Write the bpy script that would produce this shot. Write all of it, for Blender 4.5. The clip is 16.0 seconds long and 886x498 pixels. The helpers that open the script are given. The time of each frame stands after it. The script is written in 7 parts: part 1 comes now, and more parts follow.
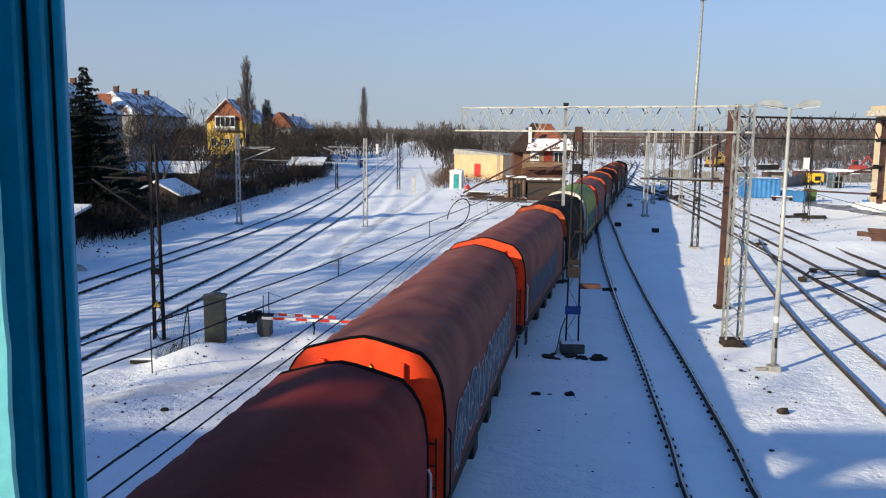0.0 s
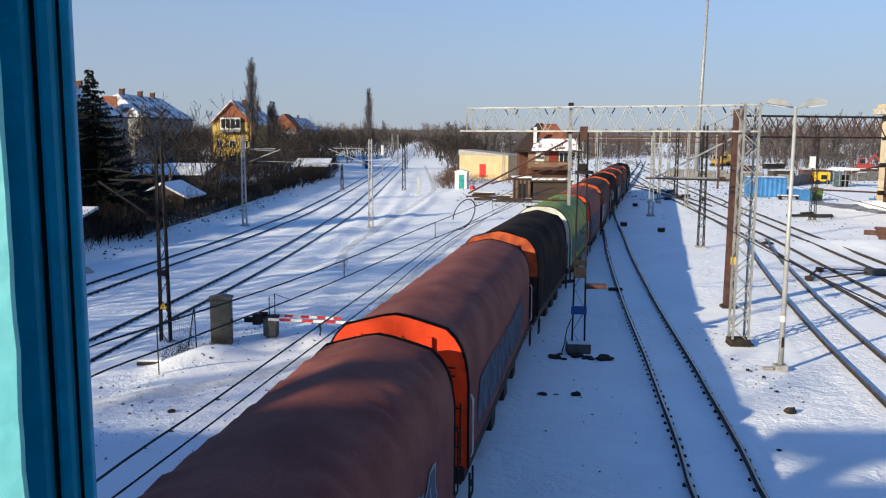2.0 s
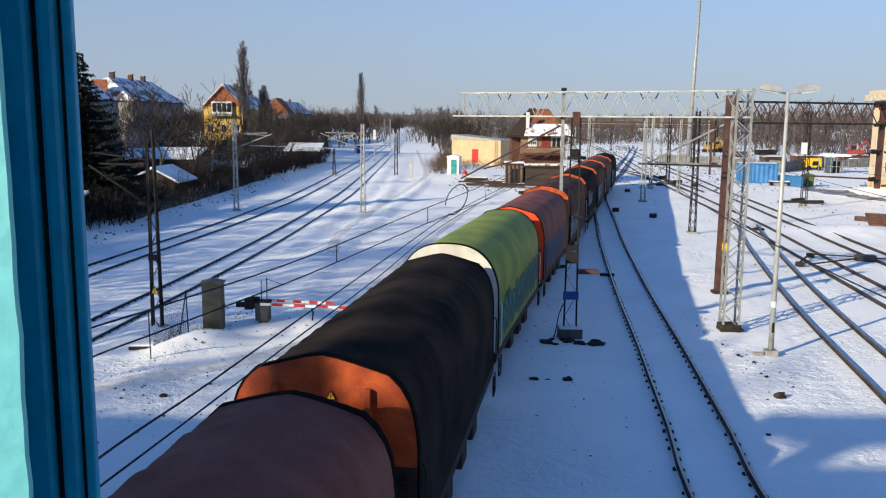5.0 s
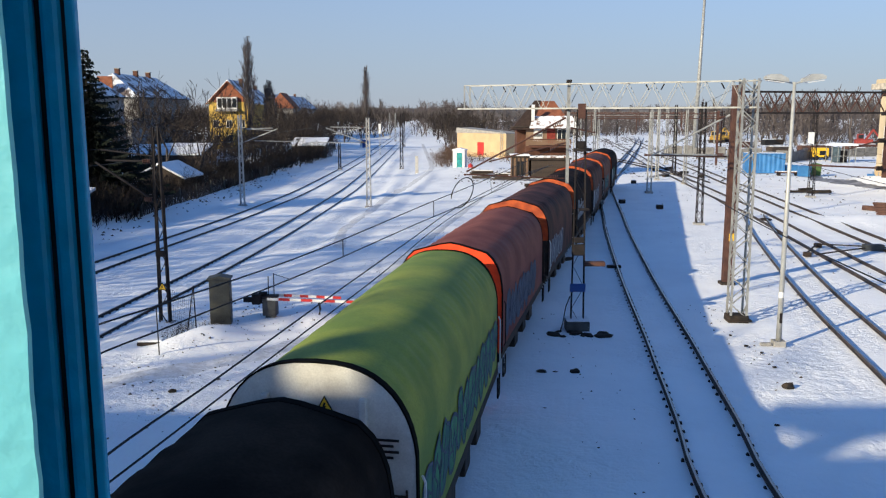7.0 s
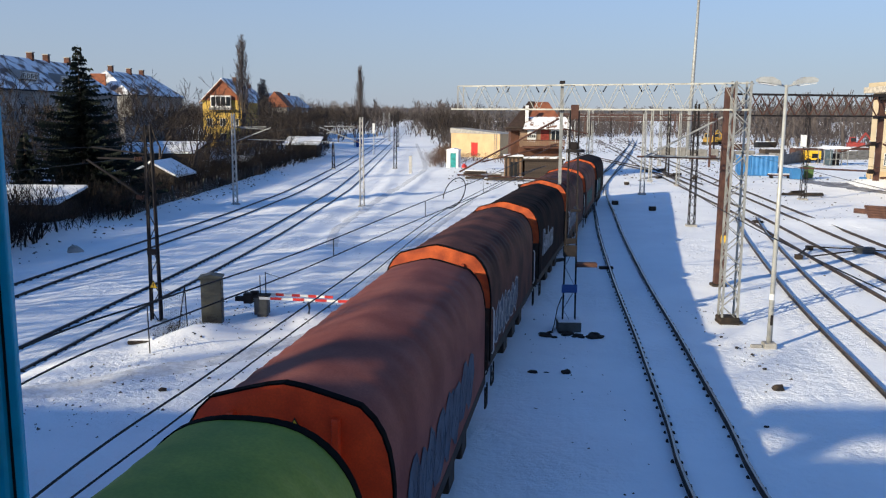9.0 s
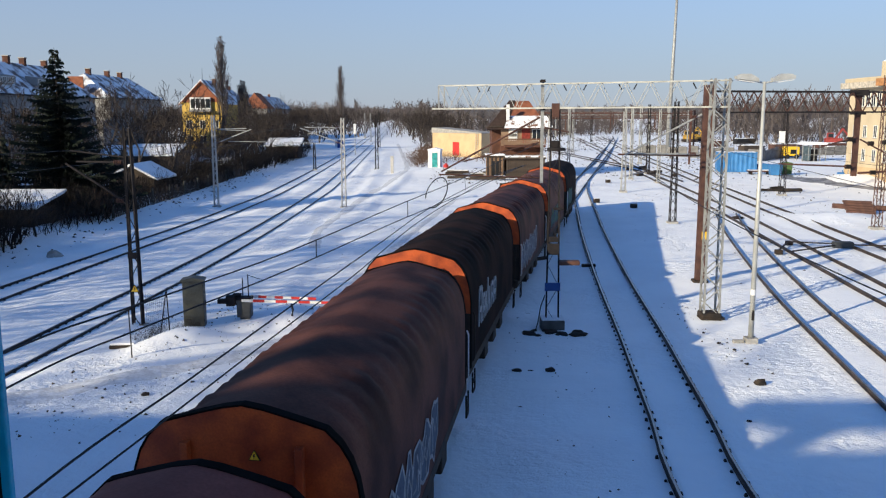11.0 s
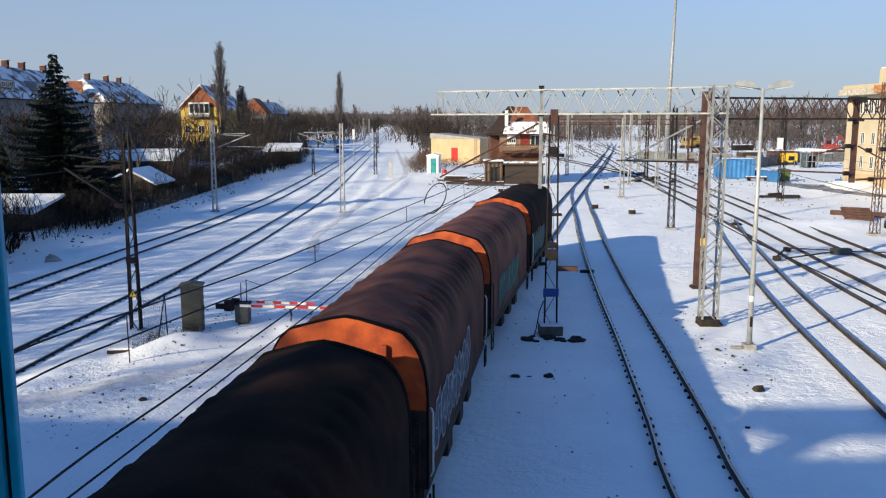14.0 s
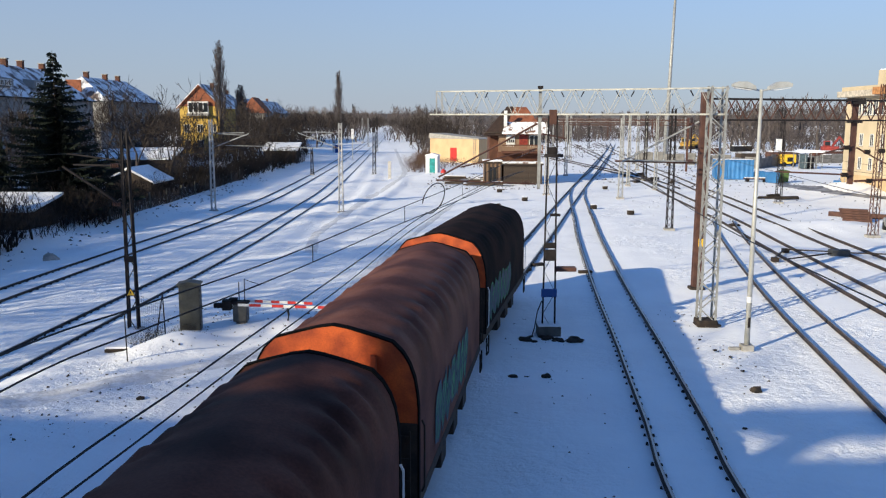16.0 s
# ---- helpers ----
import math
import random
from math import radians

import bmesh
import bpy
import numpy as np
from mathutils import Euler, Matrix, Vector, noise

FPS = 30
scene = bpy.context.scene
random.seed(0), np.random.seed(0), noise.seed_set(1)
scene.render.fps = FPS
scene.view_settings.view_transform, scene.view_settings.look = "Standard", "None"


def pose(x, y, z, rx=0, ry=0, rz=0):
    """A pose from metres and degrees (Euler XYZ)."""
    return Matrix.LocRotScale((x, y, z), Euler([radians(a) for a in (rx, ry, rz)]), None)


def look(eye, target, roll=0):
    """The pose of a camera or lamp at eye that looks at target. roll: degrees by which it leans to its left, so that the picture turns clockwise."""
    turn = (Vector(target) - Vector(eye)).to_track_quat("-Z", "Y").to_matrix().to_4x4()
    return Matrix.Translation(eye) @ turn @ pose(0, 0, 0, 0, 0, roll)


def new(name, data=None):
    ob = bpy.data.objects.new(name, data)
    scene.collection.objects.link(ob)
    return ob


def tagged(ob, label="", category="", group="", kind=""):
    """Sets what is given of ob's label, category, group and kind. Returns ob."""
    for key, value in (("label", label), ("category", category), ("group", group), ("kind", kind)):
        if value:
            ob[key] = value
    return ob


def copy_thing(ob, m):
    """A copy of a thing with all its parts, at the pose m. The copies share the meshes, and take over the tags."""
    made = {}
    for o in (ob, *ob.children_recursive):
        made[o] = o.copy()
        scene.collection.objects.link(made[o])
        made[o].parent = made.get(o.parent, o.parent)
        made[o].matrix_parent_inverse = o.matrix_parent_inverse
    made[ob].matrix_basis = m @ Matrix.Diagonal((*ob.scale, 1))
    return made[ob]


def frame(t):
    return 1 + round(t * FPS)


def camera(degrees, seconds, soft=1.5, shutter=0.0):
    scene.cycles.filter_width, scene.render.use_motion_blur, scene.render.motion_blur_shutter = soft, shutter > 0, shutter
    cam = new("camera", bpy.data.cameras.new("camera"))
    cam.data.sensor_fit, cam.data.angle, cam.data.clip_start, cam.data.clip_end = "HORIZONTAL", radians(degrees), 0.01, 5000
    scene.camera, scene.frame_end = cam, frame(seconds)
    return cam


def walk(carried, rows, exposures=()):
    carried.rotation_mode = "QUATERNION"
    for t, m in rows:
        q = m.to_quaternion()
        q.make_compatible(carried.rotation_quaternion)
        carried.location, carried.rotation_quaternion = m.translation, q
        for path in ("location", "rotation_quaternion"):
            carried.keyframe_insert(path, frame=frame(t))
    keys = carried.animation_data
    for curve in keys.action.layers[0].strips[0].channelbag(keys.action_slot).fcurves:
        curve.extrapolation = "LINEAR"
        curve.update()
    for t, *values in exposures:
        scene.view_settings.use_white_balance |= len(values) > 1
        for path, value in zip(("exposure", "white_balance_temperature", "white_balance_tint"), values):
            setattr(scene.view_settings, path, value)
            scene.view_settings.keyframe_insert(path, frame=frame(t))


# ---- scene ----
# ---- camera and its path: held by hand at an open window 7.7 m above the snow ----
cam = camera(55.504, 16.0, 1.2)
EYE_Z = 7.7
PATH = [  # seconds, eye x, turn x y z in degrees
    (0, 0.0000, 82.399, -0.605, 1.660),
    (0.5, 0.0008, 82.411, -0.425, 1.763),
    (1, -0.0018, 82.421, -0.357, 1.928),
    (1.5, -0.0023, 82.459, -0.329, 2.047),
    (2, -0.0010, 82.439, -0.297, 2.001),
    (2.5, -0.0038, 82.329, -0.287, 1.888),
    (3, -0.0070, 82.224, -0.530, 1.779),
    (3.5, -0.0083, 82.074, -0.702, 1.670),
    (4, -0.0077, 81.895, -0.763, 1.563),
    (6.5, -0.0067, 80.980, 0.066, 1.621),
    (7, -0.0065, 80.981, 0.089, 1.836),
    (7.5, -0.0095, 81.000, 0.049, 1.985),
    (8, 0.0055, 81.020, -0.155, 1.808),
    (8.5, 0.0267, 80.990, -0.282, 1.663),
    (9, 0.0346, 80.989, -0.345, 1.450),
    (11.5, 0.0315, 80.972, 0.316, -0.014),
    (12, 0.0319, 81.056, 0.345, -0.084),
    (12.5, 0.0317, 81.146, 0.347, -0.097),
    (13, 0.0317, 81.273, 0.295, -0.083),
    (13.5, 0.0250, 81.332, 0.191, 0.054),
    (14, 0.0242, 81.353, 0.046, 0.087),
    (14.5, 0.0296, 81.368, -0.056, 0.128),
    (15, 0.0312, 81.399, -0.189, 0.060),
    (15.5, 0.0357, 81.373, -0.283, 0.008),
    (16, 0.0369, 81.348, -0.176, 0.027),
]
walk(cam, [(t, pose(x, 0.0, EYE_Z, rx, ry, rz)) for t, x, rx, ry, rz in PATH], exposures=[(0.0, 0.22, 5960, 13), (16.0, 0.22, 5960, 13)])

# ---- sky and sun: low winter sun from behind on the left ----
SUN_AZ = (-0.76, -0.65)
SUN_EL = 19.4
world = bpy.data.worlds.new("sky")
scene.world = world
world.use_nodes = True
wn = world.node_tree.nodes
wl = world.node_tree.links
sky = wn.new("ShaderNodeTexSky")
sky.sky_type = 'NISHITA'
sky.sun_disc = False
sky.sun_elevation = radians(SUN_EL)
sky.sun_rotation = math.atan2(SUN_AZ[0], SUN_AZ[1])
sky.air_density = 1.0
sky.dust_density = 0.0
sky.ozone_density = 5.0
sky.altitude = 120
# thin winter haze that greys the sky towards the horizon, all the way round
where = wn.new("ShaderNodeTexCoord")
parts_xyz = wn.new("ShaderNodeSeparateXYZ")
wl.new(where.outputs["Generated"], parts_xyz.inputs[0])
low = wn.new("ShaderNodeMapRange")
low.interpolation_type = 'SMOOTHSTEP'
low.inputs["From Min"].default_value = -0.05
low.inputs["From Max"].default_value = 0.46
low.inputs["To Min"].default_value = 0.92
low.inputs["To Max"].default_value = 0.0
wl.new(parts_xyz.outputs["Z"], low.inputs["Value"])
haze = wn.new("ShaderNodeMix")
haze.data_type = 'RGBA'
haze.inputs[7].default_value = (2.28, 2.50, 2.82, 1)
wl.new(low.outputs["Result"], haze.inputs[0])
wl.new(sky.outputs[0], haze.inputs[6])
wl.new(haze.outputs[2], wn["Background"].inputs[0])
wn["Background"].inputs[1].default_value = 0.142
lamp = bpy.data.lights.new("sun", 'SUN')
lamp.energy = 5.7
lamp.angle = radians(0.53)
lamp.color = (1.0, 0.85, 0.55)
sun = new("sun", lamp)
sdir = Vector((SUN_AZ[0], SUN_AZ[1], math.tan(radians(SUN_EL)) * math.hypot(*SUN_AZ)))
sun.matrix_world = look(sdir * 60, (0, 0, 0))


# ---- materials ----
def mat(name, color, rough=0.7, metal=0.0, vary=0.25, scale=3.0, bump=0.1, fine=40.0, second=None, patch=0.5, spread=0.12, island=0.0, gloss=0.35, dusty=0.0):
    """Two scales of noise over a base colour, a second colour in patches, and a fine relief."""
    m = bpy.data.materials.new(name)
    m.use_nodes = True
    nt = m.node_tree
    n, l = nt.nodes, nt.links
    b = n["Principled BSDF"]
    b.inputs["Roughness"].default_value = rough
    b.inputs["Metallic"].default_value = metal
    b.inputs["Specular IOR Level"].default_value = gloss
    b.inputs["Sheen Weight"].default_value = dusty
    b.inputs["Sheen Roughness"].default_value = 0.45
    b.inputs["Sheen Tint"].default_value = (1.0, 0.85, 0.8, 1)
    tc = n.new("ShaderNodeTexCoord")
    big = n.new("ShaderNodeTexNoise")
    big.inputs["Scale"].default_value = scale
    big.inputs["Detail"].default_value = 5
    small = n.new("ShaderNodeTexNoise")
    small.inputs["Scale"].default_value = fine
    small.inputs["Detail"].default_value = 3
    l.new(tc.outputs["Object"], big.inputs["Vector"])
    l.new(tc.outputs["Object"], small.inputs["Vector"])
    second = second or tuple(c * (1 - vary * 1.6) for c in color)
    ramp = n.new("ShaderNodeValToRGB")
    ramp.color_ramp.elements[0].position = patch - spread
    ramp.color_ramp.elements[1].position = patch + spread
    ramp.color_ramp.elements[0].color = (*second, 1)
    ramp.color_ramp.elements[1].color = (*color, 1)
    l.new(big.outputs["Fac"], ramp.inputs["Fac"])
    mul = n.new("ShaderNodeMix")
    mul.data_type = 'RGBA'
    mul.blend_type = 'MULTIPLY'
    mul.inputs[0].default_value = 1.0
    grain = n.new("ShaderNodeMapRange")
    grain.inputs["From Min"].default_value = 0.3
    grain.inputs["From Max"].default_value = 0.7
    grain.inputs["To Min"].default_value = 1 - vary
    grain.inputs["To Max"].default_value = 1 + vary * 0.4
    l.new(small.outputs["Fac"], grain.inputs["Value"])
    l.new(ramp.outputs["Color"], mul.inputs[6])
    l.new(grain.outputs["Result"], mul.inputs[7])
    out = mul.outputs[2]
    if island:
        geo = n.new("ShaderNodeNewGeometry")
        r2 = n.new("ShaderNodeMapRange")
        r2.inputs["To Min"].default_value = 1 - island
        r2.inputs["To Max"].default_value = 1 + island
        l.new(geo.outputs["Random Per Island"], r2.inputs["Value"])
        m2 = n.new("ShaderNodeMix")
        m2.data_type = 'RGBA'
        m2.blend_type = 'MULTIPLY'
        m2.inputs[0].default_value = 1.0
        l.new(out, m2.inputs[6])
        l.new(r2.outputs["Result"], m2.inputs[7])
        out = m2.outputs[2]
    l.new(out, b.inputs["Base Color"])
    if bump:
        bp = n.new("ShaderNodeBump")
        bp.inputs["Strength"].default_value = bump
        bp.inputs["Distance"].default_value = 0.02
        l.new(small.outputs["Fac"], bp.inputs["Height"])
        l.new(bp.outputs["Normal"], b.inputs["Normal"])
    return m


def snow_material():
    m = bpy.data.materials.new("snow")
    m.use_nodes = True
    nt = m.node_tree
    n, l = nt.nodes, nt.links
    b = n["Principled BSDF"]
    b.inputs["Roughness"].default_value = 0.75
    b.inputs["Subsurface Weight"].default_value = 0.0
    tc = n.new("ShaderNodeTexCoord")

    def noise_of(scale, detail, rough=0.55):
        t = n.new("ShaderNodeTexNoise")
        t.inputs["Scale"].default_value = scale
        t.inputs["Detail"].default_value = detail
        t.inputs["Roughness"].default_value = rough
        l.new(tc.outputs["Object"], t.inputs["Vector"])
        return t

    tread, drift, lump, grain, dirt = noise_of(0.16, 3), noise_of(0.35, 4), noise_of(2.2, 5, 0.6), noise_of(9, 5, 0.65), noise_of(3.6, 8, 0.72)
    # patches of old grey snow and specks of ballast and straw showing through
    ramp = n.new("ShaderNodeValToRGB")
    ramp.color_ramp.elements[0].position = 0.30
    ramp.color_ramp.elements[1].position = 0.62
    ramp.color_ramp.elements[0].color = (0.86, 0.87, 0.89, 1)
    ramp.color_ramp.elements[1].color = (0.93, 0.94, 0.95, 1)
    l.new(drift.outputs["Fac"], ramp.inputs["Fac"])
    spot = n.new("ShaderNodeMapRange")
    spot.inputs["From Min"].default_value = 0.68
    spot.inputs["From Max"].default_value = 0.72
    l.new(dirt.outputs["Fac"], spot.inputs["Value"])
    mix = n.new("ShaderNodeMix")
    mix.data_type = 'RGBA'
    l.new(spot.outputs["Result"], mix.inputs[0])
    l.new(ramp.outputs["Color"], mix.inputs[6])
    mix.inputs[7].default_value = (0.10, 0.085, 0.07, 1)
    l.new(mix.outputs[2], b.inputs["Base Color"])
    b1 = n.new("ShaderNodeBump")
    rough_here = n.new("ShaderNodeMapRange")
    rough_here.inputs["From Min"].default_value = 0.42
    rough_here.inputs["From Max"].default_value = 0.62
    rough_here.inputs["To Min"].default_value = 0.10
    rough_here.inputs["To Max"].default_value = 0.75
    l.new(tread.outputs["Fac"], rough_here.inputs["Value"])
    l.new(rough_here.outputs["Result"], b1.inputs["Strength"])
    b1.inputs["Distance"].default_value = 0.18
    l.new(lump.outputs["Fac"], b1.inputs["Height"])
    b2 = n.new("ShaderNodeBump")
    l.new(rough_here.outputs["Result"], b2.inputs["Strength"])
    b2.inputs["Distance"].default_value = 0.045
    l.new(grain.outputs["Fac"], b2.inputs["Height"])
    l.new(b1.outputs["Normal"], b2.inputs["Normal"])
    l.new(b2.outputs["Normal"], b.inputs["Normal"])
    return m


SNOW = snow_material()
SNOW_CAP = mat("snow cap", (0.88, 0.89, 0.91), 0.75, vary=0.08, scale=2.0, bump=0.3, fine=12, second=(0.78, 0.79, 0.82))
RAIL = mat("rusty rail steel", (0.075, 0.052, 0.042), 0.55, 0.3, second=(0.03, 0.025, 0.024))
RAIL_TOP = mat("polished rail head", (0.35, 0.34, 0.33), 0.3, 0.9, vary=0.1, bump=0.02)
CLIP = mat("dark rail clip", (0.035, 0.03, 0.028), 0.8, 0.2)
TARP_RED = mat("faded maroon tarpaulin", (0.245, 0.088, 0.068), 0.6, vary=0.16, scale=0.9, second=(0.175, 0.056, 0.045), fine=25, bump=0.12, gloss=0.06, dusty=0.0)
TARP_MAROON = mat("deep maroon tarpaulin", (0.20, 0.026, 0.022), 0.6, vary=0.16, scale=0.9, second=(0.135, 0.018, 0.017), fine=25, bump=0.12, gloss=0.08)
TARP_BROWN = mat("dusty brown tarpaulin", (0.175, 0.072, 0.048), 0.6, vary=0.2, scale=0.8, second=(0.085, 0.032, 0.023), fine=22, bump=0.15, gloss=0.06, dusty=0.0)
TARP_DARK = mat("dark umber tarpaulin", (0.028, 0.014, 0.010), 0.85, vary=0.25, scale=0.8, second=(0.007, 0.005, 0.005), fine=22, bump=0.15, gloss=0.06, dusty=0.0)
TARP_UMBER = mat("dark maroon tarpaulin", (0.115, 0.045, 0.031), 0.65, vary=0.22, scale=0.8, second=(0.038, 0.015, 0.012), fine=22, bump=0.15, gloss=0.08, dusty=0.0)
TARP_BLACK = mat("soot black tarpaulin", (0.036, 0.025, 0.018), 0.85, vary=0.25, scale=0.7, second=(0.009, 0.007, 0.006), fine=22, bump=0.15, gloss=0.06, dusty=0.0)
TARP_GREEN = mat("yellow green tarpaulin", (0.270, 0.315, 0.045), 0.55, vary=0.15, scale=0.9, second=(0.155, 0.225, 0.035), fine=25, bump=0.12, gloss=0.15)
ORANGE = mat("orange red paint", (0.86, 0.075, 0.012), 0.45, vary=0.12, scale=2, second=(0.70, 0.055, 0.010), bump=0.05)
ORANGE_OLD = mat("dull orange paint", (0.48, 0.088, 0.016), 0.55, vary=0.2, scale=2, second=(0.26, 0.042, 0.011), bump=0.08)
CREAM = mat("off-white painted steel", (0.66, 0.65, 0.58), 0.5, vary=0.12, scale=1.5, second=(0.50, 0.48, 0.42), bump=0.05)
UNDER = mat("brake-dust black steel", (0.022, 0.019, 0.017), 0.8, 0.2, second=(0.05, 0.035, 0.025))
TRIM = mat("black rubber edge", (0.007, 0.007, 0.007), 0.9, bump=0, gloss=0.04)
YELLOW = mat("warning yellow", (0.85, 0.52, 0.03), 0.5, vary=0.08, bump=0)
DARK_ROOF = mat("dark brown old roof tiles", (0.055, 0.034, 0.026), 0.9, vary=0.3, scale=2, second=(0.035, 0.022, 0.018), bump=0.3)
SNOW_TILE = mat("roof tiles under patchy thin snow", (0.80, 0.82, 0.86), 0.8, vary=0.1, scale=0.55, second=(0.13, 0.10, 0.095), fine=9, bump=0.3, patch=0.46, spread=0.07)
SNOW_WORN = mat("melting snow over brown tiles", (0.84, 0.84, 0.85), 0.8, vary=0.12, scale=1.6, second=(0.20, 0.11, 0.075), fine=9, bump=0.3, patch=0.42, spread=0.05)
BLUE_SIGN = mat("blue sign enamel", (0.02, 0.07, 0.25), 0.4, vary=0.08, bump=0)
BLACK = mat("black paint", (0.015, 0.015, 0.016), 0.5, bump=0)
WHITE = mat("white paint", (0.75, 0.75, 0.74), 0.5, vary=0.1, bump=0.03)
RED = mat("red paint", (0.55, 0.035, 0.03), 0.5, vary=0.15, bump=0.03)
SPRAY_WHITE = mat("sprayed white lines", (0.36, 0.38, 0.40), 0.7, vary=0.3, bump=0)
SPRAY_BLUE = mat("sprayed dark blue", (0.040, 0.055, 0.09), 0.7, vary=0.4, scale=2, second=(0.07, 0.10, 0.15), bump=0)
SPRAY_GREEN = mat("sprayed green", (0.06, 0.25, 0.11), 0.7, vary=0.4, scale=2, second=(0.03, 0.12, 0.10), bump=0)
DARK_STEEL = mat("dark rusted lattice steel", (0.024, 0.019, 0.019), 0.85, 0.1, second=(0.014, 0.012, 0.013), scale=4)
BROWN_STEEL = mat("rust brown mast steel", (0.125, 0.060, 0.042), 0.75, 0.15, second=(0.07, 0.034, 0.028), scale=2.5)
ZINC = mat("weathered zinc-grey steel", (0.40, 0.40, 0.38), 0.55, 0.3, vary=0.18, second=(0.27, 0.27, 0.26), scale=3)
POLE_GREY = mat("pale grey lamp pole", (0.50, 0.50, 0.47), 0.45, 0.2, vary=0.12, second=(0.40, 0.40, 0.38))
MAST_PALE = mat("pale concrete grey mast", (0.52, 0.50, 0.46), 0.8, vary=0.15, second=(0.40, 0.385, 0.36), bump=0.1)
CONCRETE = mat("weathered concrete", (0.40, 0.38, 0.35), 0.85, vary=0.2, second=(0.28, 0.27, 0.25), bump=0.3)
WIRE = mat("dark copper wire", (0.03, 0.028, 0.026), 0.6, 0.4, bump=0)
FRAME_BLUE = mat("blue gloss window paint", (0.008, 0.27, 0.54), 0.35, vary=0.15, scale=6, second=(0.006, 0.22, 0.46), fine=60, bump=0.12, gloss=0.25)
FRAME_TEAL = mat("pale turquoise window paint", (0.18, 0.58, 0.68), 0.4, vary=0.1, scale=8, second=(0.15, 0.51, 0.61), fine=50, bump=0.12)
# near-black colour that paints the shade inside the frame's gaps
GAP_SHADE = mat("black standing in for gap shade", (0.006, 0.007, 0.010), 0.8, bump=0)
CABINET_GREY = mat("weathered khaki sheet steel", (0.085, 0.085, 0.07), 0.6, 0.1, vary=0.2, scale=3)
MACHINE_GREY = mat("dark grey machine paint", (0.10, 0.10, 0.095), 0.6, 0.1, vary=0.2)
PLASTER = mat("warm cream plaster", (0.56, 0.41, 0.235), 0.85, vary=0.1, scale=0.5, second=(0.49, 0.35, 0.20), bump=0.15)
WINDOW_GLASS = mat("dark window glass", (0.02, 0.025, 0.03), 0.08, 0.0, vary=0.05, bump=0)


# ---- building helpers ----
def thing(name, place, turn=0.0, label="", category="", group="", kind=""):
    ob = new(name)
    ob.empty_display_size = 0.3
    ob.matrix_world = pose(*place, 0, 0, turn)
    return tagged(ob, label, category, group, kind)


def part(name, bm, material, parent, label="", smooth=False):
    me = bpy.data.meshes.new(name)
    bm.to_mesh(me)
    bm.free()
    for m in (material if isinstance(material, (list, tuple)) else [material]):
        me.materials.append(m)
    if smooth:
        me.polygons.foreach_set("use_smooth", [True] * len(me.polygons))
    ob = new(name, me)
    if parent:
        ob.parent = parent
    return tagged(ob, label)


def same(name, me, parent, m=None, label=""):
    """One more object on a mesh that exists already."""
    ob = new(name, me)
    ob.parent = parent
    if m is not None:
        ob.matrix_local = m
    return tagged(ob, label)


def raw(name, verts, faces, material, parent=None, smooth=False, index=None):
    me = bpy.data.meshes.new(name)
    me.from_pydata([tuple(v) for v in verts], [], [tuple(f) for f in faces])
    for m in (material if isinstance(material, (list, tuple)) else [material]):
        me.materials.append(m)
    if index is not None:
        me.polygons.foreach_set("material_index", index)
    if smooth:
        me.polygons.foreach_set("use_smooth", [True] * len(me.polygons))
    me.update()
    ob = new(name, me)
    if parent:
        ob.parent = parent
    return ob


def box(bm, x0, x1, y0, y1, z0, z1, m=None, bevel=0.0):
    r = bmesh.ops.create_cube(bm, size=1)
    mm = Matrix.Translation(((x0 + x1) / 2, (y0 + y1) / 2, (z0 + z1) / 2)) @ Matrix.Diagonal((abs(x1 - x0), abs(y1 - y0), abs(z1 - z0), 1))
    bmesh.ops.transform(bm, matrix=(m @ mm) if m is not None else mm, verts=r["verts"])
    if bevel:
        es = list({e for v in r["verts"] for e in v.link_edges})
        bmesh.ops.bevel(bm, geom=es, offset=bevel, segments=2, affect='EDGES', profile=0.5)
    return bm


def bar(bm, p, q, w, h=None):
    """A square bar from p to q."""
    p, q = Vector(p), Vector(q)
    h = h or w
    d = q - p
    if d.length < 1e-6:
        return bm
    rot = d.to_track_quat('Z', 'Y').to_matrix().to_4x4()
    r = bmesh.ops.create_cube(bm, size=1)
    bmesh.ops.transform(bm, matrix=Matrix.Translation((p + q) / 2) @ rot @ Matrix.Diagonal((w, h, d.length, 1)), verts=r["verts"])
    return bm


def tube(bm, p, q, r0, r1=None, n=10):
    p, q = Vector(p), Vector(q)
    d = q - p
    rot = d.to_track_quat('Z', 'Y').to_matrix().to_4x4()
    bmesh.ops.create_cone(bm, cap_ends=True, segments=n, radius1=r0, radius2=r0 if r1 is None else r1, depth=d.length, matrix=Matrix.Translation((p + q) / 2) @ rot)
    return bm


def B():
    return bmesh.new()


def boxed(name, dims, material, parent, label="", bevel=0.0):
    return part(name, box(B(), *dims, bevel=bevel), material, parent, label)


def prism(bm, outline, y0, y1):
    """An outline in x and z, drawn out along y."""
    a = [bm.verts.new((x, y0, z)) for x, z in outline]
    b = [bm.verts.new((x, y1, z)) for x, z in outline]
    k = len(outline)
    for i in range(k):
        bm.faces.new((a[i], a[(i + 1) % k], b[(i + 1) % k], b[i]))
    bm.faces.new(a[::-1])
    bm.faces.new(b)
    bmesh.ops.recalc_face_normals(bm, faces=bm.faces[:])
    return bm


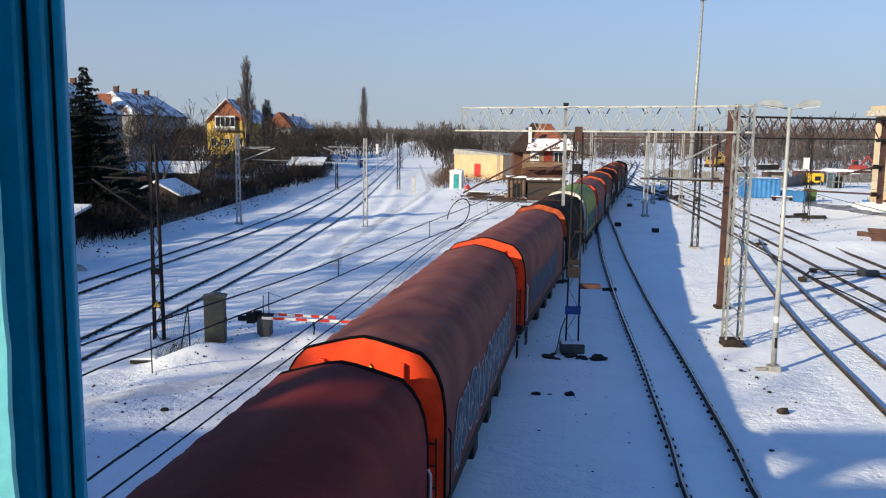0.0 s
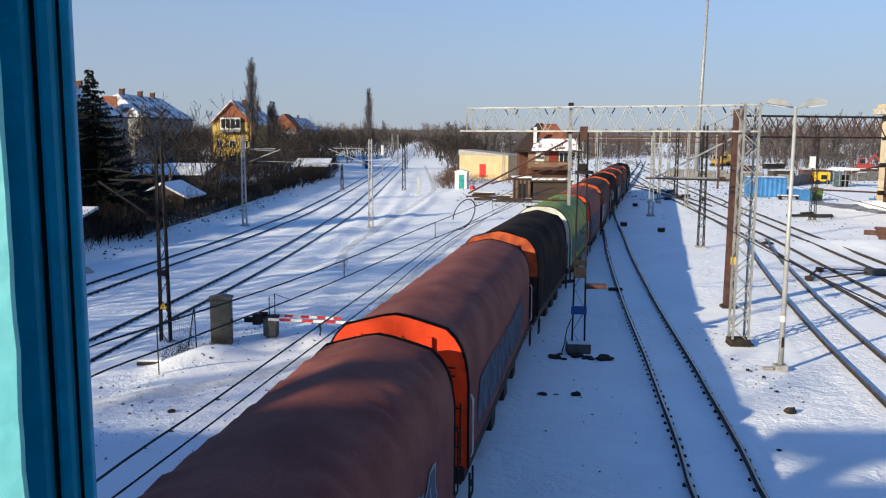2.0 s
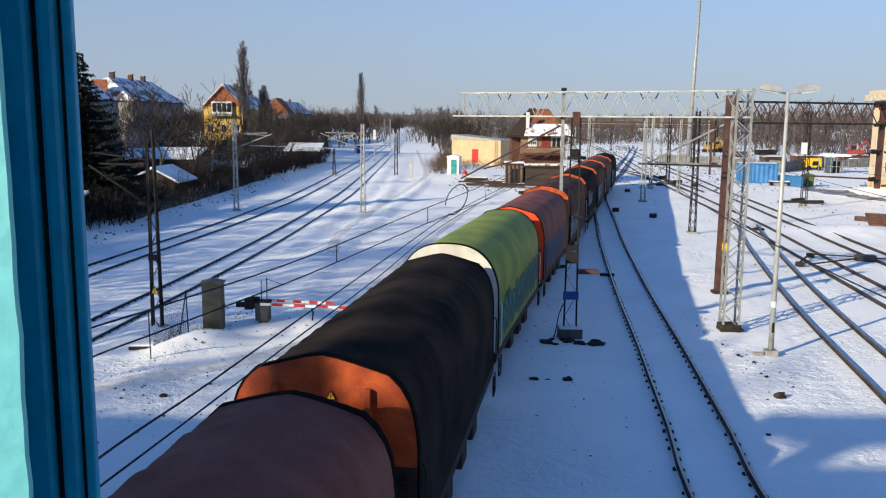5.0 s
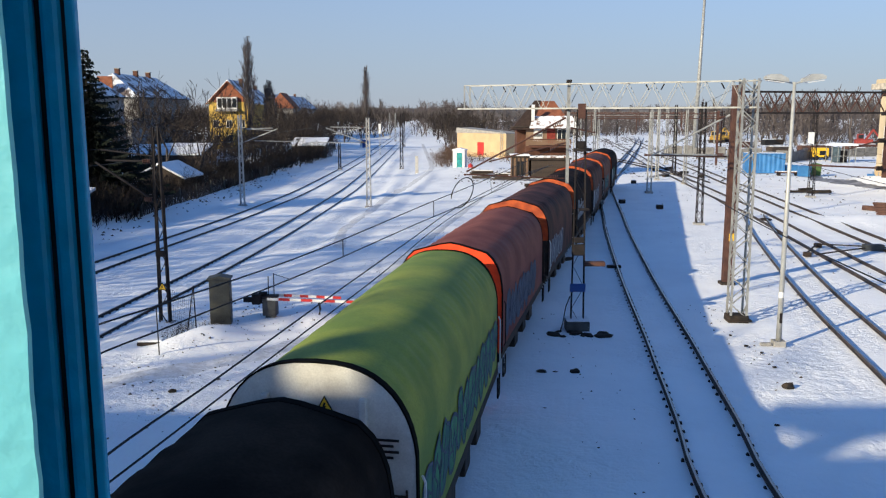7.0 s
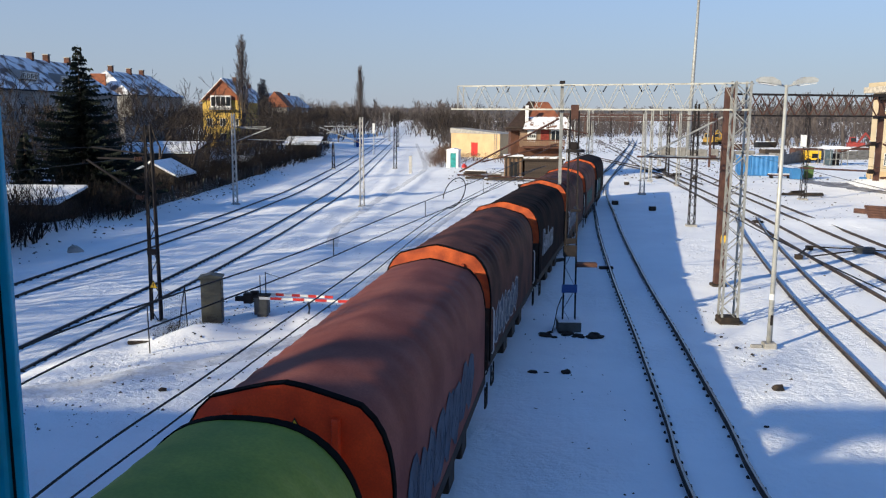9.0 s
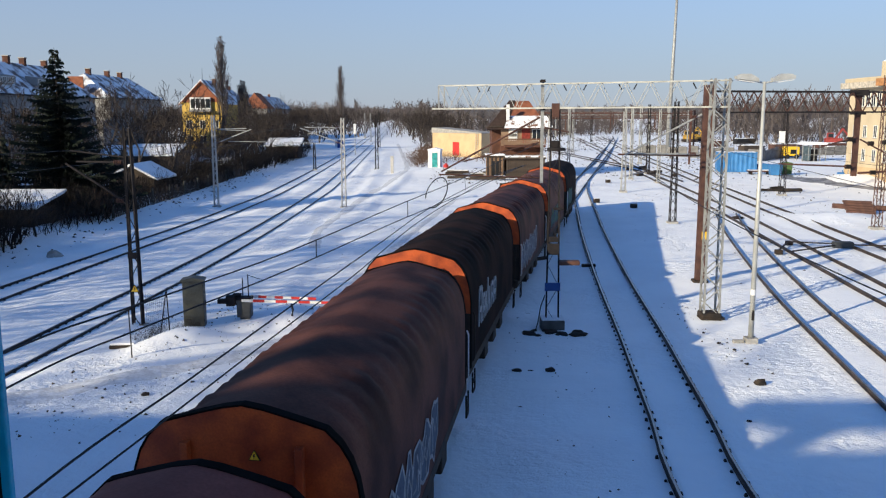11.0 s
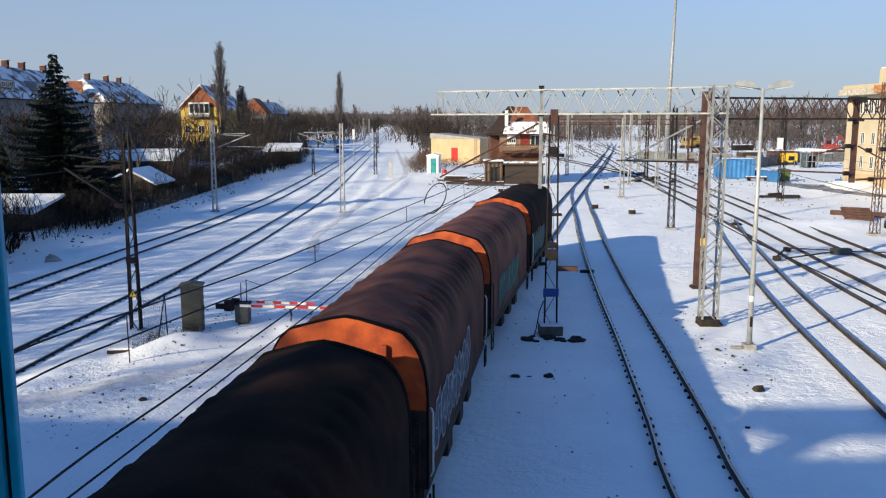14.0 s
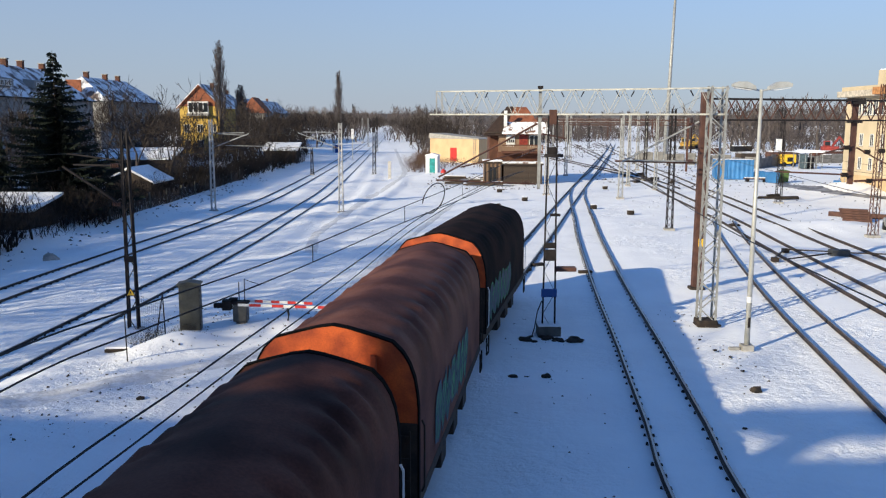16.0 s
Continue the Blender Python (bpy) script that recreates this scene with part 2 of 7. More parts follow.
def smooth_line(points, step=1.0):
    """Points on a smooth curve through plan points (Catmull-Rom), evenly spaced."""
    P = [np.array(p, float) for p in points]
    P = [2 * P[0] - P[1]] + P + [2 * P[-1] - P[-2]]
    out = []
    for i in range(1, len(P) - 2):
        for u in np.linspace(0, 1, 24, endpoint=False):
            a, b, c, d = P[i - 1:i + 3]
            out.append(0.5 * (2 * b + (c - a) * u + (2 * a - 5 * b + 4 * c - d) * u * u + (3 * b - a - 3 * c + d) * u ** 3))
    out.append(P[-2])
    out = np.array(out)
    s = np.concatenate([[0], np.cumsum(np.linalg.norm(np.diff(out, axis=0), axis=1))])
    n = max(2, int(s[-1] / step))
    ss = np.linspace(0, s[-1], n + 1)
    return np.stack([np.interp(ss, s, out[:, k]) for k in range(out.shape[1])], 1), ss


def sweep(name, line, outline, material, parent=None, offset=0.0, closed=True, index=None):
    """An outline (sideways, up) drawn along a plan line."""
    t = np.gradient(line[:, :2], axis=0)
    t /= np.linalg.norm(t, axis=1)[:, None]
    nrm = np.stack([t[:, 1], -t[:, 0]], 1)
    k = len(outline)
    verts = []
    for p, q in zip(line, nrm):
        z = p[2] if len(p) > 2 else 0.0
        verts += [(p[0] + q[0] * (offset + u), p[1] + q[1] * (offset + u), z + v) for u, v in outline]
    faces, mi = [], []
    for i in range(len(line) - 1):
        for j in range(k if closed else k - 1):
            a, b = i * k + j, i * k + (j + 1) % k
            faces.append((a, b, b + k, a + k))
            mi.append(index[j] if index else 0)
    if closed:
        faces += [tuple(range(k))[::-1], tuple((len(line) - 1) * k + j for j in range(k))]
        mi += [0, 0]
    return raw(name, verts, faces, material, parent, index=mi)


# ---- tracks: centre lines in plan ----
TRAIN_LINE = [(-22, -150), (-15.2, -95), (-8.9, -40), (-3.65, 0), (-2.3, 10.5), (-1.2, 18.2), (0.0, 26), (1.65, 34), (3.6, 43), (6.4, 55.5), (9.35, 69), (13.2, 86.5), (21.9, 125.5), (31.8, 170), (41.5, 213), (58, 290)]
NEAR_LINE = [(4.6, -6), (4.95, 5), (5.49, 16.2), (5.97, 20.3), (6.45, 24.85), (6.87, 28.8), (7.9, 39.3), (9.7, 55), (11.15, 66), (12.9, 80), (14.1, 88.5), (15.75, 98)]
B_LINE = [(-16.2, -10), (-15.0, 8), (-13.9, 25.5), (-13.45, 33.6), (-13.1, 39.6), (-12.65, 51.4), (-12.5, 63), (-12.55, 80), (-13.0, 98), (-16.1, 165), (-21.2, 266), (-37, 560), (-70, 1150)]
A_LINE = [(-21.6, -10), (-20.6, 12), (-19.5, 36.4), (-18.8, 47.6), (-17.9, 60.2), (-17.45, 72), (-17.35, 92), (-19.6, 155), (-25.3, 266), (-41.2, 560), (-74.5, 1150)]
R1_LINE = [(9.9, 6), (11.9, 18.5), (13.0, 25), (14.4, 33), (16.2, 41.8), (18.6, 52.5), (20.2, 59), (21.9, 65.5)]
R2_LINE = [(15.5, 0), (17.3, 20), (18.6, 34), (19.3, 40), (19.8, 44.5), (20.3, 48.5), (20.95, 54), (22.3, 65), (23.2, 75), (24.1, 86), (25.8, 105), (28.4, 135), (34.5, 190), (44, 290)]
R3_LINE = [(19.8, 0), (22.0, 22), (23.4, 38), (24.3, 47.5), (25.8, 62), (27.1, 74), (28.4, 86), (29.7, 99), (31.9, 118), (36, 155), (45, 225), (54, 300)]
LADDER_LINE = [(26.6, 97), (27.2, 118), (25.0, 150), (22.5, 185), (21, 240), (22, 320)]


def track(points, label, material, top, clips, step=0.6, clip_from=-10, clip_to=75, high=0.16):
    """Two rails on snow-covered sleepers, of which only the clips show."""
    th = thing("railway_track", (0, 0, 0), 0, label, "railway track", "tracks in the snow", "structure")
    line, s = smooth_line(points, 1.2)
    prof = [(-0.045, 0.0), (-0.042, 0.025), (-0.012, 0.045), (-0.012, high - 0.045), (-0.036, high - 0.035), (-0.036, high - 0.004), (-0.028, high),
            (0.028, high), (0.036, high - 0.004), (0.036, high - 0.035), (0.012, high - 0.045), (0.012, 0.045), (0.042, 0.025), (0.045, 0.0)]
    idx = [0] * len(prof)
    idx[6] = 1
    for off in (-0.753, 0.753):
        sweep("rail", line, prof, [material, top], th, off, True, idx)
    if clips:
        fine, fs = smooth_line(points, step)
        t = np.gradient(fine, axis=0)
        t /= np.linalg.norm(t, axis=1)[:, None]
        nrm = np.stack([t[:, 1], -t[:, 0]], 1)
        rnd = random.Random(4)
        V, F = [], []
        for p, tt, nn in zip(fine, t, nrm):
            if not clip_from < p[1] < clip_to:
                continue
            for rail in (-0.753, 0.753):
                for side in (-1, 1):
                    if rnd.random() < 0.07:
                        continue
                    c = p + nn * (rail + side * (0.10 + rnd.uniform(-0.01, 0.015)))
                    a, b, h = 0.038 + rnd.uniform(-0.012, 0.012), 0.05 + rnd.uniform(-0.015, 0.015), 0.06 + rnd.uniform(-0.02, 0.015)
                    k = len(V)
                    for w, u, z in ((-a, -b, 0), (a, -b, 0), (a, b, 0), (-a, b, 0), (-a * .5, -b * .6, h), (a * .5, -b * .6, h), (a * .5, b * .6, h), (-a * .5, b * .6, h)):
                        q = c + nn * w + tt * u
                        V.append((q[0], q[1], z - 0.01))
                    F += [(k + 3, k + 2, k + 1, k)[::-1], (k, k + 1, k + 5, k + 4), (k + 1, k + 2, k + 6, k + 5), (k + 2, k + 3, k + 7, k + 6), (k + 3, k, k + 4, k + 7), (k + 4, k + 5, k + 6, k + 7)]
        tagged(raw("rail_clip", V, F, CLIP, th), kind="stuff")
    return th


GROUND = []


def ground_z(x, y):
    xs, ys, Z = GROUND
    i = min(max(int(np.searchsorted(xs, x)) - 1, 0), len(xs) - 2)
    j = min(max(int(np.searchsorted(ys, y)) - 1, 0), len(ys) - 2)
    u, v = (x - xs[i]) / (xs[i + 1] - xs[i]), (y - ys[j]) / (ys[j + 1] - ys[j])
    return float((Z[j, i] * (1 - u) + Z[j, i + 1] * u) * (1 - v) + (Z[j + 1, i] * (1 - u) + Z[j + 1, i + 1] * u) * v)


def ground_sheet():
    """One sheet of snow to the horizon: gentle lumps, ploughed ridges beside the tracks, a low bank on the far side."""
    def axis(fine0, fine1, step, far):
        a = list(np.arange(fine0, fine1 + step, step))
        s, lo, hi = step, fine0, fine1
        left, right = [], []
        while lo > -far:
            s *= 1.18
            lo -= s
            left.append(lo)
        s, hi = step, a[-1]
        while hi < far:
            s *= 1.18
            hi += s
            right.append(hi)
        return np.array(left[::-1] + a + right)
    xs, ys = axis(-34, 34, 0.42, 4500), axis(4, 92, 0.42, 4500)
    lines = [smooth_line(p, 2.0)[0] for p in (TRAIN_LINE, NEAR_LINE, A_LINE, B_LINE, R1_LINE, R2_LINE, R3_LINE)]
    X, Y = np.meshgrid(xs, ys)
    Z = np.zeros_like(X)
    near = (np.abs(X) < 90) & (Y > -20) & (Y < 260)
    for i, j in zip(*np.nonzero(near)):
        x, y = X[i, j], Y[i, j]
        Z[i, j] = 0.10 * noise.noise((x * 0.12, y * 0.09, 1)) + 0.05 * noise.noise((x * 0.55, y * 0.4, 4)) + 0.03 * noise.noise((x * 1.3, y * 1.0, 9)) + 0.035 * max(0.0, noise.noise((x * 0.18 - y * 0.03, y * 0.06, 3))) * math.sin(x * 5.2 - y * 0.55 + 2.5 * noise.noise((x * .2, y * .1, 5)))
    # flat along the rails
    for ln in lines:
        for k in range(len(ys)):
            if not -20 < ys[k] < 260:
                continue
            cx = np.interp(ys[k], ln[:, 1], ln[:, 0], left=1e6, right=1e6)
            d = np.abs(xs - cx)
            Z[k] = np.where(d < 1.15, np.minimum(Z[k] * 0.15, 0.0), np.where(d < 1.9, Z[k] * (0.15 + 0.85 * (d - 1.15) / 0.75), Z[k]))
    # ridges thrown up between and beside the two far tracks
    la, lb = lines[2], lines[3]
    for k in range(len(ys)):
        y = ys[k]
        if not -5 < y < 240:
            continue
        ca, cb = np.interp(y, la[:, 1], la[:, 0]), np.interp(y, lb[:, 1], lb[:, 0])
        for c, wdt, h in (((ca + cb) / 2, 0.75, 0.17), (cb + 2.1, 0.8, 0.26), (cb + 4.3, 0.7, 0.22), (ca - 2.2, 0.8, 0.15)):
            hh = h * (0.6 + 0.8 * noise.noise((y * 0.07, c * 0.3, 2.2)) + 0.3 * noise.noise((y * 0.5, 3, 7)))
            Z[k] += np.maximum(hh, 0) * np.exp(-((xs - c) / wdt) ** 2)
        # bank that rises under the hedge
        Z[k] += np.clip((ca - 4.2 - xs) / 4.0, 0, 1) ** 1.5 * 0.55
    # sharp-edged bank of ploughed snow beside the trodden path
    bank = [(-2.6, 17), (-3.6, 24), (-5.6, 31), (-6.9, 37), (-7.35, 44), (-7.1, 55), (-6.3, 75), (-5.0, 100)]
    bx = np.interp(ys, [p[1] for p in bank], [p[0] for p in bank])
    for k in range(len(ys)):
        if 28 < ys[k] < 110:
            h = 0.26 * min(1.0, (ys[k] - 28) / 6) * (0.7 + 0.6 * noise.noise((ys[k] * 0.12, 4, 4)))
            d = xs - bx[k]
            Z[k] += np.where(d < 0, h * np.exp(-(d / 1.1) ** 2), h * np.exp(-(d / 0.35) ** 2))
    # heap of snow by the barrier
    for hx, hy, r, h in ((-9.0, 27.8, 0.9, 0.42), (-8.3, 28.6, 0.8, 0.22), (-9.9, 26.9, 0.7, 0.22), (-7.2, 31.5, 1.6, 0.2), (29, 62, 3, 0.5), (47, 97, 4, 0.9), (-2.0, 116, 4, 0.5), (4, 118, 5, 0.4)):
        Z += h * np.exp(-(((X - hx) / r) ** 2 + ((Y - hy) / r) ** 2))
    Z -= 0.004
    GROUND.extend((xs, ys, Z))
    V = np.stack([X.ravel(), Y.ravel(), Z.ravel()], 1)
    nx = len(xs)
    F = [(j * nx + i, j * nx + i + 1, (j + 1) * nx + i + 1, (j + 1) * nx + i) for j in range(len(ys) - 1) for i in range(nx - 1)]
    return tagged(raw("ground", V.tolist(), F, SNOW, smooth=True), "trodden snow over railway ground", "ground", kind="structure")


ground_sheet()
track(TRAIN_LINE, "dark rails with the freight train, in trodden snow", RAIL, RAIL_TOP, True, clip_from=30, clip_to=60)
track(NEAR_LINE, "shaded rails with dark clips in smooth snow", RAIL, RAIL_TOP, True)
track(B_LINE, "main line rails in ploughed snow", RAIL, RAIL_TOP, True, clip_to=46, high=0.10)
track(A_LINE, "main line rails beside the hedge", RAIL, RAIL_TOP, True, clip_to=46, high=0.10)
track(R1_LINE, "thin dark siding rails in the sun", RAIL, RAIL_TOP, False)
track(R2_LINE, "rusty siding rails crossing the yard", RAIL, RAIL, False)
track(R3_LINE, "rusty siding rails at the yard edge", RAIL, RAIL, False)
track([(15.75, 98), (19, 112), (24.5, 135), (34, 178), (48, 245), (60, 310)], "dark rails leading off from the turnouts", RAIL, RAIL, False)
track(LADDER_LINE, "far yard rails leading to the turnouts", RAIL, RAIL, False)


# ---- the goods train ----
def lerp(a, b, u):
    return a + (b - a) * u


def hood_outline(width, apex, kind):
    """Half outlines of a hood: from the sill up over the top and down, sideways and up."""
    if kind == "round":
        pts = [(width, 1.15), (width, 2.2), (width * 0.995, 2.75)]
        for k in range(1, 12):
            a = math.pi / 2 * k / 12
            pts.append((width * math.cos(a) ** 0.78, 2.75 + (apex - 2.75) * math.sin(a) ** 0.92))
        pts.append((0, apex))
    else:
        key = [(1.0, 1.15), (1.0, 1.7), (1.0, 2.3), (1.0, 2.9), (0.985, 3.15), (0.955, 3.42), (0.90, 3.66), (0.82, 3.86), (0.70, 4.04), (0.52, 4.12), (0.35, 4.19), (0.17, 4.26), (0.0, 4.30)]
        pts = [(x * width, 1.15 + (z - 1.15) * (apex - 1.15) / 3.15) for x, z in key]
    return pts + [(-x, z) for x, z in pts[-2::-1]]


def hood_mesh(name, outline, y0, y1, material, parent, seed, bows, slack, label):
    """A tarpaulin drawn over hoops: it hangs a little between them, with folds on the shoulders."""
    n = int((y1 - y0) / 0.09)
    rnd = random.Random(seed)
    V, F = [], []
    k = len(outline)
    for i in range(n + 1):
        y = lerp(y0, y1, i / n)
        u = (y - y0) / (y1 - y0) * bows
        ph = abs((u % 1.0) - 0.5) * 2          # 1 at a hoop, 0 between
        sag = slack * (1 - ph ** 2)
        end = min(1.0, (y - y0) / 0.25, (y1 - y) / 0.25)
        for j, (x, z) in enumerate(outline):
            up = max(0.0, min(1.0, (z - 2.6) / 1.2))
            shoulder = math.exp(-((abs(x) - 1.06) / 0.17) ** 2) * up
            w = noise.noise((x * 1.1 + seed * 7.3, y * 0.5, z * 1.1)) * 0.3 * slack + noise.noise((x * 3 + seed, y * 2.6, z * 3)) * 0.2 * slack
            fold = noise.noise((seed * 3.1 + x * 0.8, y * 4.2 + abs(x) * 2.0, z * 0.7)) * 0.022 * shoulder
            dent = math.exp(-((((u * 2) % 1.0) - 0.5 + 0.25 * (abs(x) - 1.1)) / 0.20) ** 2) * shoulder * slack * (1.3 + 1.0 * noise.noise((y * 1.3, seed * 2.7, x)))
            d = (-sag * (0.08 + 0.4 * shoulder + 0.10 * up) - dent + w * (0.15 + 0.85 * up) + fold * (slack / 0.03)) * end
            L = math.hypot(x, z - 2.4) or 1
            V.append((x + d * x / L, y, z + d * (z - 2.4) / L))
    for i in range(n):
        for j in range(k - 1):
            a = i * k + j
            F.append((a, a + 1, a + k + 1, a + k))
    ob = raw(name, V, F, material, parent, smooth=True)
    return tagged(ob, label)


def stroke(name, pts, r, material, parent, x):
    """A flat sprayed line on the side of a wagon, in y and z."""
    V, F = [], []
    P = [np.array(p, float) for p in pts]
    for i in range(len(P)):
        t = P[min(i + 1, len(P) - 1)] - P[max(i - 1, 0)]
        t /= np.linalg.norm(t) or 1
        nn = np.array([-t[1], t[0]]) * r
        for q in (P[i] + nn, P[i] - nn):
            V += [(x, q[0], q[1]), (x - 0.004, q[0], q[1])]
    for i in range(len(P) - 1):
        a, b = 4 * i, 4 * i + 4
        F += [(a, a + 2, b + 2, b), (a + 1, b + 1, b + 3, a + 3), (a, b, b + 1, a + 1), (a + 2, a + 3, b + 3, b + 2)]
    return V, F


def graffiti(parent, seed, y0, y1, z0, z1, x, fill, line):
    """Bubble shapes and outlines sprayed on the tarpaulin; no letters."""
    rnd = random.Random(seed)
    V, F = [], []
    LV, LF = [], []
    y = y0
    while y < y1 - 0.5:
        w = rnd.uniform(0.7, 1.15)
        cz, h = (z0 + z1) / 2 + rnd.uniform(-.08, .08), (z1 - z0) / 2
        ring = []
        for k in range(14):
            a = 2 * math.pi * k / 14
            q = 1 + 0.22 * math.sin(3 * a + rnd.uniform(0, 6)) * rnd.uniform(.4, 1)
            ring.append((y + w / 2 + w * 0.52 * math.cos(a) * q + 0.15 * math.sin(a), cz + h * math.sin(a) * q))
        k = len(V)
        V += [(x, p[0], p[1]) for p in ring] + [(x - 0.006, p[0], p[1]) for p in ring]
        F.append(tuple(k + i for i in range(14)))
        F += [(k + i, k + 14 + i, k + 14 + (i + 1) % 14, k + (i + 1) % 14) for i in range(14)]
        for rad, pts in ((0.035, ring + ring[:1]), (0.03, [(y + w * rnd.uniform(.25, .75), cz + h * v + 0) for v in (-.7, -.3, .1, .6)]), (0.026, [(y + w * v, cz + h * rnd.uniform(-.5, .5)) for v in (.15, .4, .6, .85)])):
            v2, f2 = stroke("line", pts, rad, line, parent, x + 0.004)
            b = len(LV)
            LV += v2
            LF += [tuple(q + b for q in f) for f in f2]
        y += w * 0.9
    for nm, vv, ff, mt in (("graffiti_fill", V, F, fill), ("graffiti_line", LV, LF, line)):
        tagged(raw(nm, vv, ff, mt, parent), "sprayed graffiti shapes", kind="stuff")


def triangle_sign(parent, x, y, z, size, face_y=-1):
    """Yellow warning triangle with a black border and a bolt."""
    bm = B()
    prism(bm, [(x - size, z - size * .8), (x + size, z - size * .8), (x, z + size * .95)], y, y + 0.012)
    sg = part("warning_triangle", bm, BLACK, parent, "black-edged yellow triangle")
    bm = B()
    prism(bm, [(x - size * .78, z - size * .66), (x + size * .78, z - size * .66), (x, z + size * .72)], y - 0.006, y)
    part("triangle_face", bm, YELLOW, sg)
    bm = B()
    prism(bm, [(x - size * .05, z + size * .3), (x + size * .16, z + size * .3), (x + size * .02, z - .02 * size), (x + size * .2, z - .02 * size), (x - size * .12, z - size * .55), (x - .02 * size, z - .16 * size), (x - .2 * size, z - .16 * size)], y - 0.011, y - 0.006)
    part("bolt_mark", bm, BLACK, sg)


def wagon(length, tarp, end_paint, seed, kind="ridge", label="", bows=8, slack=0.03, art=None, mark=False, plate=False, top=4.30):
    """A coil wagon: frame on two bogies, two end walls, a tarpaulin hood. Its near end stands at y = 0."""
    th = thing("freight_wagon", (0, 0, 0), 0, label, "freight wagon", "wagons of the goods train")
    body = length - 1.25
    wide = 1.46
    out_big = hood_outline(wide + 0.02, top, kind)
    out = hood_outline(wide - 0.035, top - 0.09 if kind == "ridge" else top - 0.05, kind)
    out_small = hood_outline(wide - 0.06, top - 0.125 if kind == "ridge" else top - 0.085, kind)
    hood_mesh("tarpaulin", out, 0.14, body - 0.005, tarp, th, seed, bows, slack, "")
    # end walls with a black edge, stiffeners and a lower dark frame
    for y0, y1, face in ((0.0, 0.15, -1), (body - 0.15, body, 1)):
        shell = out_big if face < 0 else out_small
        if end_paint is ORANGE_OLD:  # the lower half is bare blackened steel
            half = shell[0][0]
            w = part("end_wall", prism(B(), [(half, 2.62)] + [p for p in shell if p[1] > 2.64] + [(-half, 2.62)], y0 + 0.01, y1 - 0.01), end_paint, th, "painted steel end wall")
            boxed("lower_panel", (-half + 0.004, half - 0.004, y0 + 0.012, y1 - 0.012, 1.15, 2.618), UNDER, w, "blackened steel lower panel")
        else:
            w = part("end_wall", prism(B(), [(x, z) for x, z in shell], y0 + 0.01, y1 - 0.01), end_paint, th, "painted steel end wall")
        V, F = [], []
        for i, (x, z) in enumerate(out_big if face < 0 else out):
            for yy in (y0, y1):
                V += [(x * 1.006, yy, 1.15 + (z - 1.15) * 1.003), (x * 0.99, yy, 1.15 + (z - 1.15) * 0.995)]
        for i in range(len(out_big) - 1):
            a, b = 4 * i, 4 * i + 4
            F += [(a, b, b + 2, a + 2), (a, a + 1, b + 1, b), (a + 2, b + 2, b + 3, a + 3), (a + 1, a + 3, b + 3, b + 1)]
        raw("edge_trim", V, F, TRIM, w)
        for sx in (-0.72, 0.72):
            bm = B()
            ys = (y0 - 0.09, y0 + 0.02) if face < 0 else (y1 - 0.02, y1 + 0.09)
            box(bm, sx - 0.05, sx + 0.05, ys[0], ys[1], 2.65 if end_paint is ORANGE_OLD else 1.2, 3.8, bevel=0.012)
            part("stiffener", bm, end_paint, w)
        yy = y0 - 0.06 if face < 0 else y1 + 0.06
        for sx in (-1.2, 1.2):
            bm = B()
            for p, q in (((sx - .14, yy, 1.25), (sx - .14, yy, 2.5)), ((sx + .14, yy, 1.25), (sx + .14, yy, 2.5)), ((sx - .14, yy, 1.6), (sx + .14, yy, 1.6)), ((sx - .14, yy, 2.0), (sx + .14, yy, 2.0)), ((sx - .14, yy, 2.4), (sx + .14, yy, 2.4))):
                bar(bm, p, q, 0.03)
            part("ladder", bm, UNDER, w)
    triangle_sign(th, 0.15, -0.02, 3.66, 0.15 if plate else 0.11 if end_paint is ORANGE else 0.08)
    if plate:
        boxed("blue_notice", (-0.02, 0.32, -0.012, 0.005, 3.30, 3.54), BLUE_SIGN, th, "blue notice plate")
        bm = B()
        for k in range(4):
            box(bm, 0.62, 1.22 - 0.08 * (k % 2), -0.008, 0.004, 3.18 - k * 0.085, 3.215 - k * 0.085)
        part("stencil_lines", bm, BLACK, th, "unreadable stencilled lines")
    # frame
    bm = B()
    for sx in (-1.36, 1.36):
        box(bm, sx - 0.07, sx + 0.07, -0.1, body + 0.1, 0.92, 1.16)
    part("side_sill", bm, UNDER, th)
    boxed("centre_sill", (-0.35, 0.35, -0.1, body + 0.1, 0.85, 1.12), UNDER, th)
    boxed("floor_pan", (-1.3, 1.3, 0.02, body - 0.02, 1.10, 1.15), UNDER, th)
    for yy in (-0.1, body + 0.1):
        boxed("headstock", (-1.38, 1.38, yy - 0.08, yy + 0.08, 0.88, 1.2), UNDER, th)
        for sx in (-0.875, 0.875):
            bm = B()
            s = -1 if yy < 0 else 1
            tube(bm, (sx, yy, 1.06), (sx, yy + s * 0.42, 1.06), 0.09, 0.09, 12)
            tube(bm, (sx, yy + s * 0.42, 1.06), (sx, yy + s * 0.47, 1.06), 0.23, 0.22, 16)
            part("buffer", bm, UNDER, th)
        bm = B()
        s = -1 if yy < 0 else 1
        tube(bm, (0, yy, 0.98), (0, yy + s * 0.5, 0.82), 0.05, 0.05, 8)
        part("coupling", bm, UNDER, th)
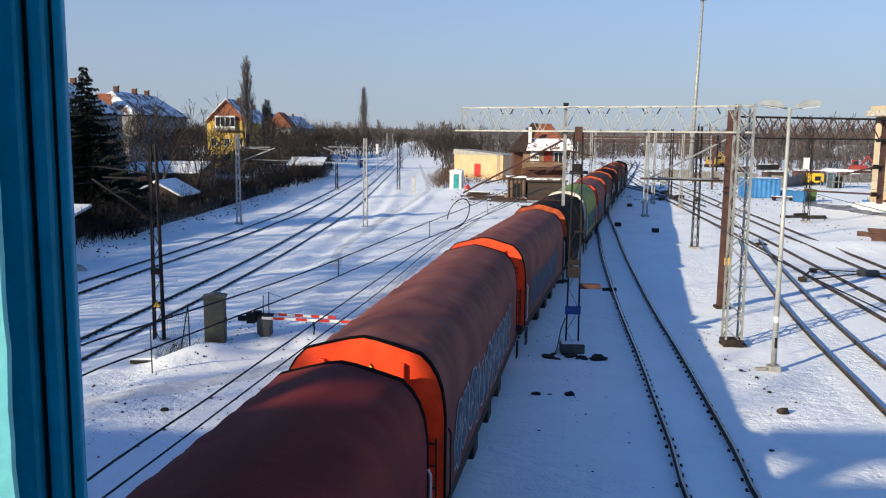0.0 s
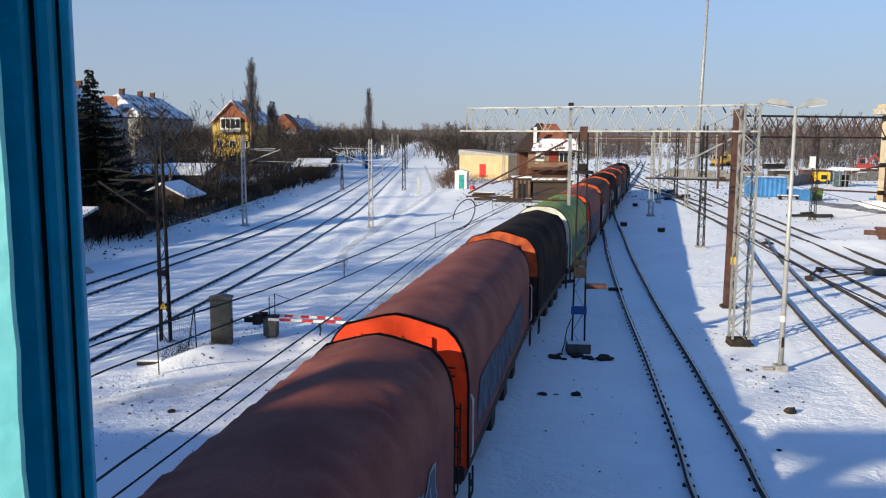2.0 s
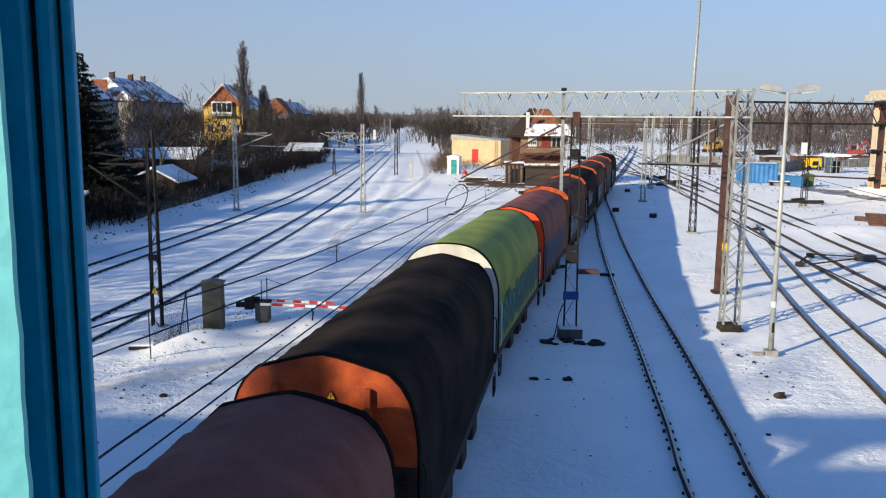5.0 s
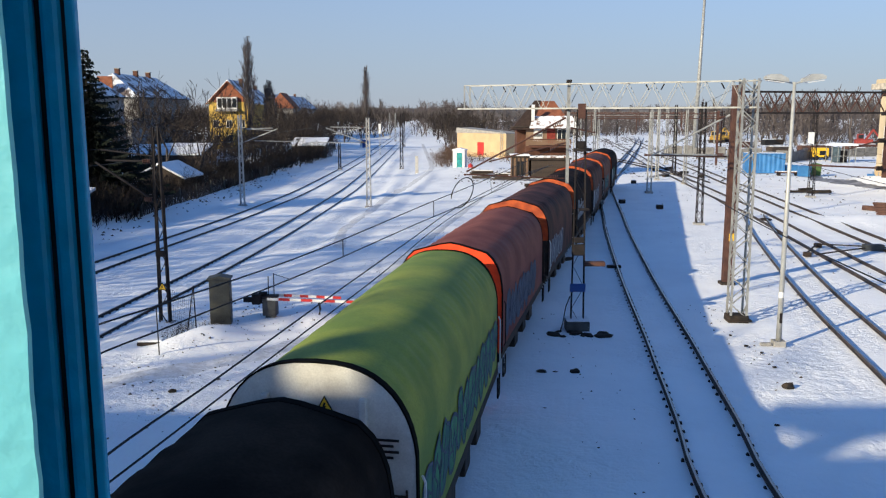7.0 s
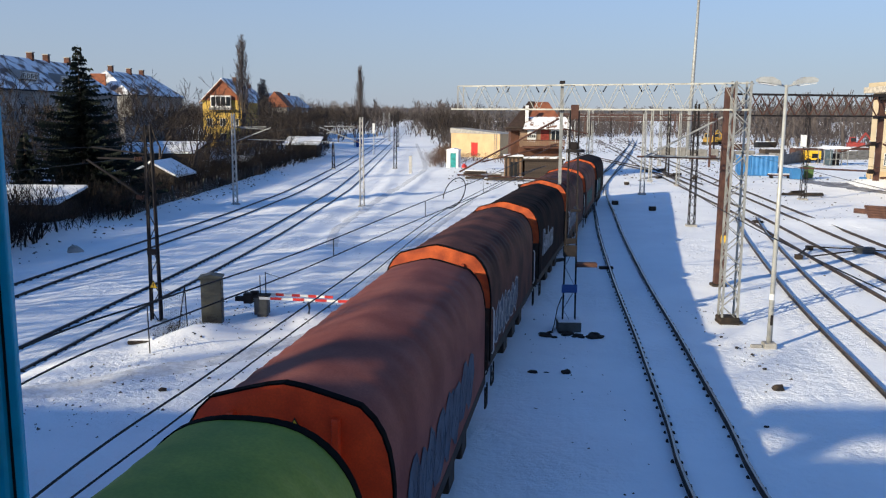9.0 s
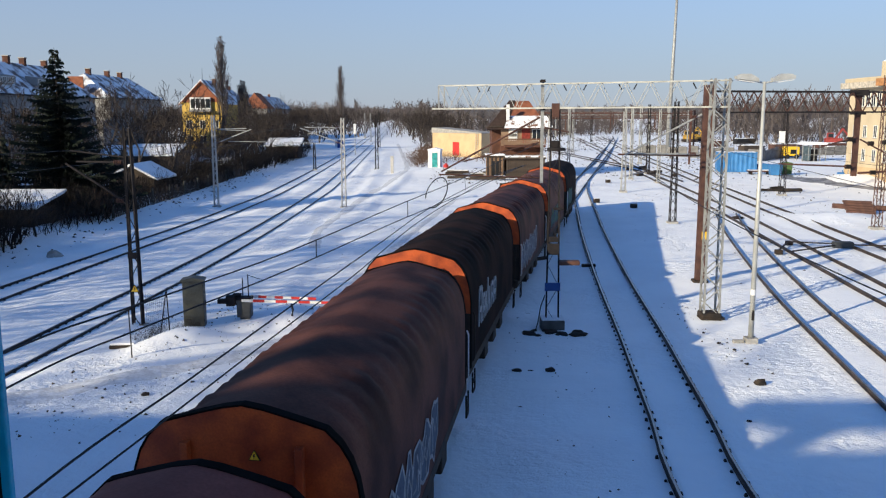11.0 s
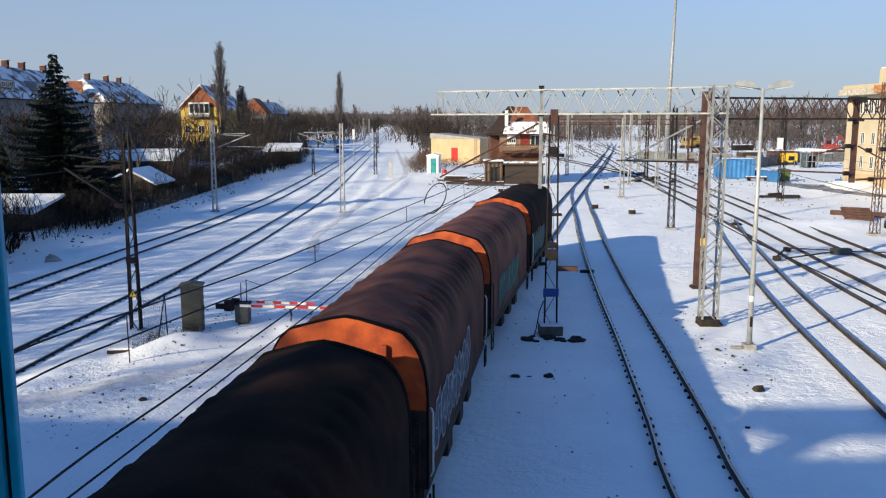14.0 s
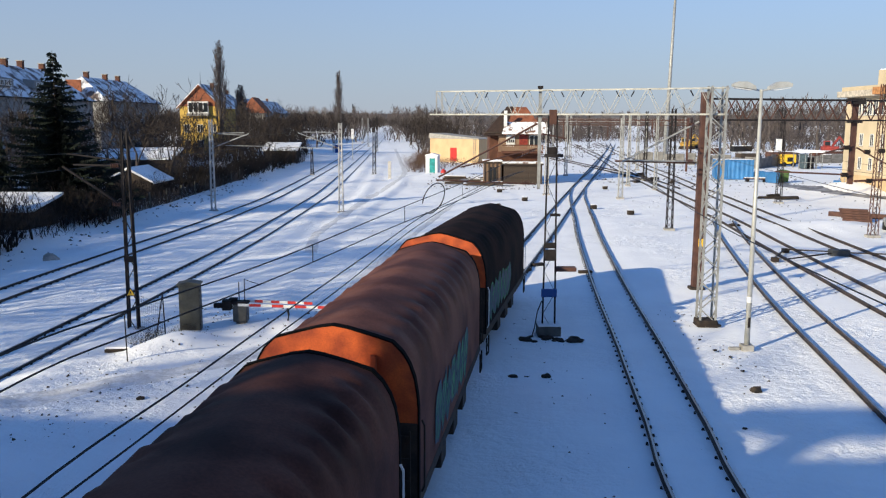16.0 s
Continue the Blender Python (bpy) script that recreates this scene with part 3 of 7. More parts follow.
    # steps and hand rails at the corners
    for yy in (0.35, body - 0.35):
        for sx in (-1.5, 1.5):
            bm = B()
            for p, q in (((sx, yy - .2, 1.0), (sx, yy - .2, .45)), ((sx, yy + .2, 1.0), (sx, yy + .2, .45)), ((sx, yy - .2, .45), (sx, yy + .2, .45)), ((sx, yy - .2, .72), (sx, yy + .2, .72))):
                bar(bm, p, q, 0.04)
            part("step", bm, UNDER, th)
            bm = B()
            pts = [(sx * 1.0, yy - .1, 1.3), (sx * 1.03, yy - .1, 1.4), (sx * 1.03, yy - .1, 2.5), (sx, yy - .1, 2.6)]
            for p, q in zip(pts, pts[1:]):
                bar(bm, p, q, 0.03)
            part("hand_rail", bm, WHITE if seed % 2 else UNDER, th)
    for k, yy in enumerate((body * 0.32, body * 0.5, body * 0.66)):
        boxed("brake_gear", (1.1, 1.42, yy - 0.35, yy + 0.35, 0.5, 0.93), UNDER, th, bevel=0.03)
    # bogies
    for yy in (1.9, body - 1.9):
        bg = new("bogie")
        bg.parent = th
        bg.location = (0, yy, 0)
        for sx in (-1.0, 1.0):
            bm = B()
            prism(bm, [(0, 0)] * 0 + [(-1.35, 0.62), (-1.1, 0.78), (-0.4, 0.62), (0.4, 0.62), (1.1, 0.78), (1.35, 0.62), (1.1, 0.5), (0.5, 0.42), (-0.5, 0.42), (-1.1, 0.5)], -0.06, 0.06)
            bmesh.ops.transform(bm, matrix=Matrix.Translation((sx, 0, 0)) @ Matrix.Rotation(math.pi / 2, 4, 'Z'), verts=bm.verts[:])
            part("bogie_side", bm, UNDER, bg)
        for dy in (-0.9, 0.9):
            bm = B()
            for sx in (-0.753, 0.753):
                tube(bm, (sx - .065, 0, 0), (sx + .065, 0, 0), 0.46, 0.46, 24)
                tube(bm, (sx + math.copysign(.065, sx), 0, 0), (sx + math.copysign(.1, sx), 0, 0), 0.2, 0.15, 12)
            tube(bm, (-0.9, 0, 0), (0.9, 0, 0), 0.08, 0.08, 10)
            ws = part("wheelset", bm, UNDER, bg)
            ws.location = (0, dy, 0.62)
    if art:
        fill, line, a, b, z0, z1 = art
        graffiti(th, seed, a * body, b * body, z0, z1, wide - 0.022, fill, line)
    if mark:  # a painted company mark, drawn as plain upright shapes
        y = 1.7
        for w, h in ((0.46, 1.05), (0.40, 0.72), (0.14, 0.72), (0.14, 1.05), (0.14, 0.72), (0.46, 0.72), (0.44, 0.72)):
            bm = B()
            if w > 0.3:  # an upright ring
                for p, q in (((y, 0), (y, h)), ((y, h), (y + w, h * 0.96)), ((y + w, h * 0.96), (y + w, 0)), ((y, h * 0.42), (y + w, h * 0.42))):
                    bar(bm, (wide - 0.02, p[0] + 0.12 * p[1], 1.85 + p[1]), (wide - 0.02, q[0] + 0.12 * q[1], 1.85 + q[1]), 0.03, 0.13)
            else:
                bar(bm, (wide - 0.02, y, 1.85), (wide - 0.02, y + 0.12 * h, 1.85 + h), 0.03, 0.14)
            y += w + 0.24
            part("painted_mark", bm, SPRAY_WHITE, th, "white painted upright mark")
    return th


# offset of each near end wall behind the first one, and the wagon's length over its buffers
WAGONS = [
    (-15.2, 15.2, TARP_MAROON, ORANGE, "ridge", "long wagon with a maroon tarpaulin and orange ends", 9, 0.012, (SPRAY_BLUE, SPRAY_WHITE, .1, .8, 1.35, 2.7), False, False),
    (0.0, 15.15, TARP_RED, ORANGE, "ridge", "long wagon with a faded maroon tarpaulin, graffiti on its side", 11, 0.030, (SPRAY_BLUE, SPRAY_WHITE, .1, .85, 1.35, 2.6), False, False),
    (15.15, 14.9, TARP_RED, ORANGE, "ridge", "long wagon with a dusty maroon tarpaulin and orange ends", 11, 0.026, (SPRAY_BLUE, SPRAY_BLUE, .12, .8, 1.35, 2.5), False, True),
    (30.05, 11.8, TARP_BLACK, ORANGE_OLD, "ridge", "wagon with a black tarpaulin and dull orange ends", 8, 0.018, None, False, False),
    (41.85, 11.75, TARP_GREEN, CREAM, "round", "wagon with a yellow green tarpaulin and white ends", 12, 0.016, (SPRAY_GREEN, SPRAY_BLUE, .05, .95, 1.4, 2.5), False, True),
    (53.6, 11.8, TARP_RED, ORANGE, "ridge", "wagon with a maroon tarpaulin and bright orange ends", 8, 0.020, (SPRAY_BLUE, SPRAY_BLUE, .1, .8, 1.35, 2.5), False, False),
    (65.4, 12.0, TARP_UMBER, ORANGE_OLD, "ridge", "wagon with a dark maroon tarpaulin and dull orange ends", 10, 0.028, (SPRAY_BLUE, SPRAY_WHITE, .1, .6, 1.35, 2.4), False, False),
    (77.4, 12.05, TARP_DARK, ORANGE_OLD, "ridge", "wagon with a black brown tarpaulin and a white mark", 9, 0.030, None, True, False),
    (89.45, 11.95, TARP_UMBER, ORANGE_OLD, "ridge", "wagon with a dark maroon wrinkled tarpaulin and dull orange ends", 9, 0.055, (SPRAY_BLUE, SPRAY_WHITE, .1, .6, 1.35, 2.4), False, False),
    (101.4, 12.0, TARP_BROWN, ORANGE_OLD, "ridge", "wagon with a slack wrinkled brown tarpaulin", 7, 0.045, (SPRAY_GREEN, SPRAY_BLUE, .2, .7, 1.35, 2.4), False, False),
    (113.4, 12.0, TARP_DARK, ORANGE_OLD, "ridge", "last wagon of the train, with a dark tarpaulin", 9, 0.015, (SPRAY_BLUE, SPRAY_GREEN, .1, .6, 1.35, 2.4), False, False),
]
TRAIN = [(off, ln, wagon(ln, tarp, end, 3 + i, kind, lab, bows, slack, art, mark, plate, 4.22 if end is ORANGE else 4.28)) for i, (off, ln, tarp, end, kind, lab, bows, slack, art, mark, plate) in enumerate(WAGONS)]


# ---- masts, gantries and wires ----
UNIT = {}


def unit_bar(material):
    """A unit bar mesh that alike braces share."""
    if material.name not in UNIT:
        me = bpy.data.meshes.new("brace")
        bm = B()
        bmesh.ops.create_cube(bm, size=1)
        bm.to_mesh(me)
        bm.free()
        me.materials.append(material)
        UNIT[material.name] = me
    return UNIT[material.name]


def brace(name, p, q, w, h, material, parent):
    p, q = Vector(p), Vector(q)
    d = q - p
    m = Matrix.Translation((p + q) / 2) @ d.to_track_quat('Z', 'Y').to_matrix().to_4x4() @ Matrix.Diagonal((w, h, d.length, 1))
    return same(name, unit_bar(material), parent, m)


def lattice_mast(name, place, height, wide, deep, top_wide, top_deep, leg, material, label, turn=0.0, step=0.7, cross=False, foot=True, lean=0.0, far=False, z0=0.0, sides=4):
    """Four corner legs that taper, with zigzag lacing on its faces."""
    th = thing(name, place, turn, label, "mast", "masts along the tracks")

    def corner(z, sx, sy):
        u = (z - z0) / height
        return (sx * lerp(wide, top_wide, u) / 2 + lean * u, sy * lerp(deep, top_deep, u) / 2, z)
    for sx in (-1, 1):
        for sy in (-1, 1):
            part("leg", bar(B(), corner(z0, sx, sy), corner(z0 + height, sx, sy), leg), material, th)
    n = max(3, int(height / step))
    joined = B() if far else None
    for k in range(n):
        a, b = z0 + height * k / n, z0 + height * (k + 1) / n
        for (s1, s2) in (((-1, -1), (1, -1)), ((1, 1), (-1, 1)), ((1, -1), (1, 1)), ((-1, 1), (-1, -1)))[:sides]:
            pairs = [(corner(a, *s1), corner(b, *s2))] if k % 2 else [(corner(a, *s2), corner(b, *s1))]
            if cross:
                pairs = [(corner(a, *s1), corner(b, *s2)), (corner(a, *s2), corner(b, *s1))]
            for p, q in pairs:
                if far:
                    bar(joined, p, q, leg * 0.55)
                else:
                    brace("brace", p, q, leg * 0.6, leg * 0.4, material, th)
    if far:
        tagged(part("lacing", joined, material, th), kind="stuff")
    if foot:
        boxed("foundation", (-wide / 2 - 0.15, wide / 2 + 0.15, -deep / 2 - 0.15, deep / 2 + 0.15, -0.2, 0.16), CONCRETE, th, "concrete footing", bevel=0.03)
    return th


def cantilever(parent, y, x0, z_top, x1, z_low, material, flip=1):
    """Tubes that hold a contact wire: a sloping stay and a level arm with insulators."""
    part("stay_tube", tube(B(), (x0, y, z_top), (x1, y, z_low), 0.045, 0.04, 8), material, parent)
    part("arm_tube", tube(B(), (x0, y, z_low + 0.02), (x1 - flip * 0.4, y, z_low + 0.06), 0.04, 0.035, 8), material, parent)
    for u, zz in ((0.07, z_low + 0.03), (0.07, lerp(z_top, z_low, 0.07))):
        bm = B()
        for k in range(5):
            xx = lerp(x0, x1, u) + flip * k * 0.06
            tube(bm, (xx - 0.012, y, zz), (xx + 0.012, y, zz), 0.085, 0.085, 10)
        part("insulator", bm, BROWN_STEEL, parent)


# slender mast between the train and the near track, with a lamp platform
mid = lattice_mast("lattice_mast", (3.89, 29.95, 0), 7.9, 0.46, 0.14, 0.30, 0.10, 0.04, DARK_STEEL, "slender dark lattice mast with a round platform, on a block", step=0.75, foot=False, sides=1)
boxed("concrete_block", (-0.42, 0.42, -0.36, 0.36, -0.1, 0.36), MACHINE_GREY, mid, "dark snow-topped foot block", bevel=0.03)
boxed("snow_cover", (-0.41, 0.41, -0.35, 0.35, 0.362, 0.42), SNOW_CAP, mid, bevel=0.02)
part("platform", tube(B(), (0.05, 0, 6.45), (0.05, 0, 6.55), 0.34, 0.32, 20), DARK_STEEL, mid)
boxed("platform_box", (-0.12, 0.12, -0.1, 0.1, 6.55, 6.8), DARK_STEEL, mid, bevel=0.02)
boxed("blue_plate", (-0.3, 0.26, -0.16, -0.11, 1.42, 1.72), BLUE_SIGN, mid, "navy blue plate", bevel=0.01)
boxed("junction_box", (-0.2, 0.2, -0.2, -0.06, 2.75, 3.15), DARK_STEEL, mid, bevel=0.02)
boxed("junction_box", (0.2, 0.95, -0.15, 0.2, 2.35, 2.5), BROWN_STEEL, mid, bevel=0.02)
boxed("junction_box", (-0.18, 0.18, -0.18, -0.08, 3.2, 3.4), DARK_STEEL, mid, bevel=0.02)
boxed("junction_box", (-0.05, 0.32, -0.15, -0.08, 4.35, 4.45), DARK_STEEL, mid, bevel=0.02)
boxed("top_box", (-0.13, 0.13, -0.1, 0.1, 7.6, 8.1), BROWN_STEEL, mid, bevel=0.02)
bm = B()
pts = [(-0.3, -0.28, 1.3), (-0.45, -0.3, 0.9), (-0.55, -0.33, 0.3), (-0.65, -0.4, 0.0)]
for p, q in zip(pts, pts[1:]):
    tube(bm, p, q, 0.02, 0.02, 6)
part("cable", bm, WIRE, mid)
rnd = random.Random(8)
rubble = thing("rubble_patch", (3.75, 29.2, 0), 0, "dark broken soil and stones round the mast foot", "rubble")
for k in range(16):
    bm = B()
    bmesh.ops.create_icosphere(bm, subdivisions=2, radius=1)
    x, y, r = rnd.uniform(-1.0, 1.1), rnd.uniform(-0.35, 0.4), rnd.uniform(0.08, 0.26)
    for v in bm.verts:
        v.co *= 1 + 0.4 * noise.noise(v.co * 1.6 + Vector((k * 5, 0, 0)))
    bmesh.ops.transform(bm, matrix=Matrix.Translation((x, y, 0.02)) @ Matrix.Diagonal((r, r * 0.8, r * 0.4, 1)), verts=bm.verts[:])
    part("stone", bm, UNDER, rubble)

# black lattice mast by the main line, with its arm over the tracks
lat = lattice_mast("lattice_mast", (-11.28, 30.10, 0), 7.3, 0.36, 0.2, 0.22, 0.14, 0.06, DARK_STEEL, "black lattice catenary mast with a yellow warning triangle", step=0.6, foot=True, sides=1)
triangle_sign(lat, 0.0, -0.16, 1.52, 0.17)
boxed("number_plate_blank", (-0.18, 0.16, -0.17, -0.14, 2.62, 2.85), DARK_STEEL, lat)
cantilever(lat, 0.1, -0.15, 4.6, -2.3, 6.05, DARK_STEEL, -1)
part("top_tube", tube(B(), (-0.1, 0.1, 6.25), (-2.1, 0.1, 6.5), 0.03, 0.03, 8), DARK_STEEL, lat)

# pale concrete-white masts on the main line
for (x, y, h, flip) in ((-19.48, 71.3, 7.75, 1), (-8.50, 70.29, 7.5, -1)):
    m = lattice_mast("lattice_mast", (x, y, 0), h, 0.36, 0.28, 0.22, 0.2, 0.06, MAST_PALE, "pale grey lattice catenary mast with an arm", step=0.5, far=True)
    if flip > 0:
        cantilever(m, 0, 0.1, 5.4, 3.2, 6.6, ZINC, 1)
        part("level_tube", tube(B(), (0.1, 0, 6.6), (3.0, 0, 6.45), 0.03, 0.03, 8), ZINC, m)
        part("low_tube", tube(B(), (1.2, 0, 5.6), (5.2, 0, 5.52), 0.03, 0.025, 8), ZINC, m)
    else:
        cantilever(m, 0, -0.1, 5.4, -3.5, 6.7, ZINC, -1)
        part("level_tube", tube(B(), (-0.1, 0, 6.75), (-2.9, 0, 6.2), 0.03, 0.03, 8), ZINC, m)
        part("low_tube", tube(B(), (-0.6, 0, 5.45), (-4.9, 0, 5.5), 0.03, 0.025, 8), ZINC, m)

# tall pale leg of the light gantry and the rust brown mast behind it
PORT = thing("signal_gantry", (10.11, 31.5, 0), 0, "pale grey lattice gantry reaching over the tracks on one leg", "gantry")
for sx in (-0.29, 0.29):
    for sy in (-0.25, 0.25):
        part("leg", bar(B(), (sx, sy, 0.1), (sx * 0.92 + 0.02, sy, 9.0), 0.07), ZINC, PORT)
n = 17
for k in range(n):
    a, b = 0.15 + 8.8 * k / n, 0.15 + 8.8 * (k + 1) / n
    for sy in (-0.25, 0.25):
        p, q = ((-0.29, sy, a), (0.29, sy, b)) if k % 2 else ((0.29, sy, a), (-0.29, sy, b))
        brace("brace", p, q, 0.055, 0.03, ZINC, PORT)
    for sx in (-0.29, 0.29):
        p, q = ((sx, -0.25, a), (sx, 0.25, b)) if k % 2 else ((sx, 0.25, a), (sx, -0.25, b))
        brace("brace", p, q, 0.03, 0.055, ZINC, PORT)
boxed("foot", (-0.38, 0.38, -0.33, 0.33, -0.1, 0.24), UNDER, PORT, "tarred foot", bevel=0.05)
boxed("foot_plate", (-0.42, 0.5, -0.38, 0.25, 0.0, 0.08), UNDER, PORT, bevel=0.04)
# beam: from the leg to its free end, drawing back a little
B0, B1 = Vector((0.42, 0.0, 0)), Vector((-10.25, 4.9, 0))
along = (B1 - B0)
side = Vector((-along.y, along.x, 0)).normalized() * 0.28
for sgn in (-1, 1):
    for z in (7.97, 8.93):
        extra = along.normalized() * 0.3 if z < 8.5 else Vector((0, 0, 0))
        part("chord", bar(B(), B0 + side * sgn + Vector((0, 0, z)), B1 + extra + side * sgn + Vector((0, 0, z)), 0.06 if z < 8.5 else 0.04), ZINC, PORT)
n = 24
for k in range(n):
    a, b = B0 + along * (k / n), B0 + along * ((k + 1) / n)
    for sgn in (-1, 1):
        lo, hi = (a, b) if k % 2 else (b, a)
        brace("brace", lo + side * sgn + Vector((0, 0, 7.97)), hi + side * sgn + Vector((0, 0, 8.93)), 0.035, 0.02, ZINC, PORT)
    if k % 2 == 0:
        brace("cross_tie", a + side + Vector((0, 0, 8.93)), a - side + Vector((0, 0, 8.93)), 0.035, 0.03, ZINC, PORT)
        brace("cross_tie", a + side + Vector((0, 0, 7.97)), a - side + Vector((0, 0, 7.97)), 0.035, 0.03, ZINC, PORT)
brace("end_post", B1 + side + Vector((0, 0, 7.97)), B1 + side + Vector((0, 0, 8.93)), 0.06, 0.06, ZINC, PORT)
brace("end_post", B1 - side + Vector((0, 0, 7.97)), B1 - side + Vector((0, 0, 8.93)), 0.06, 0.06, ZINC, PORT)
for k, u in enumerate((0.12, 0.3, 0.36, 0.47, 0.55, 0.68, 0.72, 0.82, 0.87, 0.94)):  # small dark hooks under the upper chord
    p = B0 + along * u + side * -1.0
    brace("hook", p + Vector((0, 0, 8.88)), p + Vector((0.12 * (-1) ** k, 0, 8.66)), 0.04, 0.04, DARK_STEEL, PORT)
# the drop post that hangs from the beam
hp = B0 + along * 0.617
part("drop_post", bar(B(), hp + Vector((0, 0, 4.95)), hp + Vector((0, 0, 9.08)), 0.12, 0.12), ZINC, PORT, "hanging post")
for z in (7.95, 9.05):
    part("clamp", box(B(), hp.x - 0.09, hp.x + 0.09, hp.y - 0.2, hp.y + 0.2, z - 0.06, z + 0.05), DARK_STEEL, PORT)
part("stay_tube", tube(B(), hp + Vector((-0.1, 0, 7.6)), hp + Vector((-4.1, -0.4, 5.45)), 0.04, 0.035, 8), BROWN_STEEL, PORT)
part("arm_tube", tube(B(), hp + Vector((-0.1, 0, 6.6)), hp + Vector((-3.2, -0.3, 5.85)), 0.03, 0.03, 8), BROWN_STEEL, PORT)
part("arm_tube", tube(B(), hp + Vector((-0.1, 0, 5.15)), hp + Vector((-4.2, -0.6, 5.35)), 0.03, 0.03, 8), BROWN_STEEL, PORT)
part("stay_tube", tube(B(), hp + Vector((0.1, 0, 7.2)), hp + Vector((1.1, 0, 7.0)), 0.03, 0.03, 8), BROWN_STEEL, PORT)
for z, u in ((7.45, 0.3), (6.5, 0.4), (5.2, 0.4)):
    bm = B()
    for k in range(5):
        xx = hp.x - u - 0.07 * k
        tube(bm, (xx - .012, hp.y, z - 0.04 * k * (z > 6)), (xx + .012, hp.y, z - 0.04 * k * (z > 6)), 0.09, 0.09, 10)
    part("insulator", bm, BROWN_STEEL, PORT)

# rust brown box mast that carries the dark truss
TR = thing("dark_gantry", (11.74, 38.31, 0), 0, "rust brown mast carrying a long dark truss across the yard", "gantry")
part("mast", bar(B(), (0, 0, 0), (0.06, 0, 9.0), 0.36, 0.36), BROWN_STEEL, TR)
boxed("mast_foot", (-0.3, 0.35, -0.3, 0.3, -0.1, 0.16), UNDER, TR, bevel=0.04)
boxed("yellow_plate", (-0.02, 0.22, -0.2, -0.182, 2.05, 2.4), YELLOW, TR, "small yellow plate")
T0, T1 = Vector((0.2, 0.15, 0)), Vector((21.5, 6.2, 0))
tv = T1 - T0
ts = Vector((-tv.y, tv.x, 0)).normalized() * 0.3
for sgn in (-1, 1):
    for z in (7.78, 8.72):
        part("chord", bar(B(), T0 + ts * sgn + Vector((0, 0, z)), T1 + ts * sgn + Vector((0, 0, z)), 0.075), DARK_STEEL, TR)
n = 36
for k in range(n):
    a, b = T0 + tv * (k / n), T0 + tv * ((k + 1) / n)
    for sgn in (-1, 1):
        lo, hi = (a, b) if k % 2 else (b, a)
        brace("brace", lo + ts * sgn + Vector((0, 0, 7.78)), hi + ts * sgn + Vector((0, 0, 8.72)), 0.05, 0.035, BROWN_STEEL, TR)
cantilever(TR, 0.0, -0.2, 7.7, -3.6, 5.9, ZINC, -1)
part("lower_arm", tube(B(), (-0.2, 0.1, 5.85), (-3.9, 0.1, 5.92), 0.04, 0.04, 8), BROWN_STEEL, TR)
for u, zlow in ((0.362, 4.75),):
    p = T0 + tv * u
    part("drop_post", bar(B(), p + Vector((0, 0, zlow)), p + Vector((0, 0, 8.75)), 0.22, 0.2), BROWN_STEEL, TR, "hanging post")
    part("post_cap", box(B(), p.x - .3, p.x + .3, p.y - .35, p.y + .35, 8.55, 8.82), DARK_STEEL, TR)
    part("post_collar", box(B(), p.x - .24, p.x + .24, p.y - .33, p.y + .33, 7.66, 7.8), DARK_STEEL, TR)
    part("arm_tube", tube(B(), p + Vector((-.1, -.2, 5.2)), p + Vector((-3.7, -.2, 5.35)), 0.04, 0.04, 8), BROWN_STEEL, TR)
    part("stay_tube", tube(B(), p + Vector((-.1, -.2, 6.6)), p + Vector((-1.9, -.2, 6.1)), 0.04, 0.03, 8), BROWN_STEEL, TR)
    part("arm_tube", tube(B(), p + Vector((.1, -.2, 4.9)), p + Vector((3.4, -.2, 5.05)), 0.05, 0.05, 8), BROWN_STEEL, TR)
    part("stay_tube", tube(B(), p + Vector((.1, -.2, 6.5)), p + Vector((2.2, -.2, 5.4)), 0.04, 0.03, 8), BROWN_STEEL, TR)
    for dx, z in ((-.5, 5.2), (-.5, 6.5), (.7, 4.92), (.5, 6.3), (1.2, 6.35)):
        bm = B()
        for k in range(4):
            tube(bm, (p.x + dx + .07 * k, p.y - .2, z), (p.x + dx + .03 + .07 * k, p.y - .2, z), 0.11, 0.11, 10)
        part("insulator", bm, DARK_STEEL, TR)

# twin-headed yard lamp
lp = thing("street_lamp", (10.48, 28.10, 0), 0, "pale grey yard lamp post with two flat lamp heads", "street lamp")
part("pole", tube(B(), (0, 0, 0.12), (0, 0, 8.75), 0.095, 0.05, 14), POLE_GREY, lp, smooth=True)
boxed("base_block", (-0.2, 0.2, -0.2, 0.2, -0.1, 0.14), CONCRETE, lp, "concrete base", bevel=0.02)
boxed("side_stone", (-0.62, -0.25, -0.1, 0.05, -0.04, 0.06), CONCRETE, lp, bevel=0.02)
boxed("inspection_door", (-0.045, 0.045, -0.105, -0.085, 0.75, 1.1), DARK_STEEL, lp, bevel=0.01)
part("white_band", tube(B(), (0, 0, 1.62), (0, 0, 1.82), 0.092, 0.091, 14), WHITE, lp)
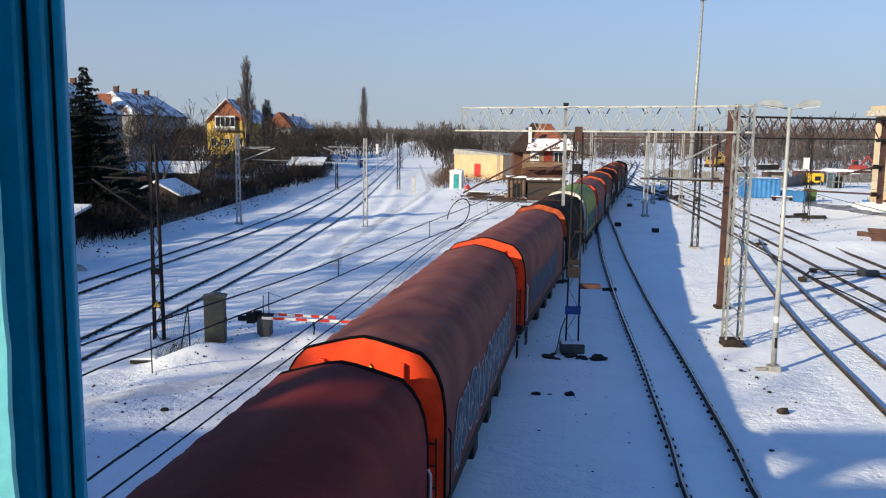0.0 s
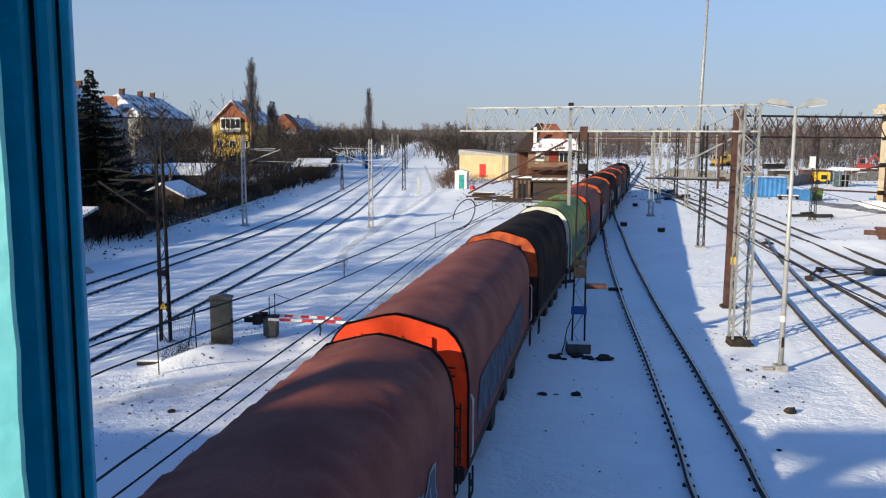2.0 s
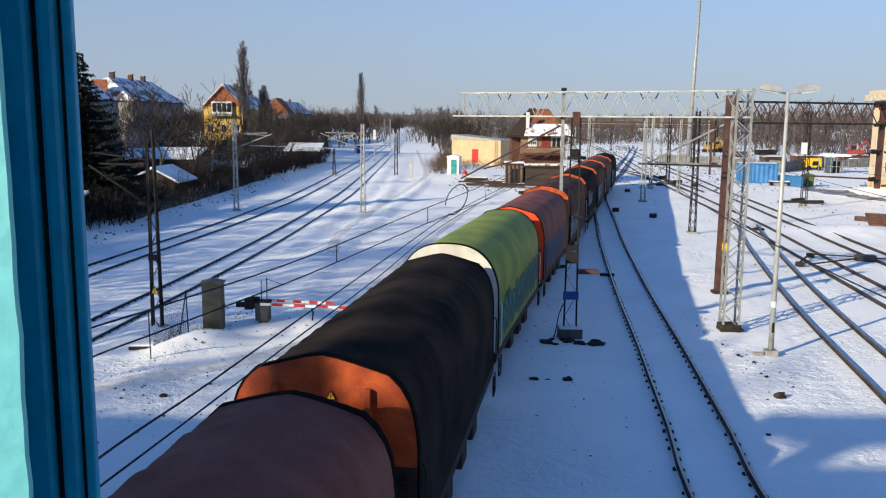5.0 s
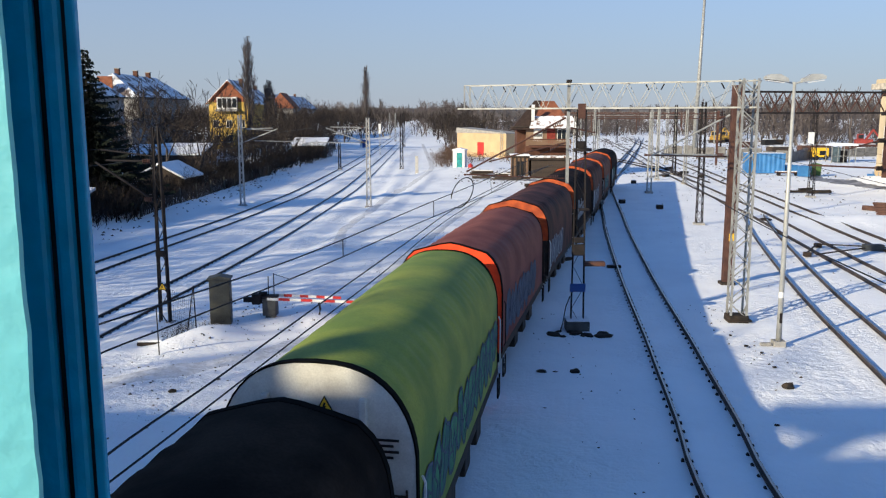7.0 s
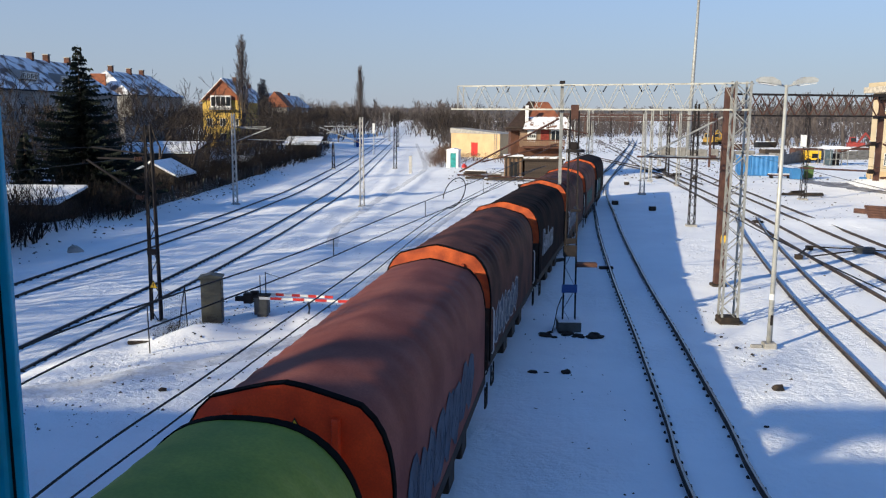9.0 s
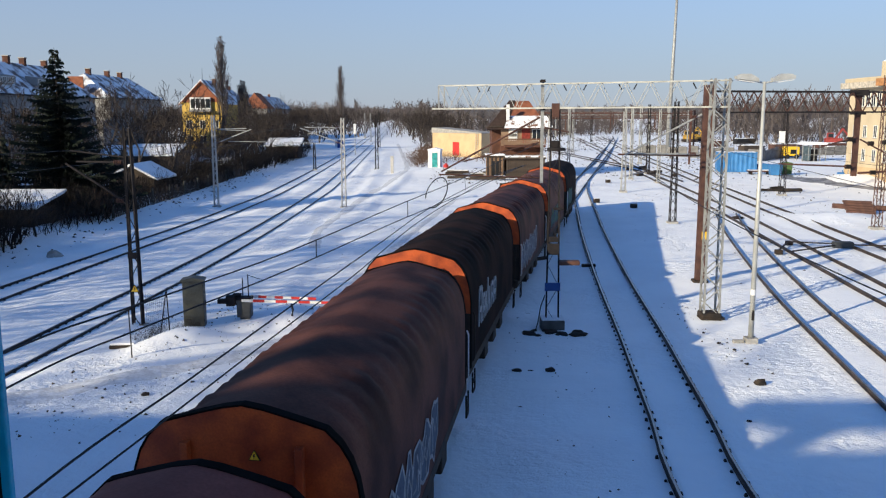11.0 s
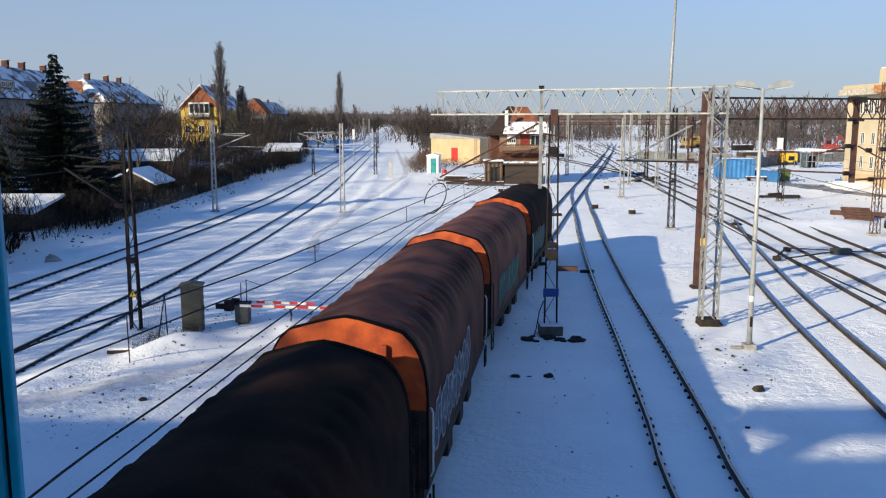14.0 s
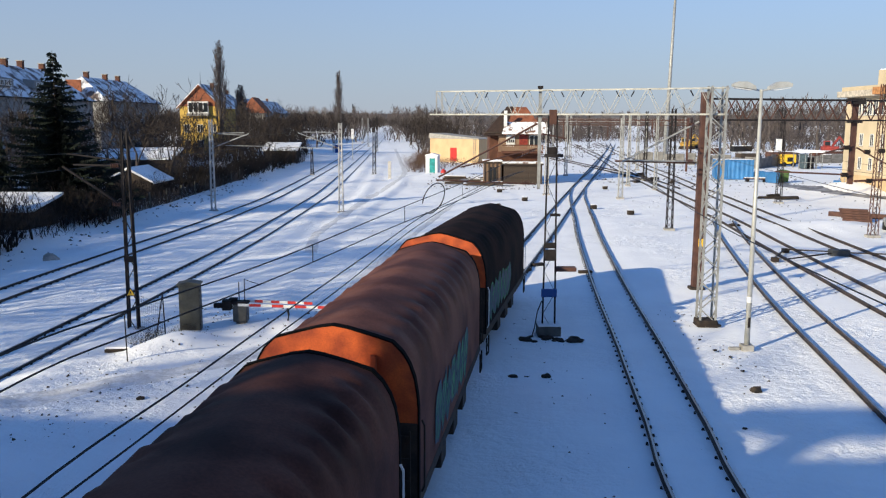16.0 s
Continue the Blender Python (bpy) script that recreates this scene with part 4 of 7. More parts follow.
for s in (-1, 1):
    part("arm", tube(B(), (0, 0, 8.7), (s * 0.35, 0, 8.78), 0.03, 0.03, 8), POLE_GREY, lp)
    bm = B()
    prism(bm, [(s * 0.22, 8.74), (s * 0.95, 8.84), (s * 0.96, 8.93), (s * 0.82, 9.0), (s * 0.5, 9.0), (s * 0.24, 8.86)], -0.14, 0.14)
    hd = part("lamp_head", bm, POLE_GREY, lp, "flat pale lamp head")
    bm = B()
    prism(bm, [(s * 0.34, 8.735), (s * 0.92, 8.815), (s * 0.9, 8.79), (s * 0.4, 8.715)], -0.12, 0.12)
    part("lamp_glass", bm, WHITE, hd)

# more masts across the yard
for x, y, h, w, colour, lab in ((16.22, 59.82, 8.6, 0.42, DARK_STEEL, "dark lattice mast in the yard"), (32.14, 80.42, 9.1, 0.5, DARK_STEEL, "dark lattice mast with a small white box"), (29.14, 56.55, 10.2, 0.5, BROWN_STEEL, "rusty lattice mast at the yard edge"),
                               (17.87, 84.67, 8.0, 0.42, ZINC, "pale lattice mast in the far yard"), (22.4, 102, 8.6, 0.3, ZINC, "slim pale mast in the far yard"), (17.6, 121, 8.9, 0.34, ZINC, "slim pale mast in the far yard"),
                               (10.9, 88.6, 7.6, 0.42, CONCRETE, "weathered lattice mast beside the house"), (26.7, 111.6, 9.0, 0.4, DARK_STEEL, "dark lattice mast in the far yard"), (24.2, 96, 8.3, 0.3, ZINC, "slim pale mast in the far yard"),
                               (31, 135, 9.2, 0.4, ZINC, "slim pale mast in the far yard"), (41.5, 242, 9.5, 0.45, DARK_STEEL, "dark mast at the end of the yard"), (-18.69, 120.56, 3.85, 0.35, DARK_STEEL, "short dark post by the main line"),
                               (-9.84, 120.99, 7.9, 0.42, DARK_STEEL, "dark lattice mast by the main line"), (-28.5, 300, 8.6, 0.5, ZINC, "pale mast by the main line"), (-22.5, 255, 8.4, 0.4, ZINC, "pale mast by the main line"), (-16, 205, 8.4, 0.4, DARK_STEEL, "dark mast by the main line"),
                               (36, 170, 9, 0.4, ZINC, "slim pale mast in the far yard"), (48, 200, 9, 0.4, ZINC, "slim pale mast in the far yard"), (27, 180, 9, 0.4, ZINC, "slim pale mast in the far yard"), (40, 150, 9, 0.4, DARK_STEEL, "dark mast in the far yard"), (60, 230, 9.5, 0.45, ZINC, "slim pale mast in the far yard")):
    m = lattice_mast("lattice_mast", (x, y, 0), h, w, w * 0.9, w * 0.6, w * 0.55, 0.05 if y < 100 else 0.075, colour, lab, step=0.6 if y < 100 else 1.0, far=True)
    if lab.endswith("white box"):
        boxed("signal_box", (-0.55, -0.1, -0.3, 0.1, 5.0, 6.1), WHITE, m, "white box", bevel=0.03)
        boxed("signal_arm", (-0.6, 1.0, -0.1, 0.1, 4.7, 4.8), BROWN_STEEL, m)

def far_portal(x0, x1, y, z, material, label):
    """Two posts and a lattice beam across several tracks."""
    th = thing("portal_gantry", (0, y, 0), 0, label, "gantry", "portal gantries in the far yard")
    for x in (x0, x1):
        part("post", bar(B(), (x, 0, 0), (x, 0, z + 0.4), 0.28), material, th)
    for zz in (z - 0.75, z):
        part("chord", bar(B(), (x0, 0, zz), (x1, 0, zz), 0.13), material, th)
    n = int((x1 - x0) / 1.1)
    for k in range(n):
        a, b = lerp(x0, x1, k / n), lerp(x0, x1, (k + 1) / n)
        brace("brace", (a, 0, z - 0.75 if k % 2 else z), (b, 0, z if k % 2 else z - 0.75), 0.08, 0.06, material, th)
    for k in range(3):
        x = lerp(x0, x1, (k + 0.6) / 3.4)
        part("drop_post", bar(B(), (x, 0, z - 2.6), (x, 0, z), 0.12), material, th)
    return th


for x0, x1, y, z, material, label in ((14.5, 38, 132, 7.9, BROWN_STEEL, "rusty portal gantry over the far turnouts"), (20, 52, 178, 8.2, BROWN_STEEL, "rusty portal gantry deep in the yard"),
                                      (30, 66, 232, 8.4, ZINC, "grey portal gantry deep in the yard"), (42, 84, 285, 8.6, DARK_STEEL, "dark portal gantry at the end of the yard")):
    far_portal(x0, x1, y, z, material, label)

# tall floodlight mast
fm = thing("floodlight_mast", (45.0, 172, 0), 0, "very tall tapering steel floodlight mast", "mast")
part("pole", tube(B(), (0, 0, 0), (0.9, 0, 35.4), 0.46, 0.22, 16), ZINC, fm, smooth=True)
part("lamp_ring", tube(B(), (0.9, 0, 34.8), (0.9, 0, 35.3), 0.8, 0.8, 16), POLE_GREY, fm)


def wire(name, pts, r, label, category="overhead wire", sag=0.0, group="overhead wires", parent=None, smooth=True):
    line = smooth_line(pts, 0.35)[0] if smooth else np.array(pts, float)
    V, F = [], []
    for i, p in enumerate(line):
        t = line[min(i + 1, len(line) - 1)] - line[max(i - 1, 0)]
        t = Vector(t).normalized()
        u = t.cross(Vector((0.01, 0, 1))).normalized()
        w = u.cross(t)
        V += [tuple(Vector(p) + u * (r * math.cos(a)) + w * (r * math.sin(a))) for a in (0.3, 1.57 + 0.3, 3.14 + 0.3, 4.71 + 0.3)]
    for i in range(len(line) - 1):
        for j in range(4):
            a, b = 4 * i + j, 4 * i + (j + 1) % 4
            F.append((a, b, b + 4, a + 4))
    ob = raw(name, V, F, WIRE, parent)
    return tagged(ob, label, category, group) if parent is None else tagged(ob, label)


# contact wires beside and above the train, with droppers and a jumper loop
C1 = [(-3.55, 2.0, 5.62), (-3.4, 6.5, 5.6), (-3.0, 8.3, 5.6), (-2.16, 11.4, 5.6), (-0.9, 17.0, 5.6), (0.8, 24, 5.6), (3.3, 36.2, 5.55)]
M1 = [(-3.6, 2.0, 5.98), (-3.4, 6.5, 5.88), (-3.0, 8.3, 5.85), (-2.16, 11.4, 5.85), (-0.9, 17.0, 5.92), (0.8, 24, 6.05), (4.3, 36.8, 6.6)]
C2 = [(-2.42, 2.0, 5.6), (-2.3, 4.7, 5.6), (-2.05, 6.5, 5.6), (-1.7, 9.2, 5.6), (-1.05, 14, 5.6), (-0.2, 20, 5.6), (1.8, 30, 5.6), (3.6, 37, 5.55)]
M2 = [(-2.85, 2.0, 5.2), (-2.58, 4.7, 5.2), (-2.34, 6.5, 5.2), (-1.97, 9.24, 5.2), (-1.43, 13.1, 5.2), (-0.45, 20, 5.3), (1.7, 30, 5.5), (3.6, 37, 5.55)]
for pts, lab in ((C1, "dark contact wire over the train"), (M1, "dark carrying wire over the train"), (C2, "second dark contact wire over the train"), (M2, "low dark wire beside the train")):
    wire("overhead_wire", pts, 0.009, lab)
for a, b, us in ((C1, M1, (12.5, 17.5, 23)), ):
    for y in us:
        la, lb = smooth_line(a, 0.2)[0], smooth_line(b, 0.2)[0]
        pa = la[np.argmin(abs(la[:, 1] - y))]
        pb = lb[np.argmin(abs(lb[:, 1] - y))]
        wire("dropper", [pa, pb], 0.008, "short dropper between two wires", smooth=False)
lp_pts = []
for k in range(41):
    a = math.radians(-112 + 312 * k / 40)
    lp_pts.append((-0.19 + 0.24 * math.cos(a) + 0.10 * math.sin(a), 20.0 + 0.15 * math.cos(a), 5.88 + 0.36 * math.sin(a)))
wire("jumper_loop", lp_pts, 0.014, "thick looped jumper cable between the wires", smooth=False)
wire("dropper_weight", [(-1.72, 9.3, 5.6), (-1.70, 9.3, 5.5), (-1.715, 9.3, 5.46)], 0.012, "short dark weight hung between wires")
# wires of the main line and the yard
for pts, lab in (([(-17.2, -10, 6.0), (-15.5, 30, 5.7), (-14.6, 71, 5.7), (-13.0, 120, 5.7), (-17, 205, 5.7)], "contact wire of the main line"), ([(-17.2, -10, 7.0), (-15.5, 30, 6.4), (-14.9, 50, 6.1), (-14.6, 71, 6.5), (-13.0, 120, 6.9), (-17, 205, 6.9)], "carrying wire of the main line"),
                 ([(8.1, 38.3, 5.9), (10.5, 60, 5.7), (16, 96, 5.7), (24, 135, 5.8)], "contact wire of the near track"), ([(8.0, 38.3, 5.9), (5.6, 16, 5.6), (4.9, -2, 5.6)], "contact wire of the near track"),
                 ([(16.7, 44, 5.3), (18.5, 58, 5.4), (22, 84, 5.4), (30, 135, 5.6)], "contact wire over the yard"), ([(16.7, 44, 5.3), (13.4, 25, 5.4), (10.5, 5, 5.5)], "contact wire over the yard"),
                 ([(19.6, 42, 5.4), (24, 86, 5.6), (30, 140, 5.7)], "contact wire over the yard"), ([(19.6, 42, 5.4), (18, 25, 5.5), (15, 0, 5.5)], "contact wire over the yard"), ([(11.8, 38.3, 8.9), (16.2, 59.8, 8.5), (24, 96, 8.2)], "stay wire over the yard"),
                 ([(24.0, 43, 5.2), (28.5, 86, 5.6), (36, 155, 5.7)], "contact wire over the yard"), ([(24.0, 43, 5.2), (22.4, 25, 5.4), (20, 2, 5.5)], "contact wire over the yard")):
    wire("overhead_wire", pts, 0.010, lab)


# ---- window at which the camera stands, and the signal tower round it ----
wf = thing("window_1", (0, 0, 0), 0, "blue and turquoise painted window frame, open", "window", kind="structure")
ZA, ZB = 6.9, 8.75
EDGE = -0.2101  # free edge of the sash
boxed("sash_lip", (EDGE - 0.0055, EDGE, 0.440, 0.445, ZA, ZB), FRAME_BLUE, wf, "blue painted lip", bevel=0.001)
# black strips here and at the joint stand in for shade in the gaps
boxed("sash_groove", (EDGE - 0.0085, EDGE - 0.0055, 0.443, 0.449, ZA, ZB), GAP_SHADE, wf)
boxed("sash_stile", (EDGE - 0.0195, EDGE - 0.0085, 0.440, 0.449, ZA, ZB), FRAME_BLUE, wf, "blue painted stile", bevel=0.003)
boxed("joint", (EDGE - 0.0245, EDGE - 0.0190, 0.446, 0.452, ZA, ZB), GAP_SHADE, wf, "black strip for the shaded joint")
boxed("jamb_board", (EDGE - 0.0700, EDGE - 0.0240, 0.441, 0.449, ZA, ZB), FRAME_BLUE, wf, "blue painted jamb", bevel=0.003)
bm = B()
nz = 120
vv = []
TE = (EDGE - 0.0385) * 0.398 / 0.44
for i in range(nz + 1):
    z = lerp(ZA, ZB, i / nz)
    rag = 0.0022 * noise.noise((z * 9, 1, 2)) + 0.0012 * noise.noise((z * 38, 4, 2))
    for x, y in ((-0.70, 0.385), (TE - 0.0012 + rag, 0.398), (TE + rag, 0.400), (TE - 0.045, 0.4405), (-0.70, 0.4405)):
        vv.append(bm.verts.new((x, y, z)))
for i in range(nz):
    for j in range(5):
        a, b = i * 5 + j, i * 5 + (j + 1) % 5
        bm.faces.new((vv[a], vv[b], vv[b + 5], vv[a + 5]))
bmesh.ops.recalc_face_normals(bm, faces=bm.faces[:])
part("reveal", bm, FRAME_TEAL, wf, "turquoise painted reveal")
boxed("window_sill", (-0.7, 1.6, 0.36, 0.86, 6.86, 6.9), FRAME_BLUE, wf, bevel=0.006)
boxed("window_head", (-0.7, 1.6, 0.36, 0.5, 8.75, 8.85), FRAME_BLUE, wf, bevel=0.006)
boxed("stile_far", (1.3, 1.4, 0.40, 0.50, ZA, ZB), FRAME_BLUE, wf, bevel=0.006)
tw = thing("wall_tower", (0, 0, 0), 0, "plain plastered walls of the signal tower", "wall", kind="structure")
for nm, d in (("wall_front_low", (-1.2, 3.2, 0.5, 0.75, 0, 6.86)), ("wall_front_high", (-1.2, 3.2, 0.5, 0.75, 8.85, 10.3)), ("wall_front_left", (-1.2, -0.7, 0.5, 0.75, 6.86, 8.85)), ("wall_front_right", (1.6, 3.2, 0.5, 0.75, 6.86, 8.85)),
              ("wall_left_low", (-1.2, -0.95, -4.5, 0.5, 0, 6.7)), ("wall_left_high", (-1.2, -0.95, -4.5, 0.5, 9.0, 10.3)), ("wall_right_low", (2.95, 3.2, -4.5, 0.5, 0, 6.7)), ("wall_right_high", (2.95, 3.2, -4.5, 0.5, 9.0, 10.3)),
              ("wall_back_low", (-1.2, 3.2, -4.75, -4.5, 0, 6.7)), ("wall_back_high", (-1.2, 3.2, -4.75, -4.5, 9.0, 10.3)), ("corner_pier", (-1.2, -0.95, -4.5, -4.1, 6.7, 9.0)), ("corner_pier", (-1.2, -0.95, 0.2, 0.5, 6.7, 9.0)), ("corner_pier", (2.95, 3.2, -4.5, -4.1, 6.7, 9.0)), ("corner_pier", (2.95, 3.2, 0.2, 0.5, 6.7, 9.0))):
    boxed(nm, d, WHITE, tw)
tagged(boxed("floor", (-0.95, 2.95, -4.5, 0.5, 5.7, 5.9), CONCRETE, None), "grey concrete floor of the tower room", "floor", kind="structure")
tagged(boxed("ceiling", (-1.5, 3.5, -5.0, 1.05, 10.3, 10.5), CONCRETE, None), "flat roof slab of the signal tower", "ceiling", kind="structure")
# unseen blocks added to cast shade on the train and the near snow
tagged(boxed("shade_block", (-44, -27.5, -32, -15.0, 0, 18.2), PLASTER, None), "plain lower unseen block, added to cast shade", "building", kind="structure")
tagged(boxed("shade_block", (-84, -44.01, -32, -15.0, 0, 19.6), PLASTER, None), "plain unseen block, added to cast shade", "building", kind="structure")

# unseen slab and posts added to shape the shade's edge and its lit gap
terrace = thing("shade_canopy", (0, 0, 18.2), 0, "unseen slab on posts, added to cast a band of shade", "canopy", kind="structure")
boxed("shade_slab", (-35.4, -28.5, -17.2, -15.2, 1.75, 2.05), CONCRETE, terrace)
for post_x in (-35.0, -32.4, -29.0):
    boxed("shade_post", (post_x - .35, post_x + .35, -16.0, -15.4, 0, 1.75), CONCRETE, terrace)

# ---- trees, hedges and woods ----
BARK = mat("grey brown bark", (0.085, 0.066, 0.054), 0.9, vary=0.3, scale=4, bump=0.4, island=0.25)
TWIG = mat("brown bare twigs", (0.050, 0.037, 0.029), 0.9, vary=0.25, scale=0.4, bump=0, second=(0.026, 0.020, 0.017), island=0.45)
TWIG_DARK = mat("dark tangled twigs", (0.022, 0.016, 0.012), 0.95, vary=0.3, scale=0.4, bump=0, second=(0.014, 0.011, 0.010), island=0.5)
TWIG_RUST = mat("reddish dry twigs", (0.135, 0.075, 0.045), 0.9, vary=0.3, scale=0.5, bump=0, second=(0.08, 0.05, 0.035), island=0.4)
# paler and greyer than the near twigs: distance haze put into the colour
TWIG_HAZED = mat("far grey brown twigs, haze in the colour", (0.125, 0.105, 0.098), 0.95, vary=0.2, scale=0.05, bump=0, second=(0.090, 0.074, 0.070), island=0.35)
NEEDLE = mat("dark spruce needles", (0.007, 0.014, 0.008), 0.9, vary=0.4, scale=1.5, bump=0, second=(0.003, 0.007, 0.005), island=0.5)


def grow(rnd, p, d, length, radius, depth, out, split=3, spread=0.55, up=0.12, shrink=0.72, bend=0.18):
    """Segments of a branching plant: (start, end, start radius, end radius, depth)."""
    n = 3 if depth > 1 else 2
    for k in range(n):
        d2 = (d + Vector((rnd.gauss(0, bend), rnd.gauss(0, bend), rnd.gauss(0, bend) + up))).normalized()
        q = p + d2 * (length / n)
        r2 = radius * (1 - 0.28 / n * (k + 1) / 1.2)
        out.append((p.copy(), q.copy(), radius, r2, depth))
        p, d, radius = q, d2, r2
        if depth > 0 and k > 0:
            for _ in range(1 if k < n - 1 else split - 1):
                a = Vector((rnd.gauss(0, 1), rnd.gauss(0, 1), rnd.gauss(0, 0.6)))
                a = (a - a.dot(d) * d).normalized()
                grow(rnd, p, (d + a * rnd.uniform(spread * 0.6, spread * 1.5)).normalized(), length * shrink * rnd.uniform(0.75, 1.15), radius * rnd.uniform(0.45, 0.62), depth - 1, out, split, spread, up, shrink, bend)
    return out


def segs_mesh(segs, least=0.0, sides=3):
    V, F = [], []
    for p, q, r0, r1, dp in segs:
        d = (q - p).normalized()
        u = d.cross(Vector((0.31, 0.17, 0.93))).normalized()
        w = d.cross(u)
        k = len(V)
        if sides == 1:
            V += [tuple(p + u * max(r0, least)), tuple(p - u * max(r0, least)), tuple(q - u * max(r1, least * .6)), tuple(q + u * max(r1, least * .6))]
            F.append((k, k + 1, k + 2, k + 3))
            continue
        n = sides if dp < 2 else 6
        for c, r in ((p, max(r0, least)), (q, max(r1, least * 0.7))):
            for j in range(n):
                a = 2 * math.pi * j / n
                V.append(tuple(c + u * (r * math.cos(a)) + w * (r * math.sin(a))))
        F += [(k + j, k + (j + 1) % n, k + n + (j + 1) % n, k + n + j) for j in range(n)]
    return V, F


def bare_tree(seed, height, label, radius=0.17, least=0.024, depth=5, material=None, stems=1, spread=0.55, up=0.1):
    """A leafless tree: trunk and main limbs in one part, the twigs of the crown in another."""
    rnd = random.Random(seed)
    segs = []
    for s in range(stems):
        d = Vector((rnd.gauss(0, 0.12 * (stems > 1) * 2), rnd.gauss(0, 0.12 * (stems > 1) * 2), 1)).normalized()
        grow(rnd, Vector((rnd.gauss(0, .15) * (stems > 1), rnd.gauss(0, .15) * (stems > 1), -0.1)), d, height * 0.36, radius, depth, segs, spread=spread, up=up)
    top = max(q.z for p, q, *_ in segs)
    f = height / top
    segs = [(p * f, q * f, r0, r1, dp) for p, q, r0, r1, dp in segs]
    th = thing("bare_tree", (0, 0, 0), 0, label, "tree", "leafless trees")
    V, F = segs_mesh([s for s in segs if s[4] >= depth - 1], least, 6)
    raw("trunk", V, F, BARK, th)
    V, F = segs_mesh([s for s in segs if s[4] < depth - 1], least)
    raw("crown", V, F, material or TWIG, th)
    return th


def plant_template(seed, height, stems, depth, radius, spread, up, width=0.4, shrink=0.72):
    rnd = random.Random(seed)
    segs = []
    for s in range(stems):
        d = Vector((rnd.gauss(0, spread * 0.5), rnd.gauss(0, spread * 0.5), 1)).normalized()
        grow(rnd, Vector((rnd.gauss(0, width), rnd.gauss(0, width), -0.1)), d, height * 0.4, radius, depth, segs, spread=spread, up=up, shrink=shrink)
    top = max(q.z for p, q, *_ in segs)
    f = height / top
    V, F = segs_mesh([(p * f, q * f, a, b, 0) for p, q, a, b, dp in segs], radius * 0.3, 1)
    return np.array(V), np.array(F)


def scatter(name, templates, places, material, label, category):
    """Many plants joined in one object. places: x, y, z, scale, height scale."""
    VV, FF, n = [], [], 0
    rnd = random.Random(5)
    for x, y, z, s, h in places:
        V, F = templates[rnd.randrange(len(templates))]
        a = rnd.uniform(0, 6.283)
        c, d = math.cos(a), math.sin(a)
        VV.append(np.stack([(V[:, 0] * c - V[:, 1] * d) * s + x, (V[:, 0] * d + V[:, 1] * c) * s + y, V[:, 2] * s * h + z], 1))
        FF.append(F + n)
        n += len(V)
    ob = raw(name, np.concatenate(VV).tolist(), np.concatenate(FF).tolist(), material)
    return tagged(ob, label, category, kind="stuff")


rnd = random.Random(21)
bush_t = [plant_template(30 + k, 2.6, 5, 3, 0.042, 0.75, 0.08, 0.45) for k in range(4)]
shrub_t = [plant_template(40 + k, 6.0, 3, 4, 0.06, 0.6, 0.12, 0.5) for k in range(4)]
wood_t = [plant_template(50 + k, 10.0, 2, 4, 0.20, 0.5, 0.2, 0.6, 0.72) for k in range(4)]
far_t = [plant_template(80 + k, 10.0, 1, 4, 0.26, 0.55, 0.16, 0.3, 0.74) for k in range(4)]
under_t = [plant_template(70 + k, 5.0, 4, 3, 0.15, 0.7, 0.12, 1.4) for k in range(3)]


def fence_x(y):
    return float(np.interp(y, [-20, 30, 47, 57, 69, 84, 99, 123, 190, 300, 500], [-27.5, -25.6, -25.0, -24.9, -24.8, -24.7, -25.3, -25.3, -27.5, -33, -46]))


P = []
for k in range(480):
    y = rnd.uniform(4, 160)
    P.append((fence_x(y) - 0.1 - abs(rnd.gauss(0, 1.2)), y, 0.3, rnd.uniform(0.8, 1.25) * (0.62 if 66 < y < 84 or 46 < y < 58 else 1), rnd.uniform(0.85, 1.15)))
for k in range(150):
    y = rnd.uniform(-14, 52)
    P.append((fence_x(y) - 0.2 - abs(rnd.gauss(0, 1.6)), y, 0.3, rnd.uniform(1.0, 1.5), rnd.uniform(0.9, 1.2)))
for k in range(150):
    y = rnd.uniform(48, 100)
    P.append((fence_x(y) - rnd.uniform(0.6, 7), y, 0.4, rnd.uniform(0.6, 1.1), rnd.uniform(0.8, 1.2)))
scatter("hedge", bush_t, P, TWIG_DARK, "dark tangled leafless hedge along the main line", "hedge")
P = []
for k in range(430):
    y = rnd.uniform(10, 190)
    x = fence_x(y) - rnd.uniform(1.5, 16)
    if any(abs(y - sy) < 3.5 and abs(x - sx) < 5.5 for sx, sy in ((-31, 57), (-28.5, 80.5), (-34, 101), (-28.5, 151))) or (60 < y < 78 and x > -33) or (84 < y < 99 and -40 < x < -29) or (136 < y < 150 and x > -34) or (45 < y < 55 and x > -36):
        continue
    low_here = 0.6 if -0.325 < x / y < -0.25 and y > 70 else 1.0
    P.append((x, y, 0.4, rnd.uniform(0.7, 1.25) * low_here, rnd.uniform(0.8, 1.2)))
scatter("shrubs", shrub_t, P, TWIG, "brown leafless shrubs in the allotment gardens", "shrub")
P = [(fence_x(y) - rnd.uniform(0.2, 1.5), y, 0.35, rnd.uniform(0.5, 0.85), 1.0) for y in [rnd.uniform(58, 68) for _ in range(26)]]
P += [(rnd.uniform(-5.2, -2.5), rnd.uniform(126, 175), 0, rnd.uniform(0.6, 1.0), 1.0) for _ in range(60)]
P += [(rnd.uniform(-4, 8), rnd.uniform(136, 152), 0, rnd.uniform(0.5, 0.9), 0.8) for _ in range(40)]
scatter("dry_shrubs", bush_t, P, TWIG_RUST, "reddish dry bushes at the bank and by the shed", "shrub")
